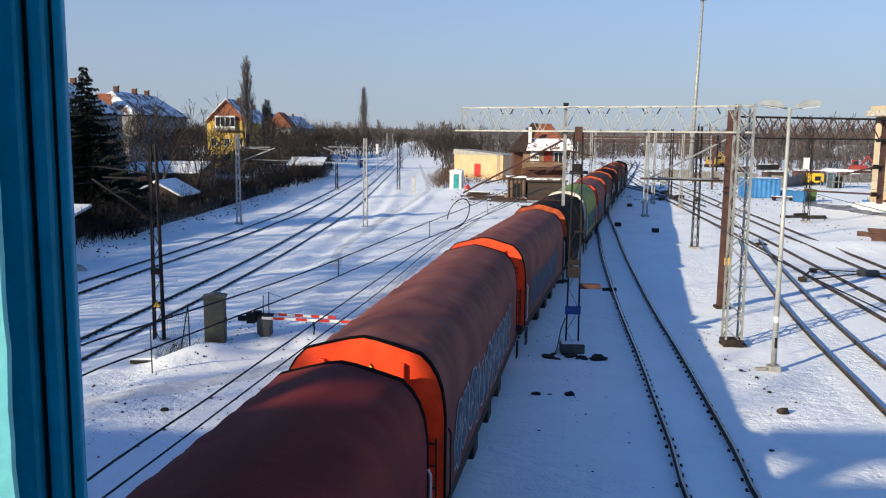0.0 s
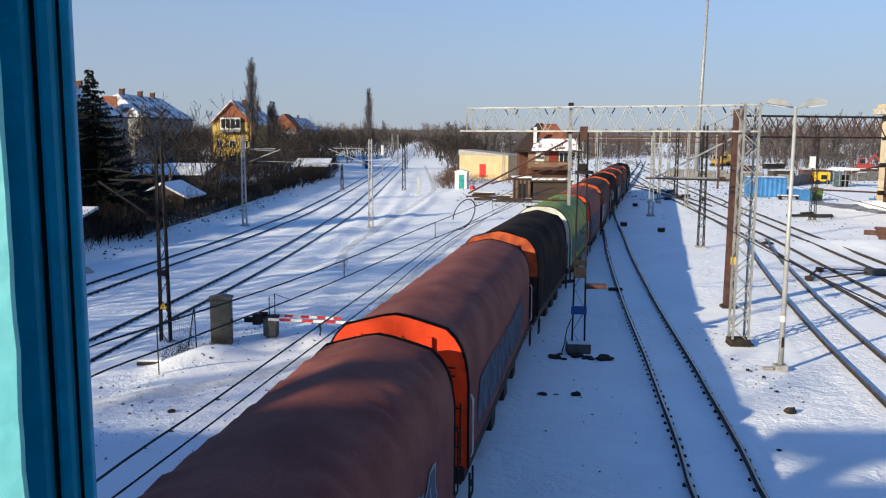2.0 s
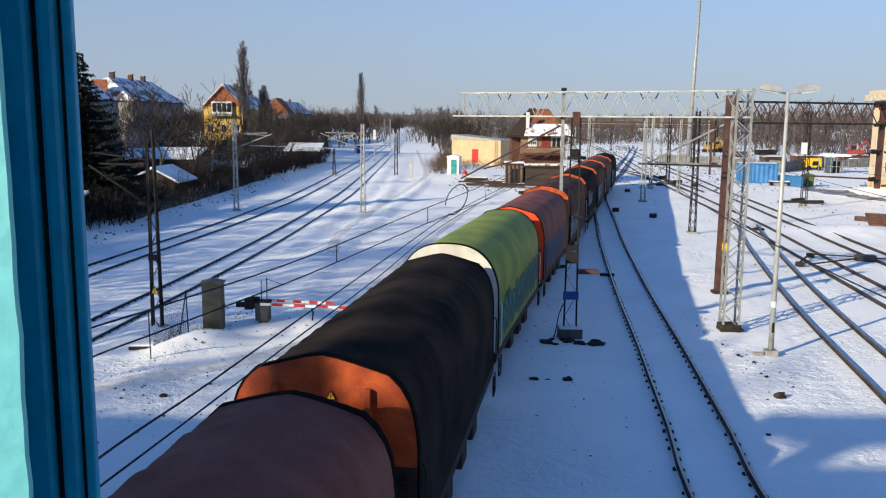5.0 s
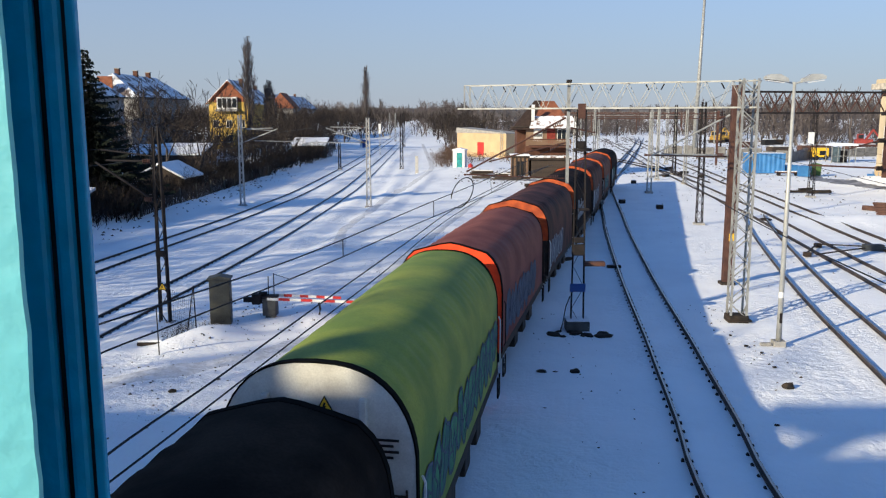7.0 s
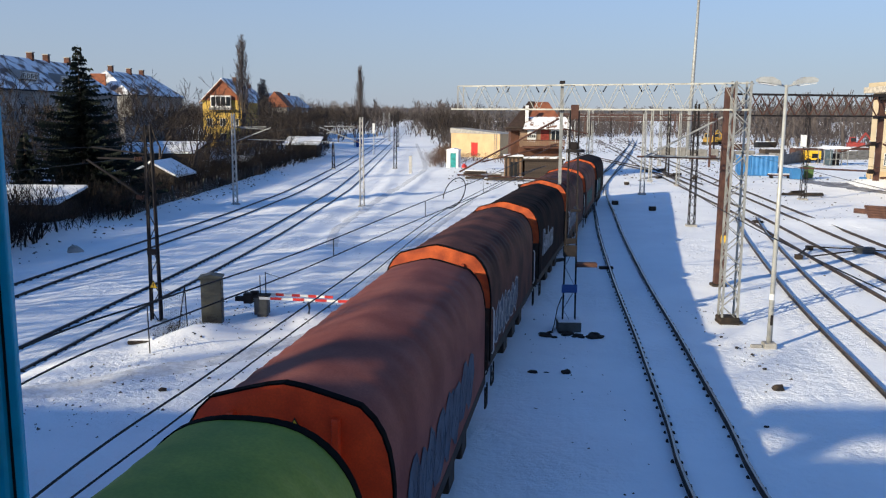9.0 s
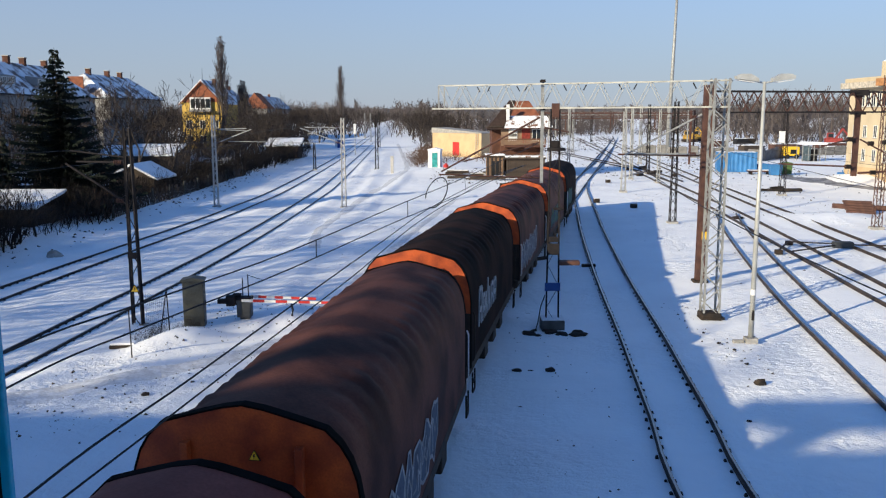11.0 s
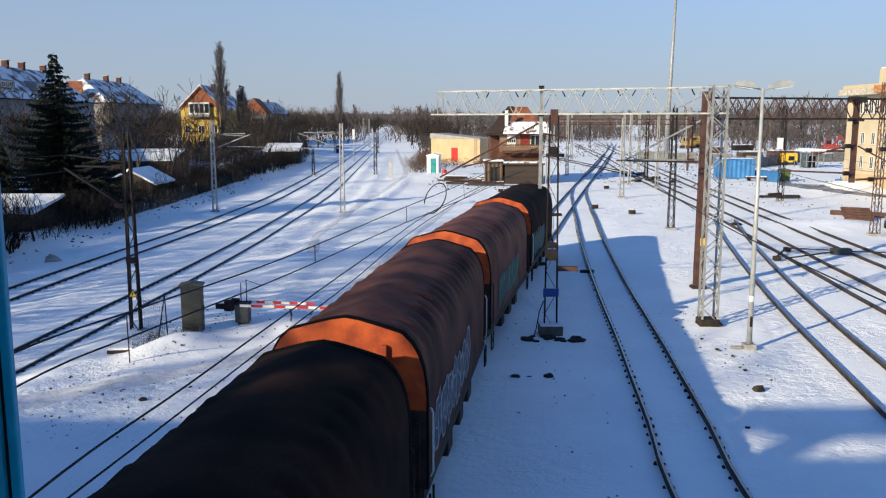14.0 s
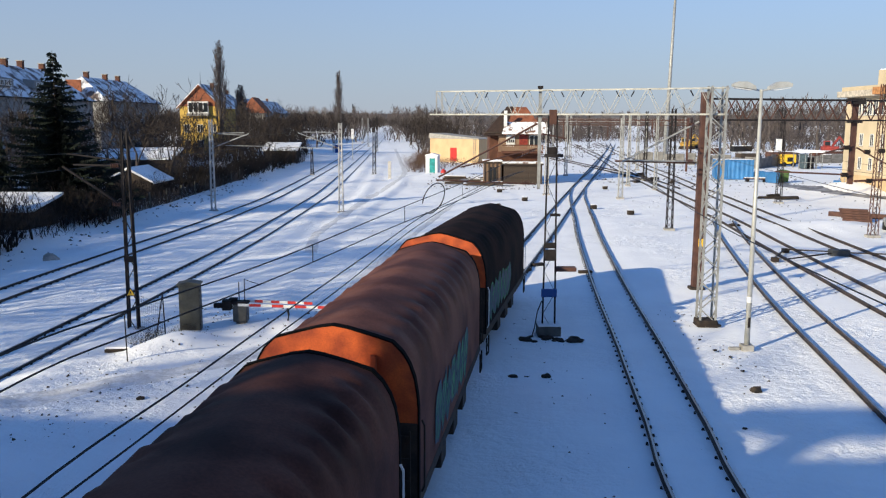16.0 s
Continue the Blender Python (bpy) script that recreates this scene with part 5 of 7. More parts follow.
# woods along the main line, and right round the horizon
P = []
for k in range(260):
    y = rnd.uniform(105, 520)
    x = fence_x(y) - rnd.uniform(3, 40 + y * 0.05)
    P.append((x, y, 0.3, rnd.uniform(0.62, 0.95) * (1 + y / 1400) * (0.55 if -0.325 < x / y < -0.25 and y < 185 else 1.0), 1.0))
for k in range(130):
    y = rnd.uniform(165, 620)
    x = float(np.interp(y, [150, 300, 560, 900], [-4.5, -13.5, -28, -48])) + abs(rnd.gauss(0, 9)) + 1.0
    if abs(x - (0.24 * y - 7)) < 14:
        continue
    P.append((x, y, 0, rnd.uniform(0.6, 0.95), 1.05))
for k in range(150):
    y = rnd.uniform(480, 1160)
    x = float(np.interp(y, [480, 560, 1150], [-34.5, -39, -72])) + rnd.choice((-1, 1)) * (6.5 + abs(rnd.gauss(0, 9)))
    P.append((x, y, 0, rnd.uniform(0.8, 1.2), 1.0))
scatter("roadside_wood", wood_t, P, TWIG, "brown leafless wood beside the main line", "wood")
P = []


def clear(x, y):
    """Free of the two lines that run off into the distance."""
    return abs(x - np.interp(y, [98, 165, 266, 560, 1150], [-15.2, -18, -23.3, -39, -72])) > 6 and abs(x - (0.24 * y - 7)) > 14


while len(P) < 620:
    y = rnd.uniform(300, 620)
    x = rnd.uniform(-0.5, 0.85) * y
    if clear(x, y) and not (0 < x < 0.3 * y and y < 400):
        P.append((x, y, 0, rnd.uniform(1.1, 1.5) * (0.6 if 0 < x < .35 * y else 1), 1.0))
while len(P) < 1000:
    y = rnd.uniform(620, 1050)
    x = rnd.uniform(-0.75, 0.8) * y
    if clear(x, y):
        P.append((x, y, 0, rnd.uniform(1.5, 2.2) * (0.7 if 0 < x < .35 * y else 1), 1.0))
while len(P) < 1120:
    y = rnd.uniform(1080, 1250)
    P.append((rnd.uniform(-0.28, 0.35) * y, y, 0, rnd.uniform(1.8, 2.4), 1.0))
while len(P) < 1300:
    y = rnd.uniform(215, 300)
    x = rnd.uniform(80, 215)
    P.append((x, y, 0, rnd.uniform(1.0, 1.5), 1.05))
Q = [(rnd.uniform(-0.12, 0.95) * y, y, -0.2, rnd.uniform(1.0, 1.6), 1.0) for y in [rnd.uniform(300, 480) for _ in range(420)]]
Q = [q for q in Q if clear(q[0], q[1])] + [(rnd.uniform(-3.5, 8), rnd.uniform(168, 225), 0, rnd.uniform(0.7, 1.1), 1.0) for _ in range(50)]
Q += [(rnd.uniform(84, 190), rnd.uniform(212, 260), 0, rnd.uniform(0.7, 1.3), 1.0) for _ in range(120)]
def off_yard(x, y):
    return abs(x - (0.24 * y - 7)) > 5 and abs(x - np.interp(y, [98, 165, 266, 560], [-15.2, -18, -23.3, -39])) > 9


for y in [rnd.uniform(335, 470) for _ in range(330)]:
    x = rnd.uniform(0.0, 0.42) * y
    if off_yard(x, y):
        Q.append((x, y, -0.1, rnd.uniform(0.8, 1.3), 1.0))
for y in [rnd.uniform(340, 520) for _ in range(230)]:
    x = rnd.uniform(0.0, 0.42) * y
    if off_yard(x, y):
        P.append((x, y, 0, rnd.uniform(0.75, 1.1), 1.0))
for k in range(170):
    y = rnd.uniform(1165, 1330)
    x = rnd.uniform(-0.16, 0.02) * y
    P.append((x, y, 0, rnd.uniform(1.5, 2.1), 1.0))
    Q.append((x + rnd.uniform(-8, 8), y - 8, 0, rnd.uniform(1.6, 2.6), 1.0))
scatter("far_undergrowth", under_t, Q, TWIG_HAZED, "grey brown undergrowth before the far woods", "shrub")
scatter("far_wood", far_t, P, TWIG_HAZED, "grey brown leafless woods along the horizon", "wood")


def far_ridge():
    """A low wooded ridge that closes the distance, with a ragged top."""
    V, F = [], []
    n = 700
    for i in range(n + 1):
        x = lerp(-2600, 3000, i / n)
        h = 20 + 7 * noise.noise((x * 0.004, 2, 0)) + 3 * noise.noise((x * 0.03, 5, 0)) + 2.0 * noise.noise((x * 0.13, 9, 0))
        y = 1560 + 60 * noise.noise((x * 0.002, 0, 4))
        V += [(x, y, -2), (x, y + 14, h * 0.7), (x, y + 40, h), (x, y + 160, -2)]
    for i in range(n):
        for j in range(3):
            a = i * 4 + j
            F.append((a, a + 4, a + 5, a + 1))
    return tagged(raw("backdrop_ridge", V, F, RIDGE), "far wooded ridge on the horizon, greyed for haze", "woodland ridge", kind="structure")


# grey of the ridge is haze painted into its colour
RIDGE = mat("far woods with haze in the colour", (0.135, 0.130, 0.135), 0.95, vary=0.25, scale=0.02, bump=0, second=(0.095, 0.090, 0.095), fine=0.15)
far_ridge()

# single trees
specimens = [bare_tree(60, 9.5, "leafless garden tree with dark spreading limbs"), bare_tree(61, 8.0, "leafless fruit tree with tangled twigs", 0.14, spread=0.8, up=0.03), bare_tree(62, 12.0, "tall leafless tree with fine twigs", 0.2)]
extra = random.Random(91)
spots = [(fence_x(yy) - extra.uniform(4, 24), yy, extra.choice((0, 1, 2, 2))) for yy in [extra.uniform(58, 185) for _ in range(55)]]
spots = [q for q in spots if not any(abs(q[1] - sy) < 4 and abs(q[0] - sx) < 6 for sx, sy in ((-31, 57), (-28.5, 80.5), (-34, 101), (-39.5, 102), (-28.5, 151), (-51, 187))) and q[0] > -53.5 and not -0.325 < q[0] / q[1] < -0.255] + [(-31, 66, 0), (-33.5, 90, 1), (-29.5, 95, 1), (-34, 72, 1), (-37, 96, 0), (-40, 108, 2), (-44, 120, 2), (-36, 118, 0), (-30.5, 111, 1), (-47, 134, 2), (-41, 84, 0), (-46, 96, 2), (-34, 44, 0), (-31, 36, 2), (-38, 28, 0), (-33, 22, 2), (-30, 12, 0), (-42, 60, 2), (-50, 75, 2),
         (-29, 128, 0), (-33, 140, 2), (-40, 150, 2), (-52, 150, 2), (-30.5, 160, 1), (1.5, 190, 2), (-2.5, 205, 2), (-3.5, 172, 0), (-4, 230, 2), (16, 118, 1)]
used = set()
for i, (x, y, k) in enumerate(spots):
    m = pose(x, y, 0.3, 0, 0, (i * 67) % 360)
    if k not in used:
        used.add(k)
        specimens[k].matrix_world = m
    else:
        copy_thing(specimens[k], m)
# unseen trees added out of view; their branches shade the train and snow
for i, (x, y, k) in enumerate(((-31, -13, 0), (-34.5, -12, 1), (-42, -13, 2), (-45, -12.5, 2), (-48, -13, 0), (-52, -12, 2),
                               (-34, 20, 2), (-37, 15, 2), (-40, 11, 2), (-33, 27, 0), (-41, 24, 2), (-44, 17, 2), (-38, 31, 2), (-45, 33, 2), (-47, 25, 2), (-36, 8, 0), (-43, 5, 2), (-48, 40, 2), (-42, 37, 2))):
    t = copy_thing(specimens[k], pose(x, y, 0, 0, 0, i * 50))
    for ch in t.children:
        ch.scale = (1.6, 1.6, 2.15 if x < -40 and y < 0 else 1.78)


def spruce(place, height, wide, seed, label):
    th = thing("spruce", place, 0, label, "tree")
    rnd = random.Random(seed)
    part("trunk", tube(B(), (0, 0, -0.2), (0, 0, height), 0.22, 0.012, 8), BARK, th)
    V, F = [], []
    z = height * 0.06
    while z < height * 0.985:
        u = z / height
        reach = (wide * (1 - u) ** 1.04 + 0.04) * rnd.uniform(0.82, 1.1)
        for k in range(int(4 + 19 * (1 - u))):
            a = rnd.uniform(0, 6.283)
            L = reach * rnd.uniform(0.5, 1.15)
            d = Vector((math.cos(a), math.sin(a), 0))
            n = max(3, int(L / 0.22))
            base = Vector((0, 0, z + rnd.uniform(-.15, .15)))
            for i in range(n):
                s = (i + 0.4) / n
                c = base + d * (L * s) + Vector((0, 0, -L * 0.30 * s + 0.30 * L * s * s))
                w = 0.05 + 0.34 * (1 - s) * min(1, L)
                for sd in (-1, 1, 0):
                    e = Vector((-d.y, d.x, 0)) * (sd * w) + d * 0.22 + Vector((0, 0, -0.12 - 0.12 * rnd.random()))
                    f = d * 0.14 + Vector((0, 0, 0.06))
                    j = len(V)
                    V += [tuple(c - f * 0.5), tuple(c + f), tuple(c + e + Vector((rnd.gauss(0, .05), rnd.gauss(0, .05), rnd.gauss(0, .04))))]
                    F.append((j, j + 1, j + 2))
        z += 0.20 + 0.10 * (1 - u)
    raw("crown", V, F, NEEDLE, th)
    return th


spruce((-28.6, 63.0, 0.3), 12.4, 6.2, 3, "tall broad dark spruce in the hedge beside the tracks")
spruce((-31.5, 60.0, 0.3), 6.0, 2.2, 4, "small dark spruce dusted with snow")
spruce((-33.5, 49.0, 0.3), 8.0, 2.6, 5, "dark spruce beside the hedge")


def poplar(place, height, wide, seed, label):
    th = thing("poplar", place, 0, label, "tree", "columnar poplars")
    rnd = random.Random(seed)
    part("trunk", tube(B(), (0, 0, -0.2), (0, 0, height * 0.9), 0.42, 0.05, 8), BARK, th)
    segs = []
    for k in range(150):
        z = height * rnd.uniform(0.10, 0.93)
        a = rnd.uniform(0, 6.283)
        u = z / height
        lim = wide * min(1.0, u / 0.3) * (1 - u) ** 0.75 + 0.12
        grow(rnd, Vector((math.cos(a) * lim * .25, math.sin(a) * lim * .25, z)), Vector((math.cos(a) * 0.22, math.sin(a) * 0.22, 1)).normalized(), min(lim * 1.5 + 0.5, (height - z) * 0.8 + .3), 0.045, 2, segs, spread=0.25, up=0.25, shrink=0.6, bend=0.08)
    V, F = segs_mesh(segs, 0.028)
    raw("crown", V, F, TWIG_HAZED, th)


poplar((-46, 176, 0), 23.2, 2.6, 7, "tall leafless columnar poplar behind the yellow house")
poplar((-42.5, 179, 0), 14, 2.2, 8, "lower leafless poplar behind the yellow house")
poplar((-36.5, 298, 0), 24.4, 2.9, 9, "tall leafless columnar poplar over the wood")


# ---- houses and garden sheds beyond the main line ----
HOUSE_GREY = mat("grey rendered wall", (0.34, 0.325, 0.31), 0.9, vary=0.15, scale=0.4, second=(0.26, 0.25, 0.24), bump=0.2)
HOUSE_YELLOW = mat("bright yellow render", (0.60, 0.40, 0.085), 0.85, vary=0.15, scale=0.5, second=(0.48, 0.31, 0.06), bump=0.15)
TILE = mat("orange clay tiles", (0.30, 0.105, 0.052), 0.85, vary=0.25, scale=1.5, second=(0.20, 0.07, 0.038), bump=0.3)
BRICK = mat("red brown brick", (0.125, 0.053, 0.033), 0.9, vary=0.25, scale=1.2, second=(0.08, 0.036, 0.024), bump=0.3)
WOOD_DARK = mat("dark weathered boards", (0.075, 0.055, 0.042), 0.9, vary=0.3, scale=2, second=(0.045, 0.034, 0.028), bump=0.3)
WOOD_TAN = mat("tan weathered boards", (0.27, 0.17, 0.10), 0.85, vary=0.3, scale=2, second=(0.17, 0.105, 0.07), bump=0.3)


def add_window(parent, x, y, z, w, h, axis, out):
    """A glazed window: reveal frame, pane and sill. axis: the wall runs along it; out: which way it faces."""
    fr, pn, sl = B(), B(), B()
    t = 0.07
    for a0, a1, z0, z1 in ((-w / 2, w / 2, 0, t), (-w / 2, w / 2, h - t, h), (-w / 2, -w / 2 + t, t, h - t), (w / 2 - t, w / 2, t, h - t), (-t / 2, t / 2, t, h - t)):
        if axis == 'x':
            box(fr, x + a0, x + a1, y, y + out * 0.05, z + z0, z + z1)
        else:
            box(fr, x, x + out * 0.05, y + a0, y + a1, z + z0, z + z1)
    if axis == 'x':
        box(pn, x - w / 2 + t, x + w / 2 - t, y + out * 0.002, y + out * 0.02, z + t, z + h - t)
        box(sl, x - w / 2 - .08, x + w / 2 + .08, y, y + out * 0.12, z - .06, z)
    else:
        box(pn, x + out * 0.002, x + out * 0.02, y - w / 2 + t, y + w / 2 - t, z + t, z + h - t)
        box(sl, x, x + out * 0.12, y - w / 2 - .08, y + w / 2 + .08, z - .06, z)
    f = part("window", fr, WHITE, parent)
    part("pane", pn, WINDOW_GLASS, f)
    part("sill", sl, CONCRETE, f)


def chimney(parent, x, y, z0, z1, material, w=0.4):
    c = boxed("chimney", (x - w, x + w, y - w * .8, y + w * .8, z0, z1), material, parent, bevel=0.03)
    boxed("chimney_cap", (x - w - .08, x + w + .08, y - w * .8 - .08, y + w * .8 + .08, z1, z1 + 0.12), CONCRETE, c)


def long_house(x0, x1, y0, y1, eave, ridge, label, windows, hip=5.0, chimneys=()):
    """A block with its ridge along y and hipped ends, snow on the roof."""
    th = thing("apartment_house", (0, 0, 0), 0, label, "house", "houses beyond the main line")
    boxed("wall", (x0, x1, y0, y1, 0, eave), HOUSE_GREY, th, "grey rendered walls")
    xm = (x0 + x1) / 2
    o = 0.45
    V = [(x0 - o, y0 - o, eave - .1), (x1 + o, y0 - o, eave - .1), (x1 + o, y1 + o, eave - .1), (x0 - o, y1 + o, eave - .1), (xm, y0 + hip, ridge), (xm, y1 - hip, ridge)]
    F = [(0, 1, 4), (1, 2, 5, 4), (2, 3, 5), (3, 0, 4, 5), (3, 2, 1, 0)]
    raw("roof", V, F, SNOW_TILE, th)["label"] = "tiled roof under patchy snow"
    boxed("gutter", (x1 + o - .02, x1 + o + .12, y0 - o, y1 + o, eave - .22, eave - .06), DARK_STEEL, th)
    for y in np.arange(y0 + 2.2, y1 - 1, windows):
        for z in (1.2, 4.3, 7.4):
            add_window(th, x1 + 0.002, y, z, 1.2, 1.5, 'y', 1)
    for cy in chimneys:
        chimney(th, xm, cy, ridge - 1.2, ridge + 0.8, BRICK)
    return th


h1 = long_house(-65, -55, 62, 134, 10.65, 15.1, "long grey apartment house with snow on its roof", 3.4, 5.0, (100, 117.5, 122, 128.5))
for y in (88, 108.5, 119):  # wide dormers
    d = prism(B(), [(-57.2, 11.9), (-55.6, 11.9), (-55.6, 12.9), (-57.2, 13.2)], y - 2.4, y + 2.4)
    dm = part("dormer", d, HOUSE_GREY, h1, "long dormer with a row of windows")
    for k in (-1.5, -0.5, 0.5, 1.5):
        add_window(dm, -55.598, y + k, 12.0, 0.8, 0.75, 'y', 1)
h2 = long_house(-66, -55.5, 141, 167, 10.9, 14.9, "grey apartment house behind the spruce, snow on its roof", 3.2, 3.0, (146, 154, 160))
gb = boxed("gable_face", (-61.8, -59.3, 140.2, 140.4, 12.0, 14.2), TILE, h2, "tiled gable")

yh = thing("yellow_house", (0, 0, 0), 0, "yellow house with an orange tiled gable and a balcony", "house")
boxed("wall", (-55.6, -47.2, 180, 194, 0, 10.6), HOUSE_YELLOW, yh, "yellow rendered walls")
part("gable", prism(B(), [(-55.6, 10.6), (-47.2, 10.6), (-51.4, 15.0)], 180.02, 180.3), TILE, yh, "orange tiled gable")
part("roof", prism(B(), [(-56.2, 10.4), (-51.4, 15.3), (-46.6, 10.4), (-46.6, 10.15), (-51.4, 15.0), (-56.2, 10.15)], 179.8, 194.5), SNOW_TILE, yh, "patchy snow on the roof")
part("verge", prism(B(), [(-56.2, 10.15), (-51.4, 15.02), (-46.6, 10.15), (-46.6, 9.95), (-51.4, 14.8), (-56.2, 9.95)], 179.55, 179.75), TILE, yh)
boxed("balcony", (-53.9, -49.2, 178.8, 180.0, 8.6, 9.1), HOUSE_GREY, yh, "grey balcony", bevel=0.03)
boxed("bay_glazing", (-53.7, -49.4, 179.3, 179.98, 9.1, 11.6), WHITE, yh, "white framed glazing", bevel=0.03)
for k in range(4):
    boxed("bay_pane", (-53.5 + k * 1.05, -52.65 + k * 1.05, 179.27, 179.3, 9.4, 11.3), WINDOW_GLASS, yh)
for z in (2.0, 5.2):
    for x in (-54.2, -51.4, -48.6):
        add_window(yh, x, 179.998, z, 1.2, 1.6, 'x', -1)
chimney(yh, -50.2, 186, 13.2, 15.6, BRICK)
part("aerial", tube(B(), (-51.3, 181, 15.0), (-51.3, 181, 17.6), 0.04, 0.03, 6), DARK_STEEL, yh)
long_house(-61, -52.5, 212, 230, 10.5, 14.6, "house with a snowy roof behind the poplars", 3.0, 3.0, (216, 224))
long_house(-68, -60, 262, 330, 10.3, 14.6, "far terrace with a snowy roof", 4.0, 3.0, (270, 290, 310))
red_roof = thing("small_house", (0, 0, 0), 0, "small far house with an orange tiled roof", "house")
boxed("wall", (-58, -51, 244, 252, 0, 10), HOUSE_GREY, red_roof)
part("roof", prism(B(), [(-58.5, 9.8), (-54.5, 14.2), (-50.5, 9.8)], 243.5, 252.5), TILE, red_roof, "orange tiled roof")
for z in (4.0, 7.2):
    add_window(red_roof, -54.5, 243.998, z, 1.2, 1.4, 'x', -1)


def garden_shed(x0, x1, y0, y1, low, high, label, gable=False):
    th = thing("garden_shed", (0, 0, 0), 0, label, "shed", "garden sheds with snowy roofs")
    bm = B()
    n = int((x1 - x0) / 0.22)
    boxed("wall", (x0 + .03, x1 - .03, y0 + .03, y1, 0, low - 0.02), WOOD_DARK, th, "dark boarded walls")
    base = boxed("board", (-.095, .095, -.02, .02, 0, low - 0.05), WOOD_DARK, th)
    base.location = (x0 + .11, y0, 0)
    for k in range(1, n):
        ob = same("board", base.data, th)
        ob.location = (x0 + .11 + k * .22, y0 - 0.004 * (k % 3), 0)
    o = .35
    if gable:
        xm = (x0 + x1) / 2
        part("roof", prism(B(), [(x0 - o, low - .1), (xm, high), (x1 + o, low - .1), (x1 + o, low + .08), (xm, high + .2), (x0 - o, low + .08)], y0 - o, y1 + o), SNOW_CAP, th, "thick snow on the roof")
        part("gable_wall", prism(B(), [(x0 + .03, low - .02), (x1 - .03, low - .02), (xm, high - .02)], y0 + .02, y0 + .1), WOOD_DARK, th)
    else:
        bm = B()
        bm2 = [bm.verts.new(v) for v in ((x0 - o, y0 - o, low), (x1 + o, y0 - o, low), (x1 + o, y1 + o, high), (x0 - o, y1 + o, high), (x0 - o, y0 - o, low + .2), (x1 + o, y0 - o, low + .2), (x1 + o, y1 + o, high + .2), (x0 - o, y1 + o, high + .2))]
        for f in ((3, 2, 1, 0), (4, 5, 6, 7), (0, 1, 5, 4), (1, 2, 6, 5), (2, 3, 7, 6), (3, 0, 4, 7)):
            bm.faces.new([bm2[i] for i in f])
        part("roof", bm, SNOW_CAP, th, "thick snow on the roof")
        boxed("back_wall", (x0 + .03, x1 - .03, y1 - .15, y1, low - .1, high), WOOD_DARK, th)
    return th


garden_shed(-36.5, -26.9, 54.5, 58.5, 1.75, 2.5, "low dark shed with a white snowy roof behind the hedge")
garden_shed(-31.0, -26.8, 77.5, 82.5, 2.0, 3.2, "dark boarded shed with a snowy gable roof", True)
garden_shed(-37.5, -32.0, 99, 103, 3.1, 4.2, "garden hut with a snowy roof among the trees")
garden_shed(-41.5, -37.5, 100, 104, 2.9, 4.0, "second garden hut with a snowy roof")
garden_shed(-31.5, -25.9, 149, 153, 2.4, 3.6, "hut with a snowy roof by the main line")
garden_shed(-27.5, -26.5, 152, 156, 2.6, 3.4, "small hut with a snowy roof by the main line")
garden_shed(-33.5, -29.2, 112, 115, 1.3, 1.9, "low lean-to with a snowy roof")

fence = thing("fence", (0, 0, 0), 0, "dark weathered board fence along the main line", "fence", kind="structure")
base = boxed("fence_board", (-.02, .02, -.10, .10, 0, 1.0), WOOD_DARK, fence)
k = 0
for y in np.arange(62, 106, 0.36):
    x = fence_x(y) + 0.15
    ob = base if k == 0 else same("fence_board", base.data, fence)
    ob.location = (x, y, 0.15)
    ob.scale = (1, 1, 1.25 + 0.25 * math.sin(k * 1.7))
    k += 1
post = boxed("fence_post", (-.05, .05, -.05, .05, 0, 1.6), CABINET_GREY, fence)
for i, y in enumerate(np.arange(62, 106, 4.2)):
    ob = post if i == 0 else same("fence_post", post.data, fence)
    ob.location = (fence_x(y) + 0.24, y, 0.1)


# ---- level crossing gear by the main line ----
bg = thing("barrier_machine", (-7.55, 30.92, 0), 0, "grey level crossing barrier machine with red and white booms", "barrier")
boxed("pedestal", (-0.16, 0.2, -0.14, 0.16, -0.1, 0.28), MACHINE_GREY, bg, bevel=0.02)
boxed("machine_box", (-0.26, 0.27, -0.2, 0.2, 0.24, 0.95), MACHINE_GREY, bg, bevel=0.03)
boxed("machine_lid", (-0.29, 0.30, -0.23, 0.23, 0.9, 1.0), DARK_STEEL, bg, bevel=0.02)
boxed("counterweight", (-0.62, -0.3, -0.33, 0.0, 0.7, 1.08), DARK_STEEL, bg, "dark counterweight", bevel=0.02)
boxed("counterweight", (-0.95, -0.6, -0.28, -0.05, 0.78, 0.95), DARK_STEEL, bg, bevel=0.02)
boxed("weight_plate", (-0.42, -0.12, -0.12, 0.12, 1.0, 1.12), DARK_STEEL, bg, bevel=0.02)
for yy, z0, z1, x0, length in ((-0.22, 0.90, 0.80, -0.05, 3.4), (0.3, 0.95, 0.85, 0.15, 2.5)):
    ang = math.atan2(z1 - z0, length)
    n = 8
    for k in range(n):
        a, b = x0 + length * k / n, x0 + length * (k + 1) / n
        bm = B()
        m = Matrix.Translation((0, 0, z0)) @ Matrix.Rotation(-ang, 4, 'Y')
        box(bm, a, b - 0.002, yy - 0.02, yy + 0.02, -0.05, 0.05, m)
        part("boom_section", bm, RED if k % 2 else WHITE, bg, "red band" if k % 2 else "white band")
for dx, h in ((-0.05, 1.72), (0.16, 1.85)):
    part("whip_post", tube(B(), (dx, 0, 0.95), (dx, 0, h), 0.02, 0.02, 6), DARK_STEEL, bg)
part("stay_rod", tube(B(), (0.16, 0, 1.82), (0.75, 0.1, 1.6), 0.012, 0.012, 6), DARK_STEEL, bg)
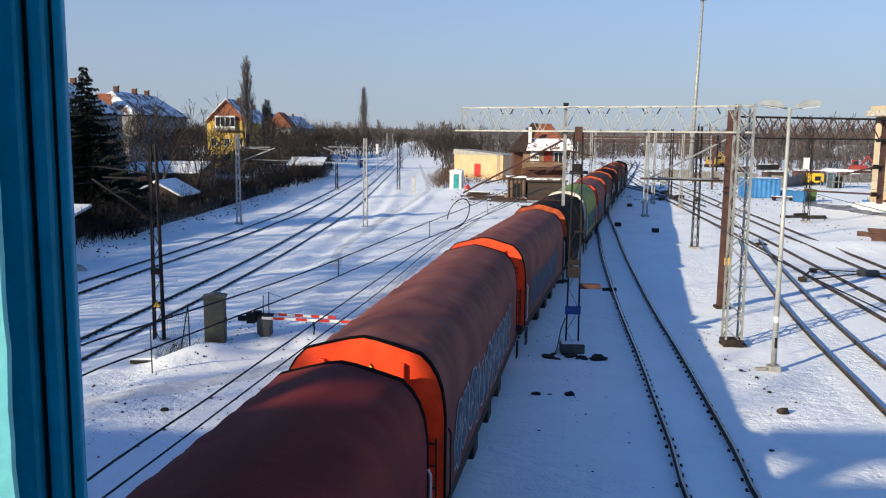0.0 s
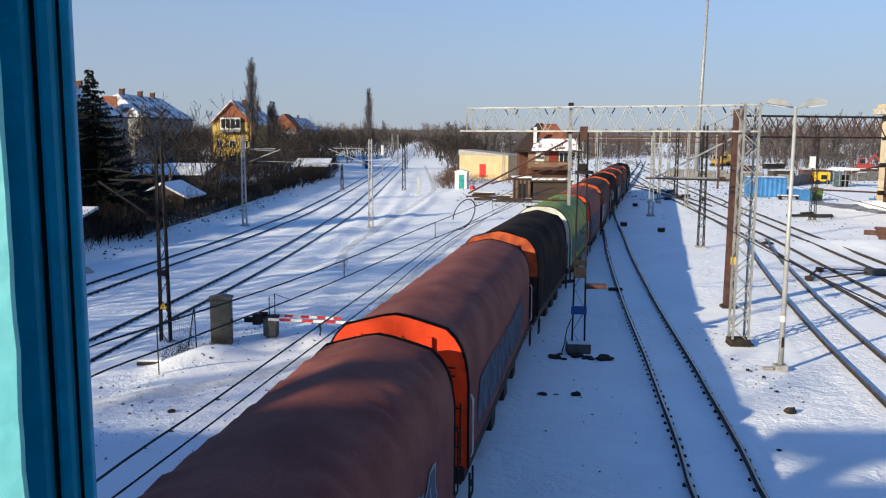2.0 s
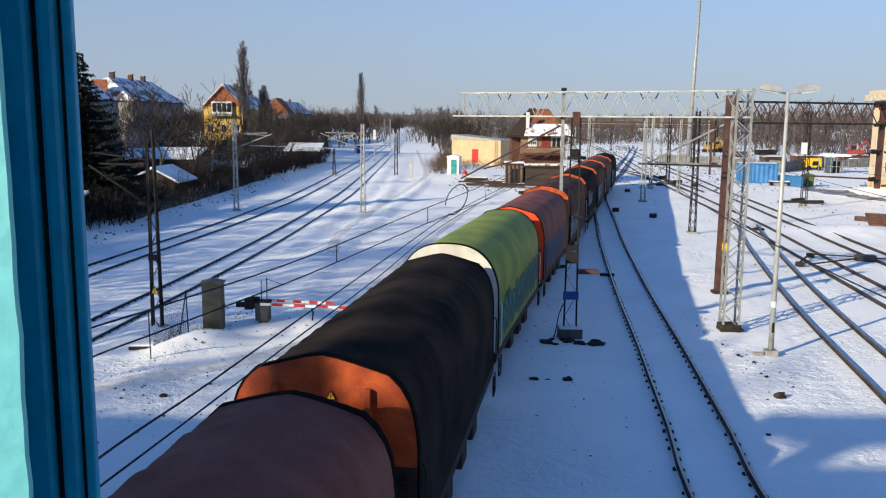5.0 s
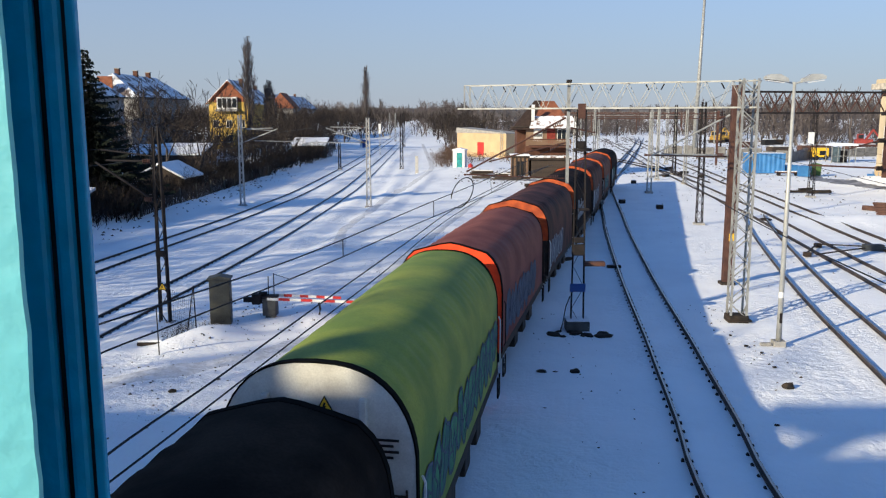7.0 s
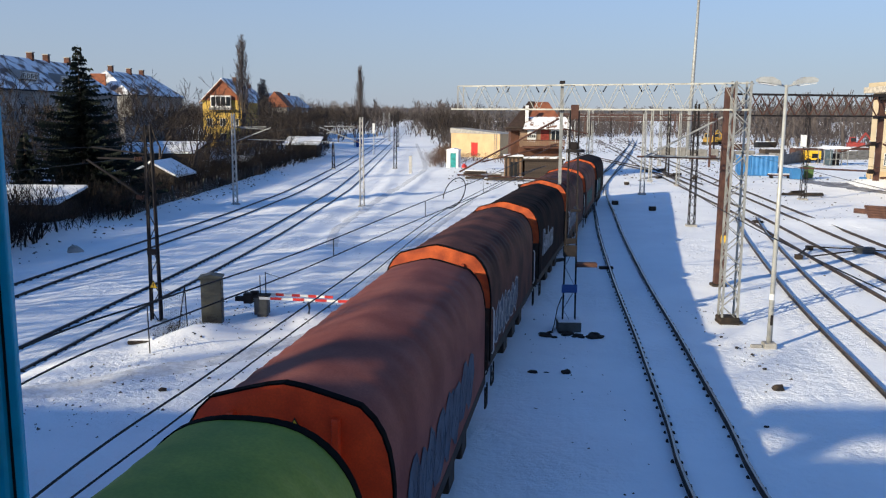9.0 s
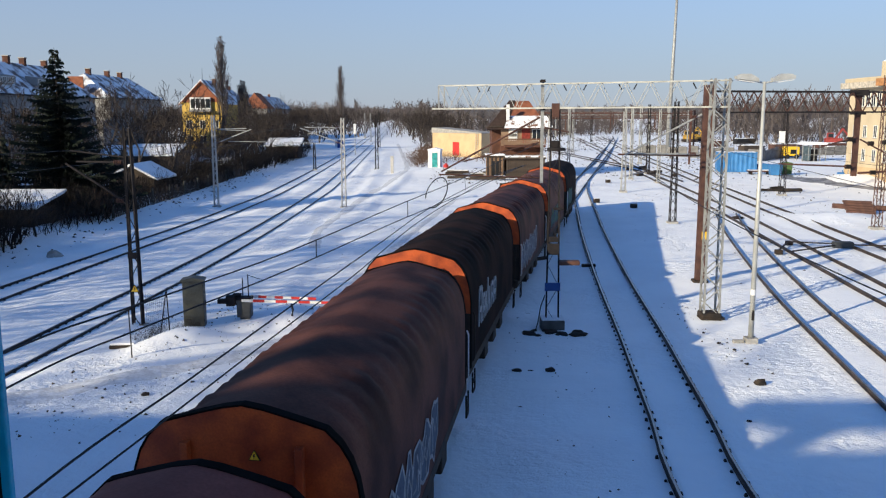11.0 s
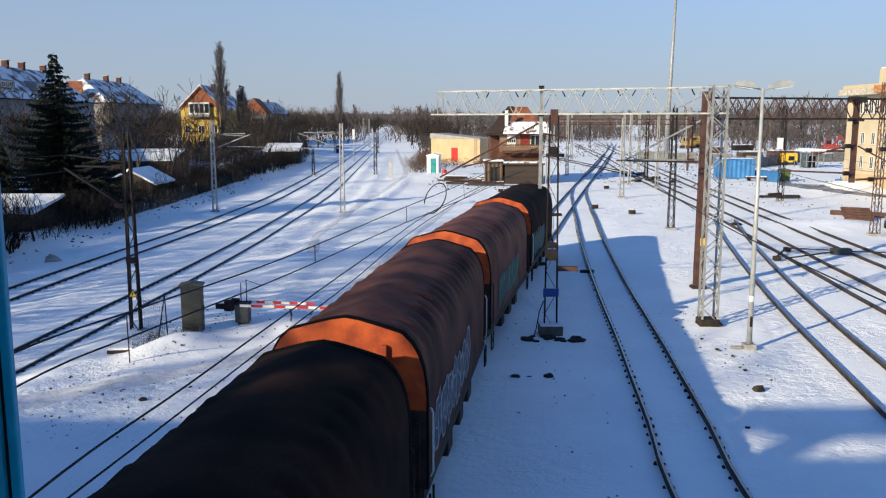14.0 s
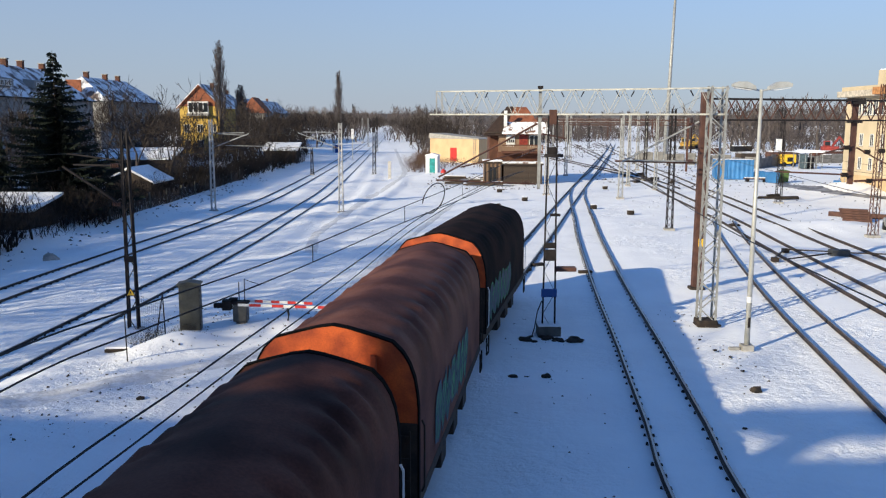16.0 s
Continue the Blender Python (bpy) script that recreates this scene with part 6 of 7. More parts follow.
plank = thing("plank", (-8.25, 30.6, 0.02), 55, "short dark plank lying in the snow", "plank")
boxed("board", (-0.35, 0.35, -0.07, 0.07, 0, 0.09), UNDER, plank, bevel=0.01)

cab = thing("signal_cabinet", (-9.14, 29.95, 0), 8, "tall khaki grey signal cabinet with double doors", "cabinet")
boxed("body", (-0.36, 0.36, -0.26, 0.26, 0.0, 1.82), CABINET_GREY, cab, bevel=0.012)
boxed("plinth", (-0.37, 0.37, -0.27, 0.27, -0.1, 0.08), DARK_STEEL, cab)
part("roof", prism(B(), [(-0.42, 1.82), (0.42, 1.82), (0.42, 1.88), (0.0, 1.96), (-0.42, 1.88)], -0.31, 0.31), CABINET_GREY, cab, "sloping lid")
for a, b in ((-0.34, -0.005), (0.005, 0.34)):
    d = boxed("door", (0.36, 0.375, a * 0.74, b * 0.74, 0.12, 1.76), CABINET_GREY, cab, bevel=0.004)
    boxed("handle", (0.375, 0.40, (a + b) * 0.3, (a + b) * 0.3 + 0.03, 0.9, 1.05), BLACK, d)
for z in (0.35, 1.0, 1.6):
    boxed("hinge", (0.355, 0.385, -0.275, -0.245, z, z + 0.1), BLACK, cab)

fp = thing("fence_post_thin", (-9.93, 25.79, 0), 0, "thin dark steel post in the snow", "post")
part("rod", tube(B(), (0, 0, -0.1), (-0.02, 0, 1.7), 0.022, 0.02, 8), DARK_STEEL, fp)
af = thing("fence_post_braced", (-9.75, 28.65, 0), 0, "thin dark braced end post of a wire fence", "post")
part("post", tube(B(), (0.1, 0, -0.1), (0.05, 0, 1.8), 0.025, 0.022, 8), DARK_STEEL, af)
part("brace", tube(B(), (-0.25, -0.1, -0.1), (0.04, 0, 1.7), 0.022, 0.02, 8), DARK_STEEL, af)
wm = thing("wire_fence", (0, 0, 0), 0, "sagging wire mesh fence beside the mast", "fence")
for k in range(9):
    z = 0.25 + 0.14 * k
    ob = wire("fence_wire", [(-9.72, 28.65, z), (-10.2, 29.2, z - .05), (-10.7, 29.7, z + .02), (-11.0, 30.0, z)], 0.004, "", parent=wm)
for k in range(12):
    u = k / 11
    wire("fence_wire", [(lerp(-9.75, -11.0, u), lerp(28.65, 30.0, u), 0.2), (lerp(-9.75, -11.0, u), lerp(28.65, 30.0, u), 1.38)], 0.004, "", parent=wm, smooth=False)
tr = thing("cable_trough", (-10.67, 27.05, 0), 4, "low dark cable box with snow on its lid", "box")
boxed("box", (-0.42, 0.42, -0.2, 0.2, -0.05, 0.24), UNDER, tr, bevel=0.02)
boxed("lid_snow", (-0.40, 0.40, -0.18, 0.18, 0.242, 0.32), SNOW_CAP, tr, bevel=0.03)
# dry stalks in the snow heap
P = [(random.Random(k).uniform(-10.6, -8.9), random.Random(k + 50).uniform(27.2, 29.6), 0.0, random.Random(k + 9).uniform(0.12, 0.26), 1.0) for k in range(26)]
scatter("dry_stalks", bush_t, P, TWIG, "dry brown stalks standing in the snow", "grass")


def stone(x, y, r, material, label, flat=0.5, seed=1):
    bm = B()
    bmesh.ops.create_icosphere(bm, subdivisions=2, radius=1)
    for v in bm.verts:
        v.co *= 1 + 0.45 * noise.noise(v.co * 1.4 + Vector((seed * 3.3, 0, 0)))
    bmesh.ops.transform(bm, matrix=Matrix.Diagonal((r, r * 0.7, r * flat, 1)), verts=bm.verts[:])
    ob = part("stone", bm, material, None)
    ob.location = (x, y, r * flat * 0.4)
    return tagged(ob, label, "stone", "stones in the snow")


for i, (x, y, r, f) in enumerate(((2.2, 24.75, 0.17, 0.3), (3.19, 24.67, 0.16, 0.6), (9.1, 23.4, 0.17, 0.7), (2.6, 24.75, 0.08, 0.3), (-21.5, 45.6, 0.42, 0.8), (2.0, 21.5, 0.08, 0.3), (7.7, 20.4, 0.07, .5), (9.2, 29.2, 0.06, .5), (9.3, 27.8, 0.08, .5), (9.55, 27.0, 0.07, .5), (9.4, 25.4, 0.07, .5),
                                  (-8.4, 22.6, 0.12, .5), (-12.4, 22.8, 0.15, .4), (4.5, 70, .3, .8), (5.0, 76, .3, .8), (21.7, 62.5, .5, .3), (12.9, 40, .12, .4), (12.4, 44, .1, .4), (-10.1, 21.2, .1, .4))):
    stone(x, y, r, UNDER if i != 4 else CONCRETE, "dark stone half sunk in the snow", f, i)
for x, y, lab in ((18.6, 96.5, "small dark point machine box between the tracks"), (8.0, 82, "small dark signal box between the tracks"), (15.7, 70, "dark point motor beside the rail"), (6.2, 92, "small dark box beside the rail"), (13.4, 74.5, "dark point motor beside the rail")):
    pm = thing("point_machine", (x, y, 0), 12, lab, "point machine")
    boxed("case", (-0.26, 0.26, -0.2, 0.2, 0, 0.36), UNDER, pm, bevel=0.05)
    boxed("case_snow", (-0.24, 0.24, -0.18, 0.18, 0.362, 0.42), SNOW_CAP, pm, bevel=0.03)

# ---- small buildings by the fork of the lines ----
us = thing("utility_building", (6.5, 154, 0), 0, "low cream utility building with a red door", "building")
L = Vector((-9.0, 9.0, 0))
nrm = Vector((-L.y, L.x, 0)).normalized() * -1.0
ux = L.normalized()
bk = Vector((ux.y, -ux.x, 0))
bk = bk if bk.y > 0 else -bk


def slab(name, a, b, depth, za, zb, zt_a, zt_b, material, parent, label=""):
    """A wall body from a to b, drawn back by depth, with a sloping top."""
    bm = B()
    pts = [(a, zt_a), (b, zt_b), (b + bk * depth, zt_b), (a + bk * depth, zt_a)]
    lo = [bm.verts.new((p.x, p.y, za)) for p, z in pts]
    hi = [bm.verts.new((p.x, p.y, z)) for p, z in pts]
    for i in range(4):
        bm.faces.new((lo[i], lo[(i + 1) % 4], hi[(i + 1) % 4], hi[i]))
    bm.faces.new(lo[::-1])
    bm.faces.new(hi)
    bmesh.ops.recalc_face_normals(bm, faces=bm.faces[:])
    return part(name, bm, material, parent, label)


Z0 = Vector((0, 0, 0))
slab("wall", Z0, L, 4.2, 0, 0, 4.45, 5.3, PLASTER, us, "cream plastered walls")
bm = B()
slab("roof", Z0 - ux * .12 - bk * .12, L + ux * .12 - bk * .12, 4.4, 4.4, 0, 4.53, 5.38, CONCRETE, us, "pale grey roof edge")
d0 = L * 0.44 - bk * 0.06
slab("door", d0, L * 0.57 - bk * 0.06, 0.05, 0.3, 0, 2.75, 2.75, RED, us, "red steel door")
for u in (0.06, 0.1):
    part("ladder_rail", bar(B(), L * u - bk * .15, L * u - bk * .15 + Vector((0, 0, 5.2)), 0.06), ZINC, us)
for k in range(12):
    brace("ladder_rung", L * .06 - bk * .15 + Vector((0, 0, .4 + k * .4)), L * .1 - bk * .15 + Vector((0, 0, .4 + k * .4)), .04, .04, ZINC, us)

tc = thing("site_toilet", (-1.45, 118.3, 0.05), -12, "white cabin with a turquoise door on the snow", "cabin")
boxed("body", (-0.85, 0.85, -0.75, 0.75, 0.05, 2.85), WHITE, tc, "white panels", bevel=0.03)
boxed("door", (-0.28, 0.5, -0.79, -0.75, 0.2, 2.5), mat("turquoise door paint", (0.03, 0.33, 0.33), 0.5), tc, "turquoise door", bevel=0.01)
part("roof", prism(B(), [(-0.95, 2.85), (0.95, 2.85), (0.95, 2.95), (0, 3.2), (-0.95, 2.95)], -0.85, 0.85), SNOW_CAP, tc, "snowy roof")
for i, x in enumerate((-0.8, 0.8)):
    boxed("skid", (x - .08, x + .08, -0.8, 0.8, -0.06, 0.05), UNDER, tc)
brl = thing("barrel", (0.05, 117.3, 0), 0, "red metal barrel beside the cabin", "barrel")
part("drum", tube(B(), (0, 0, 0), (0, 0, 0.95), 0.36, 0.36, 18), RED, brl)
part("lid", tube(B(), (0, 0, 0.95), (0, 0, 1.12), 0.2, 0.12, 14), RED, brl)

hs = thing("signal_house", (0, 0, 0), 0, "old signal house with a brown hipped roof and a balcony", "house")
boxed("lower_wall", (6.9, 12.2, 106.2, 113, 0, 3.9), BRICK, hs, "brown brick lower walls")
boxed("upper_wall", (7.0, 12.2, 106.4, 113, 3.9, 6.3), mat("faded tan render", (0.30, 0.20, 0.13), .9, vary=.2, scale=.8, second=(.19, .12, .08)), hs, "faded tan upper walls")
boxed("side_wing", (5.9, 7.0, 107.5, 113, 0, 6.2), BRICK, hs, "brown brick wing")
V = [(5.2, 105.9, 6.0), (13.0, 105.9, 6.0), (13.0, 113.6, 6.0), (5.2, 113.6, 6.0), (8.3, 109.7, 9.5), (10.7, 109.7, 9.5)]
raw("roof", V, [(0, 1, 5, 4), (1, 2, 5), (2, 3, 4, 5), (3, 0, 4), (3, 2, 1, 0)], [TILE, DARK_ROOF], hs, index=[0, 0, 1, 1, 1])["label"] = "orange brown tiled hipped roof"
bm = B()
vs = [bm.verts.new(v) for v in ((7.3, 105.2, 6.1), (13.3, 105.2, 6.1), (12.7, 106.9, 7.45), (7.9, 106.9, 7.45), (7.3, 105.2, 6.25), (13.3, 105.2, 6.25), (12.7, 106.9, 7.6), (7.9, 106.9, 7.6))]
for f in ((3, 2, 1, 0), (4, 5, 6, 7), (0, 1, 5, 4), (1, 2, 6, 5), (2, 3, 7, 6), (3, 0, 4, 7)):
    bm.faces.new([vs[i] for i in f])
part("snow_eave", bm, SNOW_WORN, hs, "snow lying on the lower roof")
V = [(5.1, 105.82, 6.02), (7.5, 105.82, 6.02), (9.0, 109.62, 9.56), (8.2, 109.62, 9.56), (5.1, 105.9, 5.9), (7.5, 105.9, 5.9)]
raw("old_roof", V, [(0, 1, 2, 3), (0, 4, 5, 1)], DARK_ROOF, hs)["label"] = "dark brown old roof slope"
boxed("chimney", (7.6, 8.0, 106.2, 106.6, 7.0, 9.0), WHITE, hs, "white chimney", bevel=0.02)
boxed("side_roof", (5.2, 7.2, 105.9, 113.2, 6.2, 6.36), WOOD_DARK, hs)
boxed("door", (9.55, 10.6, 106.34, 106.4, 4.2, 6.0), mat("dull red door paint", (0.30, 0.045, 0.03), .6), hs, "dull red door")
add_window(hs, 11.4, 106.4, 4.5, 1.15, 1.45, 'x', -1)
boxed("white_panel", (7.9, 9.0, 106.32, 106.4, 4.5, 6.0), WHITE, hs, "white panel", bevel=0.01)
for k in range(4):
    boxed("name_bar", (7.98 + k * .25, 8.16 + k * .25, 106.30, 106.32, 5.05, 5.4), BLACK, hs, "dark unreadable sign marks")
boxed("balcony_floor", (7.3, 12.4, 104.9, 106.4, 3.75, 4.0), BRICK, hs, "brown balcony deck")
base = boxed("baluster", (-.09, .09, -.03, .03, 0, .62), WOOD_TAN, hs)
base.location = (7.45, 104.95, 4.08)
for k in range(1, 22):
    ob = same("baluster", base.data, hs)
    ob.location = (7.45 + k * .232, 104.95, 4.08)
boxed("balcony_rail", (7.3, 12.4, 104.9, 105.0, 4.7, 4.82), BRICK, hs)
boxed("canopy_snow", (7.3, 12.3, 103.6, 106.1, 2.55, 2.75), SNOW_WORN, hs, "snow on the veranda roof", bevel=0.06)
boxed("canopy_edge", (7.25, 12.35, 103.55, 106.15, 2.35, 2.55), WOOD_DARK, hs)
base = boxed("veranda_board", (-.13, .13, -.03, .03, 0, 2.3), WOOD_DARK, hs)
base.location = (7.6, 103.9, 0.05)
for k in range(1, 17):
    ob = same("veranda_board", base.data, hs)
    ob.location = (7.6 + k * .28, 103.9 - 0.03 * (k % 2), 0.05)
ps = thing("wooden_shed", (0, 0, 0), 0, "brown boarded shed with snow on its flat roof", "shed")
boxed("body", (5.1, 7.2, 104.2, 106.8, 0, 2.6), WOOD_TAN, ps, "tan boarded walls")
base = boxed("post", (-.07, .07, -.05, .05, 0, 2.6), WOOD_DARK, ps)
base.location = (5.15, 104.14, 0)
for k in range(1, 5):
    ob = same("post", base.data, ps)
    ob.location = (5.15 + k * .5, 104.14, 0)
# flat black panel on the closed wall, painting an opening's dark inside
boxed("opening_shade", (5.75, 6.55, 104.10, 104.19, 0.3, 2.1), BLACK, ps)
boxed("roof", (4.9, 7.4, 104.0, 107, 2.6, 2.75), WOOD_DARK, ps)
boxed("roof_snow", (4.95, 7.35, 104.05, 106.95, 2.752, 2.95), SNOW_CAP, ps, "snow on the roof", bevel=0.05)
# timber and scrap lying before the house
rnd = random.Random(77)
for k in range(16):
    x, y = rnd.uniform(0.8, 7.5), rnd.uniform(101, 113)
    t = thing("timber", (x, y, 0.04), rnd.uniform(-25, 25), "old dark timber baulk lying in the snow", "timber", "scrap timbers by the house")
    l, h = rnd.uniform(.7, 1.7), rnd.uniform(.12, .4)
    boxed("baulk", (-l, l, -.15, .15, 0, h), WOOD_DARK, t, bevel=.02)
    if k % 2:
        boxed("snow", (-l + .03, l - .03, -.13, .13, h + .002, h + .08), SNOW_CAP, t, bevel=.03)
wp = thing("marker_post", (-7.14, 112.8, 0), 0, "white post beside the path", "post")
boxed("slab", (-0.2, 0.2, -0.15, 0.15, 0, 2.35), MAST_PALE, wp, bevel=0.02)
for x, y, h in ((-25.6, 205, 1.9),):
    sb = thing("relay_box", (x, y, 0), 0, "small dark blue relay box by the main line", "cabinet")
    boxed("body", (-0.5, 0.8, -0.6, 0.6, 0, h), BLUE_SIGN, sb, bevel=0.05)
    boxed("white_side", (-1.1, -0.5, -0.6, 0.6, 0.2, h + .4), WHITE, sb, bevel=0.03)
sg = thing("line_signal", (-17.6, 165, 0), 0, "slim signal post with a white head", "signal")
part("pole", tube(B(), (0, 0, 0), (0, 0, 4.2), 0.07, 0.06, 8), ZINC, sg)
boxed("head", (-0.25, 0.25, -0.1, 0.1, 4.2, 6.1), WHITE, sg, bevel=0.04)

# ---- the yard ----
CONTAINER_BLUE = mat("sky blue container paint", (0.055, 0.21, 0.48), 0.5, vary=0.15, scale=1, second=(0.04, 0.16, 0.38), bump=0.05)
CREAM_WALL = mat("pale cream render", (0.57, 0.47, 0.32), 0.85, vary=0.1, scale=0.4, second=(0.49, 0.40, 0.27), bump=0.12)
ct = thing("shipping_container", (39.2, 114.4, 0), -9, "sky blue corrugated steel container on the snow", "container")
bm = B()
n = 34
pf = []
for k in range(n):
    x = lerp(-2.45, 2.45, k / (n - 1))
    pf.append((x, -1.2 + (0.05 if (k // 2) % 2 else 0.0)))
lo = [bm.verts.new((x, y, 0.12)) for x, y in pf] + [bm.verts.new((2.45, 1.2, 0.12)), bm.verts.new((-2.45, 1.2, 0.12))]
hi = [bm.verts.new((v.co.x, v.co.y, 2.6)) for v in lo]
for i in range(len(lo)):
    bm.faces.new((lo[i], lo[(i + 1) % len(lo)], hi[(i + 1) % len(lo)], hi[i]))
bm.faces.new(hi)
bmesh.ops.recalc_face_normals(bm, faces=bm.faces[:])
part("corrugated_body", bm, CONTAINER_BLUE, ct)
for z in (0.05, 2.55):
    boxed("rail", (-2.5, 2.5, -1.24, 1.24, z, z + 0.13), CONTAINER_BLUE, ct)
for x in (-2.47, 2.47, -0.9):
    boxed("corner_post", (x - .07, x + .07, -1.25, -1.1, 0, 2.7), CONTAINER_BLUE, ct)
boxed("roof_snow", (-2.4, 2.4, -1.15, 1.15, 2.682, 2.72), SNOW_CAP, ct, bevel=0.01)
for x, y, w, h, mt, lab in ((42.7, 113.2, 0.9, 1.0, CONTAINER_BLUE, "low blue steel bin beside the container"), (42.0, 107.6, 0.75, 1.25, CONTAINER_BLUE, "blue steel bin with sloping lid"), (44.0, 109, 0.6, 1.45, mat("dull green paint", (.09, .17, .045), .6), "dull green steel bin")):
    b = thing("steel_bin", (x, y, 0), -8, lab, "bin", "steel bins in the yard")
    part("body", prism(B(), [(-w * .85, 0.05), (w * .85, 0.05), (w, h), (-w, h)], -w * .8, w * .8), mt, b)
    part("lid", prism(B(), [(-w * 1.03, h), (w * 1.03, h), (w * 1.03, h + .06), (0, h + .18), (-w * 1.03, h + .06)], -w * .84, w * .84), mt, b)
fb = thing("flat_trolley", (40.6, 109.3, 0), -5, "low rusty flat trolley", "trolley")
boxed("deck", (-1.5, 1.5, -.6, .6, .35, .5), BROWN_STEEL, fb, bevel=.02)
boxed("snow_load", (-1.4, 1.4, -.5, .5, .502, .6), SNOW_CAP, fb, bevel=.04)
for x in (-1.1, 1.1):
    boxed("skid", (x - .12, x + .12, -.55, .55, 0, .35), UNDER, fb)
for i, (x, y, a, l) in enumerate(((33.0, 85.2, 10, 1.6), (34.3, 85.0, -14, 1.5), (35.2, 85.6, 6, 1.0), (33.8, 86.0, 30, .9), (34.6, 84.5, 2, 1.2))):
    t = thing("scrap_beam", (x, y, 0.02 + .16 * (i == 3)), a, "black scrap beam lying in the snow", "scrap", "black scrap heap in the yard")
    boxed("beam", (-l, l, -.13, .13, 0, .22), UNDER, t, bevel=.02)
for i in range(5):
    t = thing("steel_channel", (32.4 - i * 0.02, 65.4 + i * .14, 0.19 * i + .02), -6 + i, "rust brown steel channel stacked in the yard", "steel beam", "stack of rusty beams")
    part("channel", prism(B(), [(-.12, 0), (.12, 0), (.12, .05), (-.06, .05), (-.06, .13), (.12, .13), (.12, .18), (-.12, .18)], -1.05, 1.05), BROWN_STEEL, t)
    t.matrix_world = t.matrix_world @ Matrix.Rotation(radians(62), 4, 'Z')
t = thing("steel_channel", (33.8, 68.2, 0.3), 55, "long rusty beam leaning by the stack", "steel beam", "stack of rusty beams")
boxed("beam", (-.15, .15, -2.2, 2.2, -.28, .1), BROWN_STEEL, t, bevel=.02)
bx = thing("blue_crate", (34.3, 63.4, 0), 10, "small blue steel crate", "crate")
boxed("body", (-.4, .4, -.4, .4, 0, .9), CONTAINER_BLUE, bx, bevel=.03)
bf = thing("blue_flatbed", (49.2, 102.8, 0), 0, "low blue steel flat pallet with snow", "pallet")
boxed("deck", (-1.3, 1.3, -.6, .6, .25, .65), CONTAINER_BLUE, bf, bevel=.03)
for k in range(5):
    boxed("upright", (-1.2 + k * .56, -1.12 + k * .56, -.62, -.55, .6, 1.0), CONTAINER_BLUE, bf)
# yellow machine, glass shelter, red and yellow vehicles
ym = thing("yellow_machine", (60.2, 148, 0), 0, "yellow compressor with a dark grille", "machine")
boxed("housing", (-1.3, 1.3, -.8, .8, .5, 2.1), YELLOW, ym, bevel=.12)
boxed("grille", (-.3, .8, -.83, -.79, .85, 1.6), BLACK, ym)
for x in (-.8, .8):
    part("wheel", tube(B(), (x, -.85, .4), (x, -.65, .4), .4, .4, 16), BLACK, ym)
ks = thing("glass_shelter", (60.8, 141, 0), 0, "grey glazed shelter with a snowy pitched roof", "shelter")
for x in (-1.9, -0.95, 0, 0.95, 1.9):
    for y in (-1.2, 1.2):
        boxed("post", (x - .05, x + .05, y - .05, y + .05, 0, 2.7), ZINC, ks)
boxed("lower_panel", (-1.85, -.6, -1.22, -1.18, .1, 2.5), mat("grey blue shelter panel", (.10, .14, .16), .3), ks)
boxed("inner_box", (-1.0, .8, -.7, .5, 0, 1.9), DARK_STEEL, ks, bevel=.05)
boxed("rail", (-1.9, 1.9, -1.24, -1.16, 1.0, 1.08), ZINC, ks)
part("roof", prism(B(), [(-2.2, 2.7), (2.2, 2.7), (1.9, 3.05), (-1.0, 3.2)], -1.6, 1.6), SNOW_CAP, ks, "snowy roof")
FAR_RED = mat("faded red machine paint", (0.36, 0.055, 0.045), 0.6)
FAR_YELLOW = mat("faded yellow machine paint", (0.52, 0.31, 0.05), 0.6)
for x, y, mt, lab, cat in ((94, 206, FAR_RED, "red excavator parked among scrap", "excavator"), (73, 245, FAR_YELLOW, "yellow excavator parked far off", "excavator"), (69, 240, FAR_YELLOW, "yellow loader parked far off", "loader")):
    v = thing("digger", (x, y, 0), -10, lab, cat, "far machines")
    boxed("undercarriage", (-2.2, 2.2, -1.2, 1.2, 0, .8), UNDER, v, bevel=.2)
    boxed("body", (-1.9, 1.9, -1.1, 1.1, .8, 1.9), mt, v, bevel=.15)
    boxed("cabin", (-1.6, -.2, -1.0, .2, 1.9, 3.2), mt, v, bevel=.1)
    boxed("cabin_glass", (-1.5, -.3, -1.02, -.98, 2.1, 3.0), WINDOW_GLASS, v)
    part("boom", bar(B(), (.4, 0, 1.8), (2.0, 0, 4.2), .4), mt, v)
    part("stick", bar(B(), (2.0, 0, 4.2), (3.6, 0, 2.0), .3), mt, v)
    boxed("bucket", (3.3, 4.1, -.5, .5, 1.2, 2.1), UNDER, v, bevel=.1)
for x, y, l, mt, lab in ((77, 222, 1.6, BLACK, "black steel box far off"), (80, 224, 1.4, UNDER, "dark steel box far off"), (66, 205, 2.0, BROWN_STEEL, "rusty scrap heap far off"), (72, 180, 3.5, BROWN_STEEL, "rusty wagon frame far off"), (62, 172, 2.5, WOOD_DARK, "dark stacked sleepers far off"), (84, 185, 4.0, BROWN_STEEL, "rusty girders stacked far off"), (100, 208, 2.5, BLACK, "black cab far off"), (76, 165, 3.0, UNDER, "dark pile of rails far off")):
    t = thing("yard_scrap", (x, y, 0), 15, lab, "scrap", "scrap in the far yard")
    boxed("load", (-l, l, -.9, .9, 0, 1.4), mt, t, bevel=.12)
    boxed("load_snow", (-l * .8, l * .8, -.7, .7, 1.402, 1.55), SNOW_CAP, t, bevel=.05)
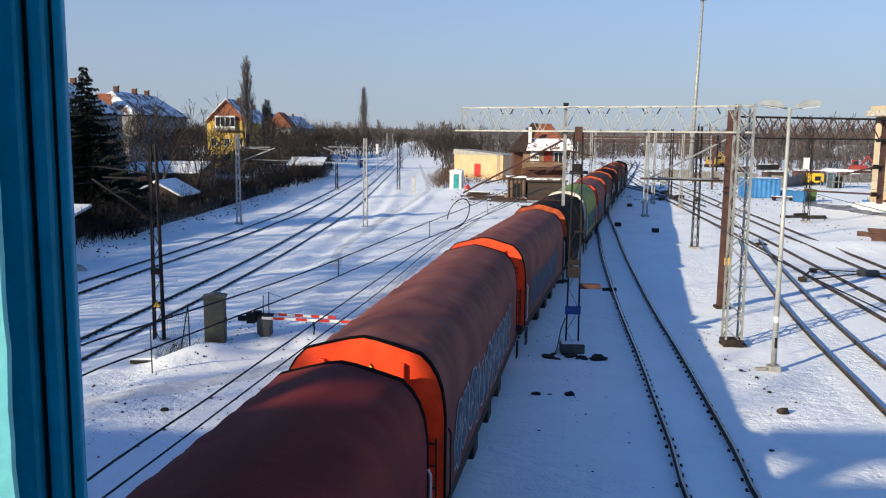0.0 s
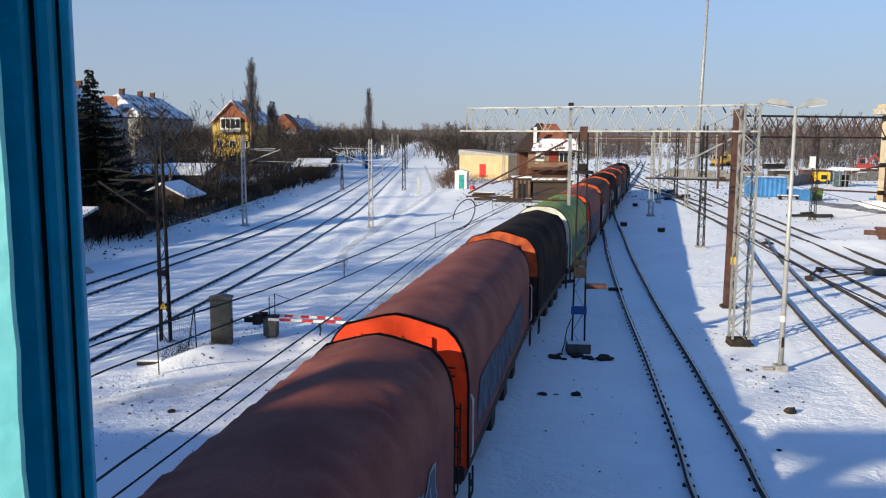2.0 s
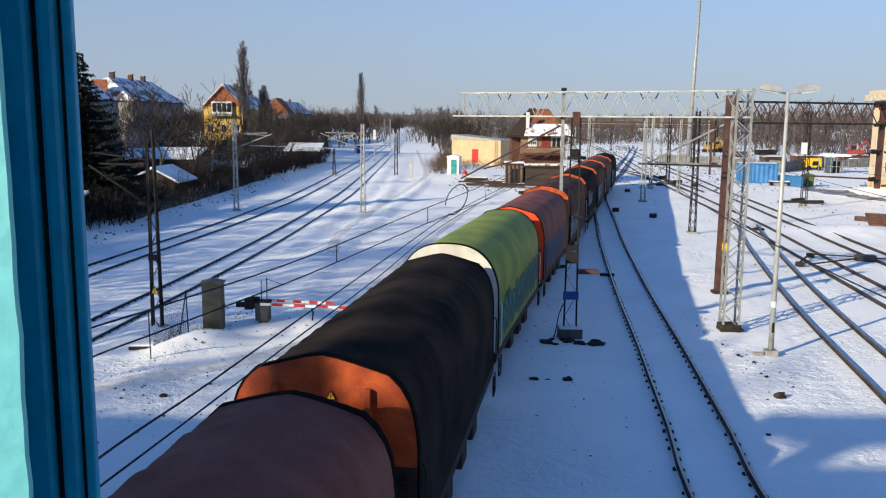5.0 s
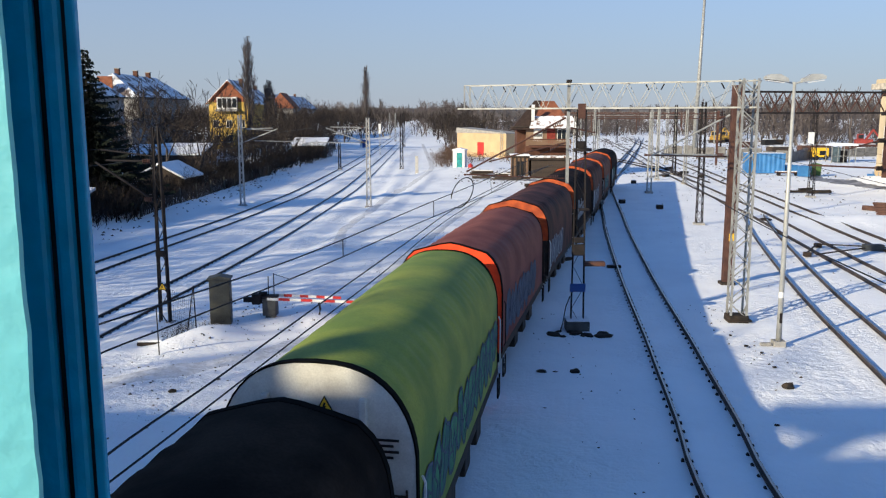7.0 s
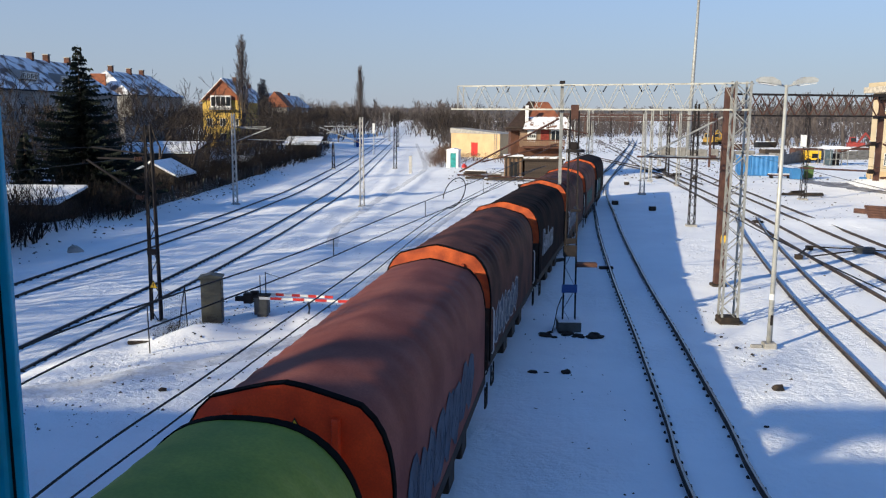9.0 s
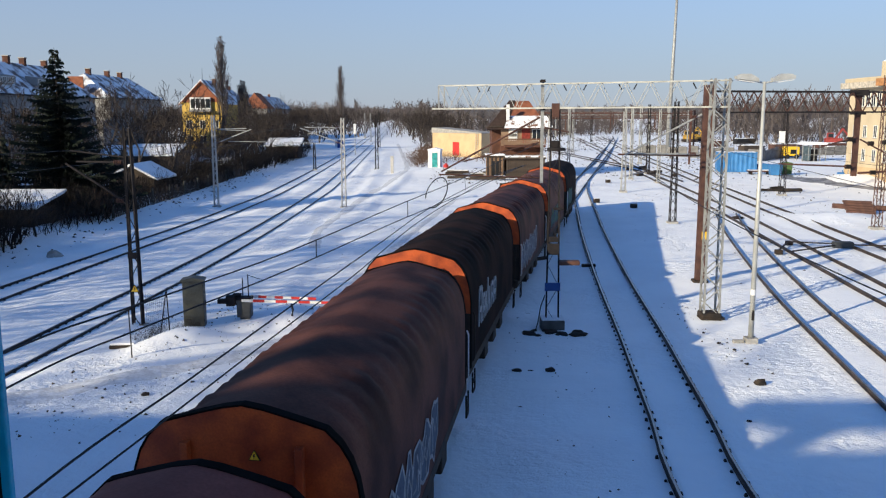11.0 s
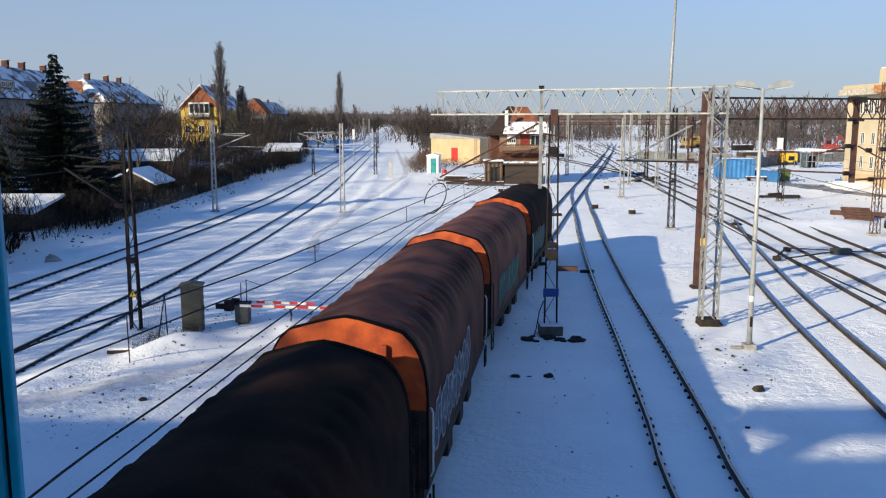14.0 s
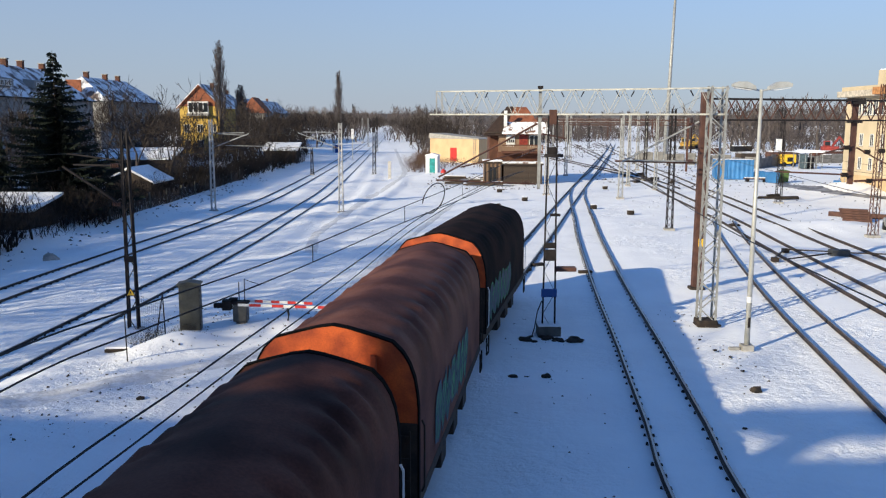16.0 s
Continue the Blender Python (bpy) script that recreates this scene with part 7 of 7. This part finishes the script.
# concrete slab fence behind the yard
cf = thing("concrete_fence", (0, 0, 0), 0, "pale concrete slab fence with snow along its foot", "fence", kind="structure")
slab_me = boxed("slab", (-1.2, 1.2, -.05, .05, 0, 2.6), mat("grey weathered slab concrete", (0.20, 0.195, 0.19), .9, vary=.25, scale=.8, second=(.13, .125, .12), bump=.2), cf, bevel=.02)
k = 0
for (xa, ya), (xb, yb) in (((37.5, 166), (52, 140)), ((52, 140), (66, 158)), ((66, 158), (120, 172))):
    d = math.hypot(xb - xa, yb - ya)
    n = int(d / 2.5)
    for i in range(n):
        ob = slab_me if k == 0 else same("slab", slab_me.data, cf)
        u = (i + .5) / n
        hh = .72 if ya < 150 or xa < 38 else .6
        ob.matrix_local = pose(lerp(xa, xb, u), lerp(ya, yb, u), 0, 0, 0, math.degrees(math.atan2(yb - ya, xb - xa))) @ Matrix.Diagonal((1, 1, hh * (.92 + .1 * (k % 3)), 1))
        k += 1
# cream depot building at the edge of the yard
db = thing("depot_building", (0, 0, 0), 0, "tall pale cream depot building with a flat roof", "building")
boxed("wall", (48.4, 66, 74, 102.4, 0, 10.6), CREAM_WALL, db, "pale cream walls")
boxed("plinth", (48.3, 66, 73.9, 102.5, 0, 1.6), PLASTER, db, "darker plinth")
boxed("cornice", (47.5, 66.5, 73.2, 103.2, 10.6, 11.3), mat("pale stone cornice", (.62, .55, .45), .85), db, "stepped pale cornice", bevel=.05)
boxed("cornice_step", (47.9, 66.2, 73.5, 102.9, 11.3, 11.8), CREAM_WALL, db, bevel=.05)
boxed("attic", (50.0, 65, 75, 98.6, 11.8, 13.6), CREAM_WALL, db, "set-back attic")
boxed("attic_snow", (50.1, 64.9, 75.1, 98.5, 13.602, 13.72), SNOW_CAP, db)
for k in range(14):
    add_window(db, 48.398, 99.2 - k * 1.25, 8.5, 1.0, 1.7, 'y', -1)
for z in (5.0, 2.3):
    for y in (100.6, 98.2, 95.8, 93.4, 91, 88, 85):
        add_window(db, 48.398, y, z, .8, 1.4, 'y', -1)
boxed("orange_scaffold", (46.9, 47.4, 86, 93.6, 10.7, 11.5), mat("orange timber boards", (.55, .26, .10), .8), db, "orange boards on the cornice", bevel=.03)
part("aerial", tube(B(), (53.0, 96.5, 13.6), (53.0, 96.5, 18.0), .05, .04, 6), DARK_STEEL, db)
for z in (16.2, 17.0, 17.6):
    part("aerial_bar", tube(B(), (52.3, 96.5, z), (53.7, 96.5, z), .025, .025, 6), DARK_STEEL, db)
for y in (97, 98, 99, 100):
    boxed("gate_rail", (47.6, 47.7, y - .04, y + .04, 0, 1.1), ZINC, db)
car = thing("parked_car", (31.9, 58.3, 0), 70, "grey parked car, only its rear in view", "car")
boxed("body", (-2.0, 2.0, -.85, .85, .35, .95), ZINC, car, bevel=.15)
boxed("cabin", (-1.3, 1.0, -.75, .75, .9, 1.5), WINDOW_GLASS, car, bevel=.2)
for x in (-1.3, 1.3):
    for y in (-.8, .8):
        part("wheel", tube(B(), (x, y - .1, .32), (x, y + .1, .32), .32, .32, 16), BLACK, car)


# grey slush where lorries drive, and trodden paths
SLUSH = mat("grey slush", (0.34, 0.34, 0.36), 0.6, vary=0.3, scale=1.2, second=(0.13, 0.13, 0.14), fine=8, bump=0.4, patch=0.52, spread=0.10)
TROD = mat("trodden snow", (0.80, 0.81, 0.83), 0.8, vary=0.18, scale=3.0, second=(0.62, 0.62, 0.63), fine=9, bump=0.9)


def ribbon(name, pts, width, material, label, lift=0.012, seed=0):
    """A worn strip that lies on the snow, with ragged edges."""
    line, s = smooth_line(pts, 0.4)
    t = np.gradient(line, axis=0)
    t /= np.linalg.norm(t, axis=1)[:, None]
    V, F = [], []
    k = max(4, int(width / 0.3))
    for i, (p, tt) in enumerate(zip(line, t)):
        w = width * (0.8 + 0.5 * noise.noise((i * 0.11, seed, 1)) + 0.25 * noise.noise((i * .5, seed, 6)))
        for j in range(k + 1):
            o = (j / k - 0.5) * w
            x, y = p[0] + tt[1] * o, p[1] - tt[0] * o
            V.append((x, y, ground_z(x, y) + (lift if 0 < j < k else -0.02)))
    for i in range(len(line) - 1):
        for j in range(k):
            a = i * (k + 1) + j
            F.append((a, a + 1, a + k + 2, a + k + 1))
    return tagged(raw(name, V, F, material, smooth=True), label, "path", kind="structure")


ribbon("road", [(46, 128), (43.5, 112), (42, 101), (43, 92), (45.5, 84), (46.5, 70)], 3.2, SLUSH, "grey slushy drive across the yard", 0.02)
ribbon("path", [(-7.6, 48), (-8.4, 56), (-8.0, 68), (-7.6, 79), (-6.4, 100), (-5.6, 122), (-8.0, 160), (-13, 230)], 1.3, TROD, "trodden path beside the main line", 0.015, 3)
ribbon("path", [(-6.2, 17), (-5.6, 24), (-4.9, 32), (-3.6, 44), (-1.6, 60), (1.0, 78)], 0.9, TROD, "trodden path along the train", 0.015, 5)
ribbon("path", [(-12, 21.5), (-9.2, 24.2), (-6.8, 26.6), (-4.8, 29.4)], 1.6, TROD, "trodden snow by the crossing", 0.015, 8)

pr = thing("point_rodding", (0, 0, 0), 0, "dark point rods with a low machine across the siding rails", "point rodding")
for p, q in (((18.4, 46.2, .17), (20.4, 49.6, .2)), ((20.4, 49.6, .2), (23.2, 48.6, .2)), ((18.9, 46.0, .17), (22.6, 48.2, .2)), ((23.2, 48.4, .2), (26.5, 47.6, .2))):
    brace("rod", p, q, .07, .07, UNDER, pr)
boxed("machine_case", (22.5, 23.6, 48.1, 48.6, 0.02, .38), MACHINE_GREY, pr, bevel=.04)
for x, y in ((18.5, 46.2), (20.4, 49.5)):
    boxed("crank_plate", (x - .18, x + .18, y - .18, y + .18, 0.02, .26), UNDER, pr, bevel=.02)
ribbon("dirt", [(22.5, 106), (25.2, 111), (28.5, 117)], 1.8, SLUSH, "dirty slush between the far turnouts", 0.03, 11)
ribbon("dirt", [(1.5, 114), (3.5, 108), (5.5, 103), (8.5, 101)], 2.4, SLUSH, "dirty trampled ground before the house", 0.03, 12)
rnd = random.Random(15)
for k in range(9):
    x, y = rnd.uniform(21.5, 29), rnd.uniform(106, 120)
    t = thing("switch_gear", (x, y, 0), rnd.uniform(0, 90), "small dark switch gear between far rails", "point machine", "switch gear in the far yard")
    boxed("case", (-.6, .6, -.2, .2, 0, rnd.uniform(.2, .5)), UNDER, t, bevel=.04)
for i, (x, y, l, a) in enumerate(((1.6, 41.5, .5, 70), (0.9, 40.6, .4, 40), (2.6, 43.0, .45, 60), (5.6, 42.6, .35, 5), (1.2, 38.8, .5, 65), (0.4, 36.6, .4, 70), (3.4, 44.8, .4, 40))):
    t = thing("sleeper_end", (x + 1.75, y, 0.0), a, "dark sleeper end sticking out of the snow", "sleeper", "sleeper ends beside the train")
    boxed("timber", (-l, l, -.13, .13, -.03, .13), UNDER, t, bevel=.02)



def clods(zones, label):
    """Small clods, stones and straw tufts that stick out of the snow, joined in one object."""
    rnd = random.Random(33)
    V, F = [], []
    for x0, x1, y0, y1, n, r0, r1 in zones:
        for _ in range(n):
            x, y, r = rnd.uniform(x0, x1), rnd.uniform(y0, y1), rnd.uniform(r0, r1) * rnd.uniform(0.5, 1)
            z, k = ground_z(x, y), len(V)
            for a in range(5):
                q = r * rnd.uniform(0.6, 1.3)
                V.append((x + q * math.cos(a * 1.257), y + q * math.sin(a * 1.257), z - 0.01))
            V.append((x + rnd.gauss(0, r * .3), y + rnd.gauss(0, r * .3), z + r * rnd.uniform(0.4, 0.9)))
            F += [(k + a, k + (a + 1) % 5, k + 5) for a in range(5)]
    return tagged(raw("clods", V, F, CLOD), label, "debris", kind="stuff")


CLOD = mat("frozen soil and straw", (0.095, 0.075, 0.055), 0.95, vary=0.3, scale=3, second=(0.04, 0.033, 0.027), island=0.5)
clods([(8.6, 10.2, 23, 34, 70, .02, .07), (-11.5, -3.2, 19, 34, 620, .02, .075), (-6.5, 0.5, 34, 62, 200, .02, .06), (2.2, 4.4, 14, 34, 60, .02, .06), (-2, 11, 95, 118, 260, .06, .22),
       (16, 32, 62, 100, 120, .04, .12), (20, 50, 100, 150, 420, .08, .28), (30, 46, 60, 100, 120, .05, .16), (30, 90, 150, 260, 500, .15, .5), (-24.5, -22.5, 35, 110, 130, .06, .22), (12, 20, 36, 60, 60, .03, .08)],
      "dark clods, stones and straw sticking out of the snow")
rnd = random.Random(64)
P = []
for k in range(220):
    y = rnd.uniform(150, 335)
    x = rnd.uniform(0.03, 0.42) * y
    if abs(x - (0.24 * y - 7)) > 4:
        P.append((x, y, 0, rnd.uniform(0.18, 0.42), rnd.uniform(0.6, 1.0)))
P += [(rnd.uniform(0.0, 0.45) * y, y, 0, rnd.uniform(0.45, 0.8), rnd.uniform(0.6, 0.9)) for y in [rnd.uniform(318, 345) for _ in range(160)]]
scatter("yard_scrub", under_t, P, TWIG_HAZED, "low brown scrub between the far sidings", "shrub")


# ---- what moves: the train rolls towards the camera ----
def motions():
    line, s = smooth_line(TRAIN_LINE, 0.5)
    s0 = np.interp(0.0, line[:, 1], s)  # where the line passes beside the eye
    key_t = [0.0, 1.4, 3.0, 4.0, 6.5, 9.0, 11.5, 13.5, 16.0]
    key_p = [-14.43, -5.27, 5.30, 11.65, 27.25, 42.95, 58.85, 71.65, 87.4]

    def at(d):
        return np.array([np.interp(s0 + d, s, line[:, 0]), np.interp(s0 + d, s, line[:, 1])])
    for off, length, ob in TRAIN:
        rows = []
        for k in range(33):
            t = k * 0.5
            d = off + 0.0 - np.interp(t, key_t, key_p)
            a, b = at(d + 1.9), at(d + length - 3.15)
            u = (b - a) / np.linalg.norm(b - a)
            p = a - u * 1.9
            rows.append((t, pose(p[0], p[1], 0.0, 0, 0, math.degrees(math.atan2(-u[0], u[1])))))
        walk(ob, rows)
        # wheels roll: the train comes towards -y
        for bogie in (c for c in ob.children if c.name.startswith("bogie")):
            for ws in (c for c in bogie.children if c.name.startswith("wheelset")):
                y = ws.location.y
                walk(ws, [(k * 0.1, pose(0, y, 0.62, math.degrees((np.interp(k * 0.1, key_t, key_p) - key_p[0]) / 0.46), 0, 0)) for k in range(161)])


motions()
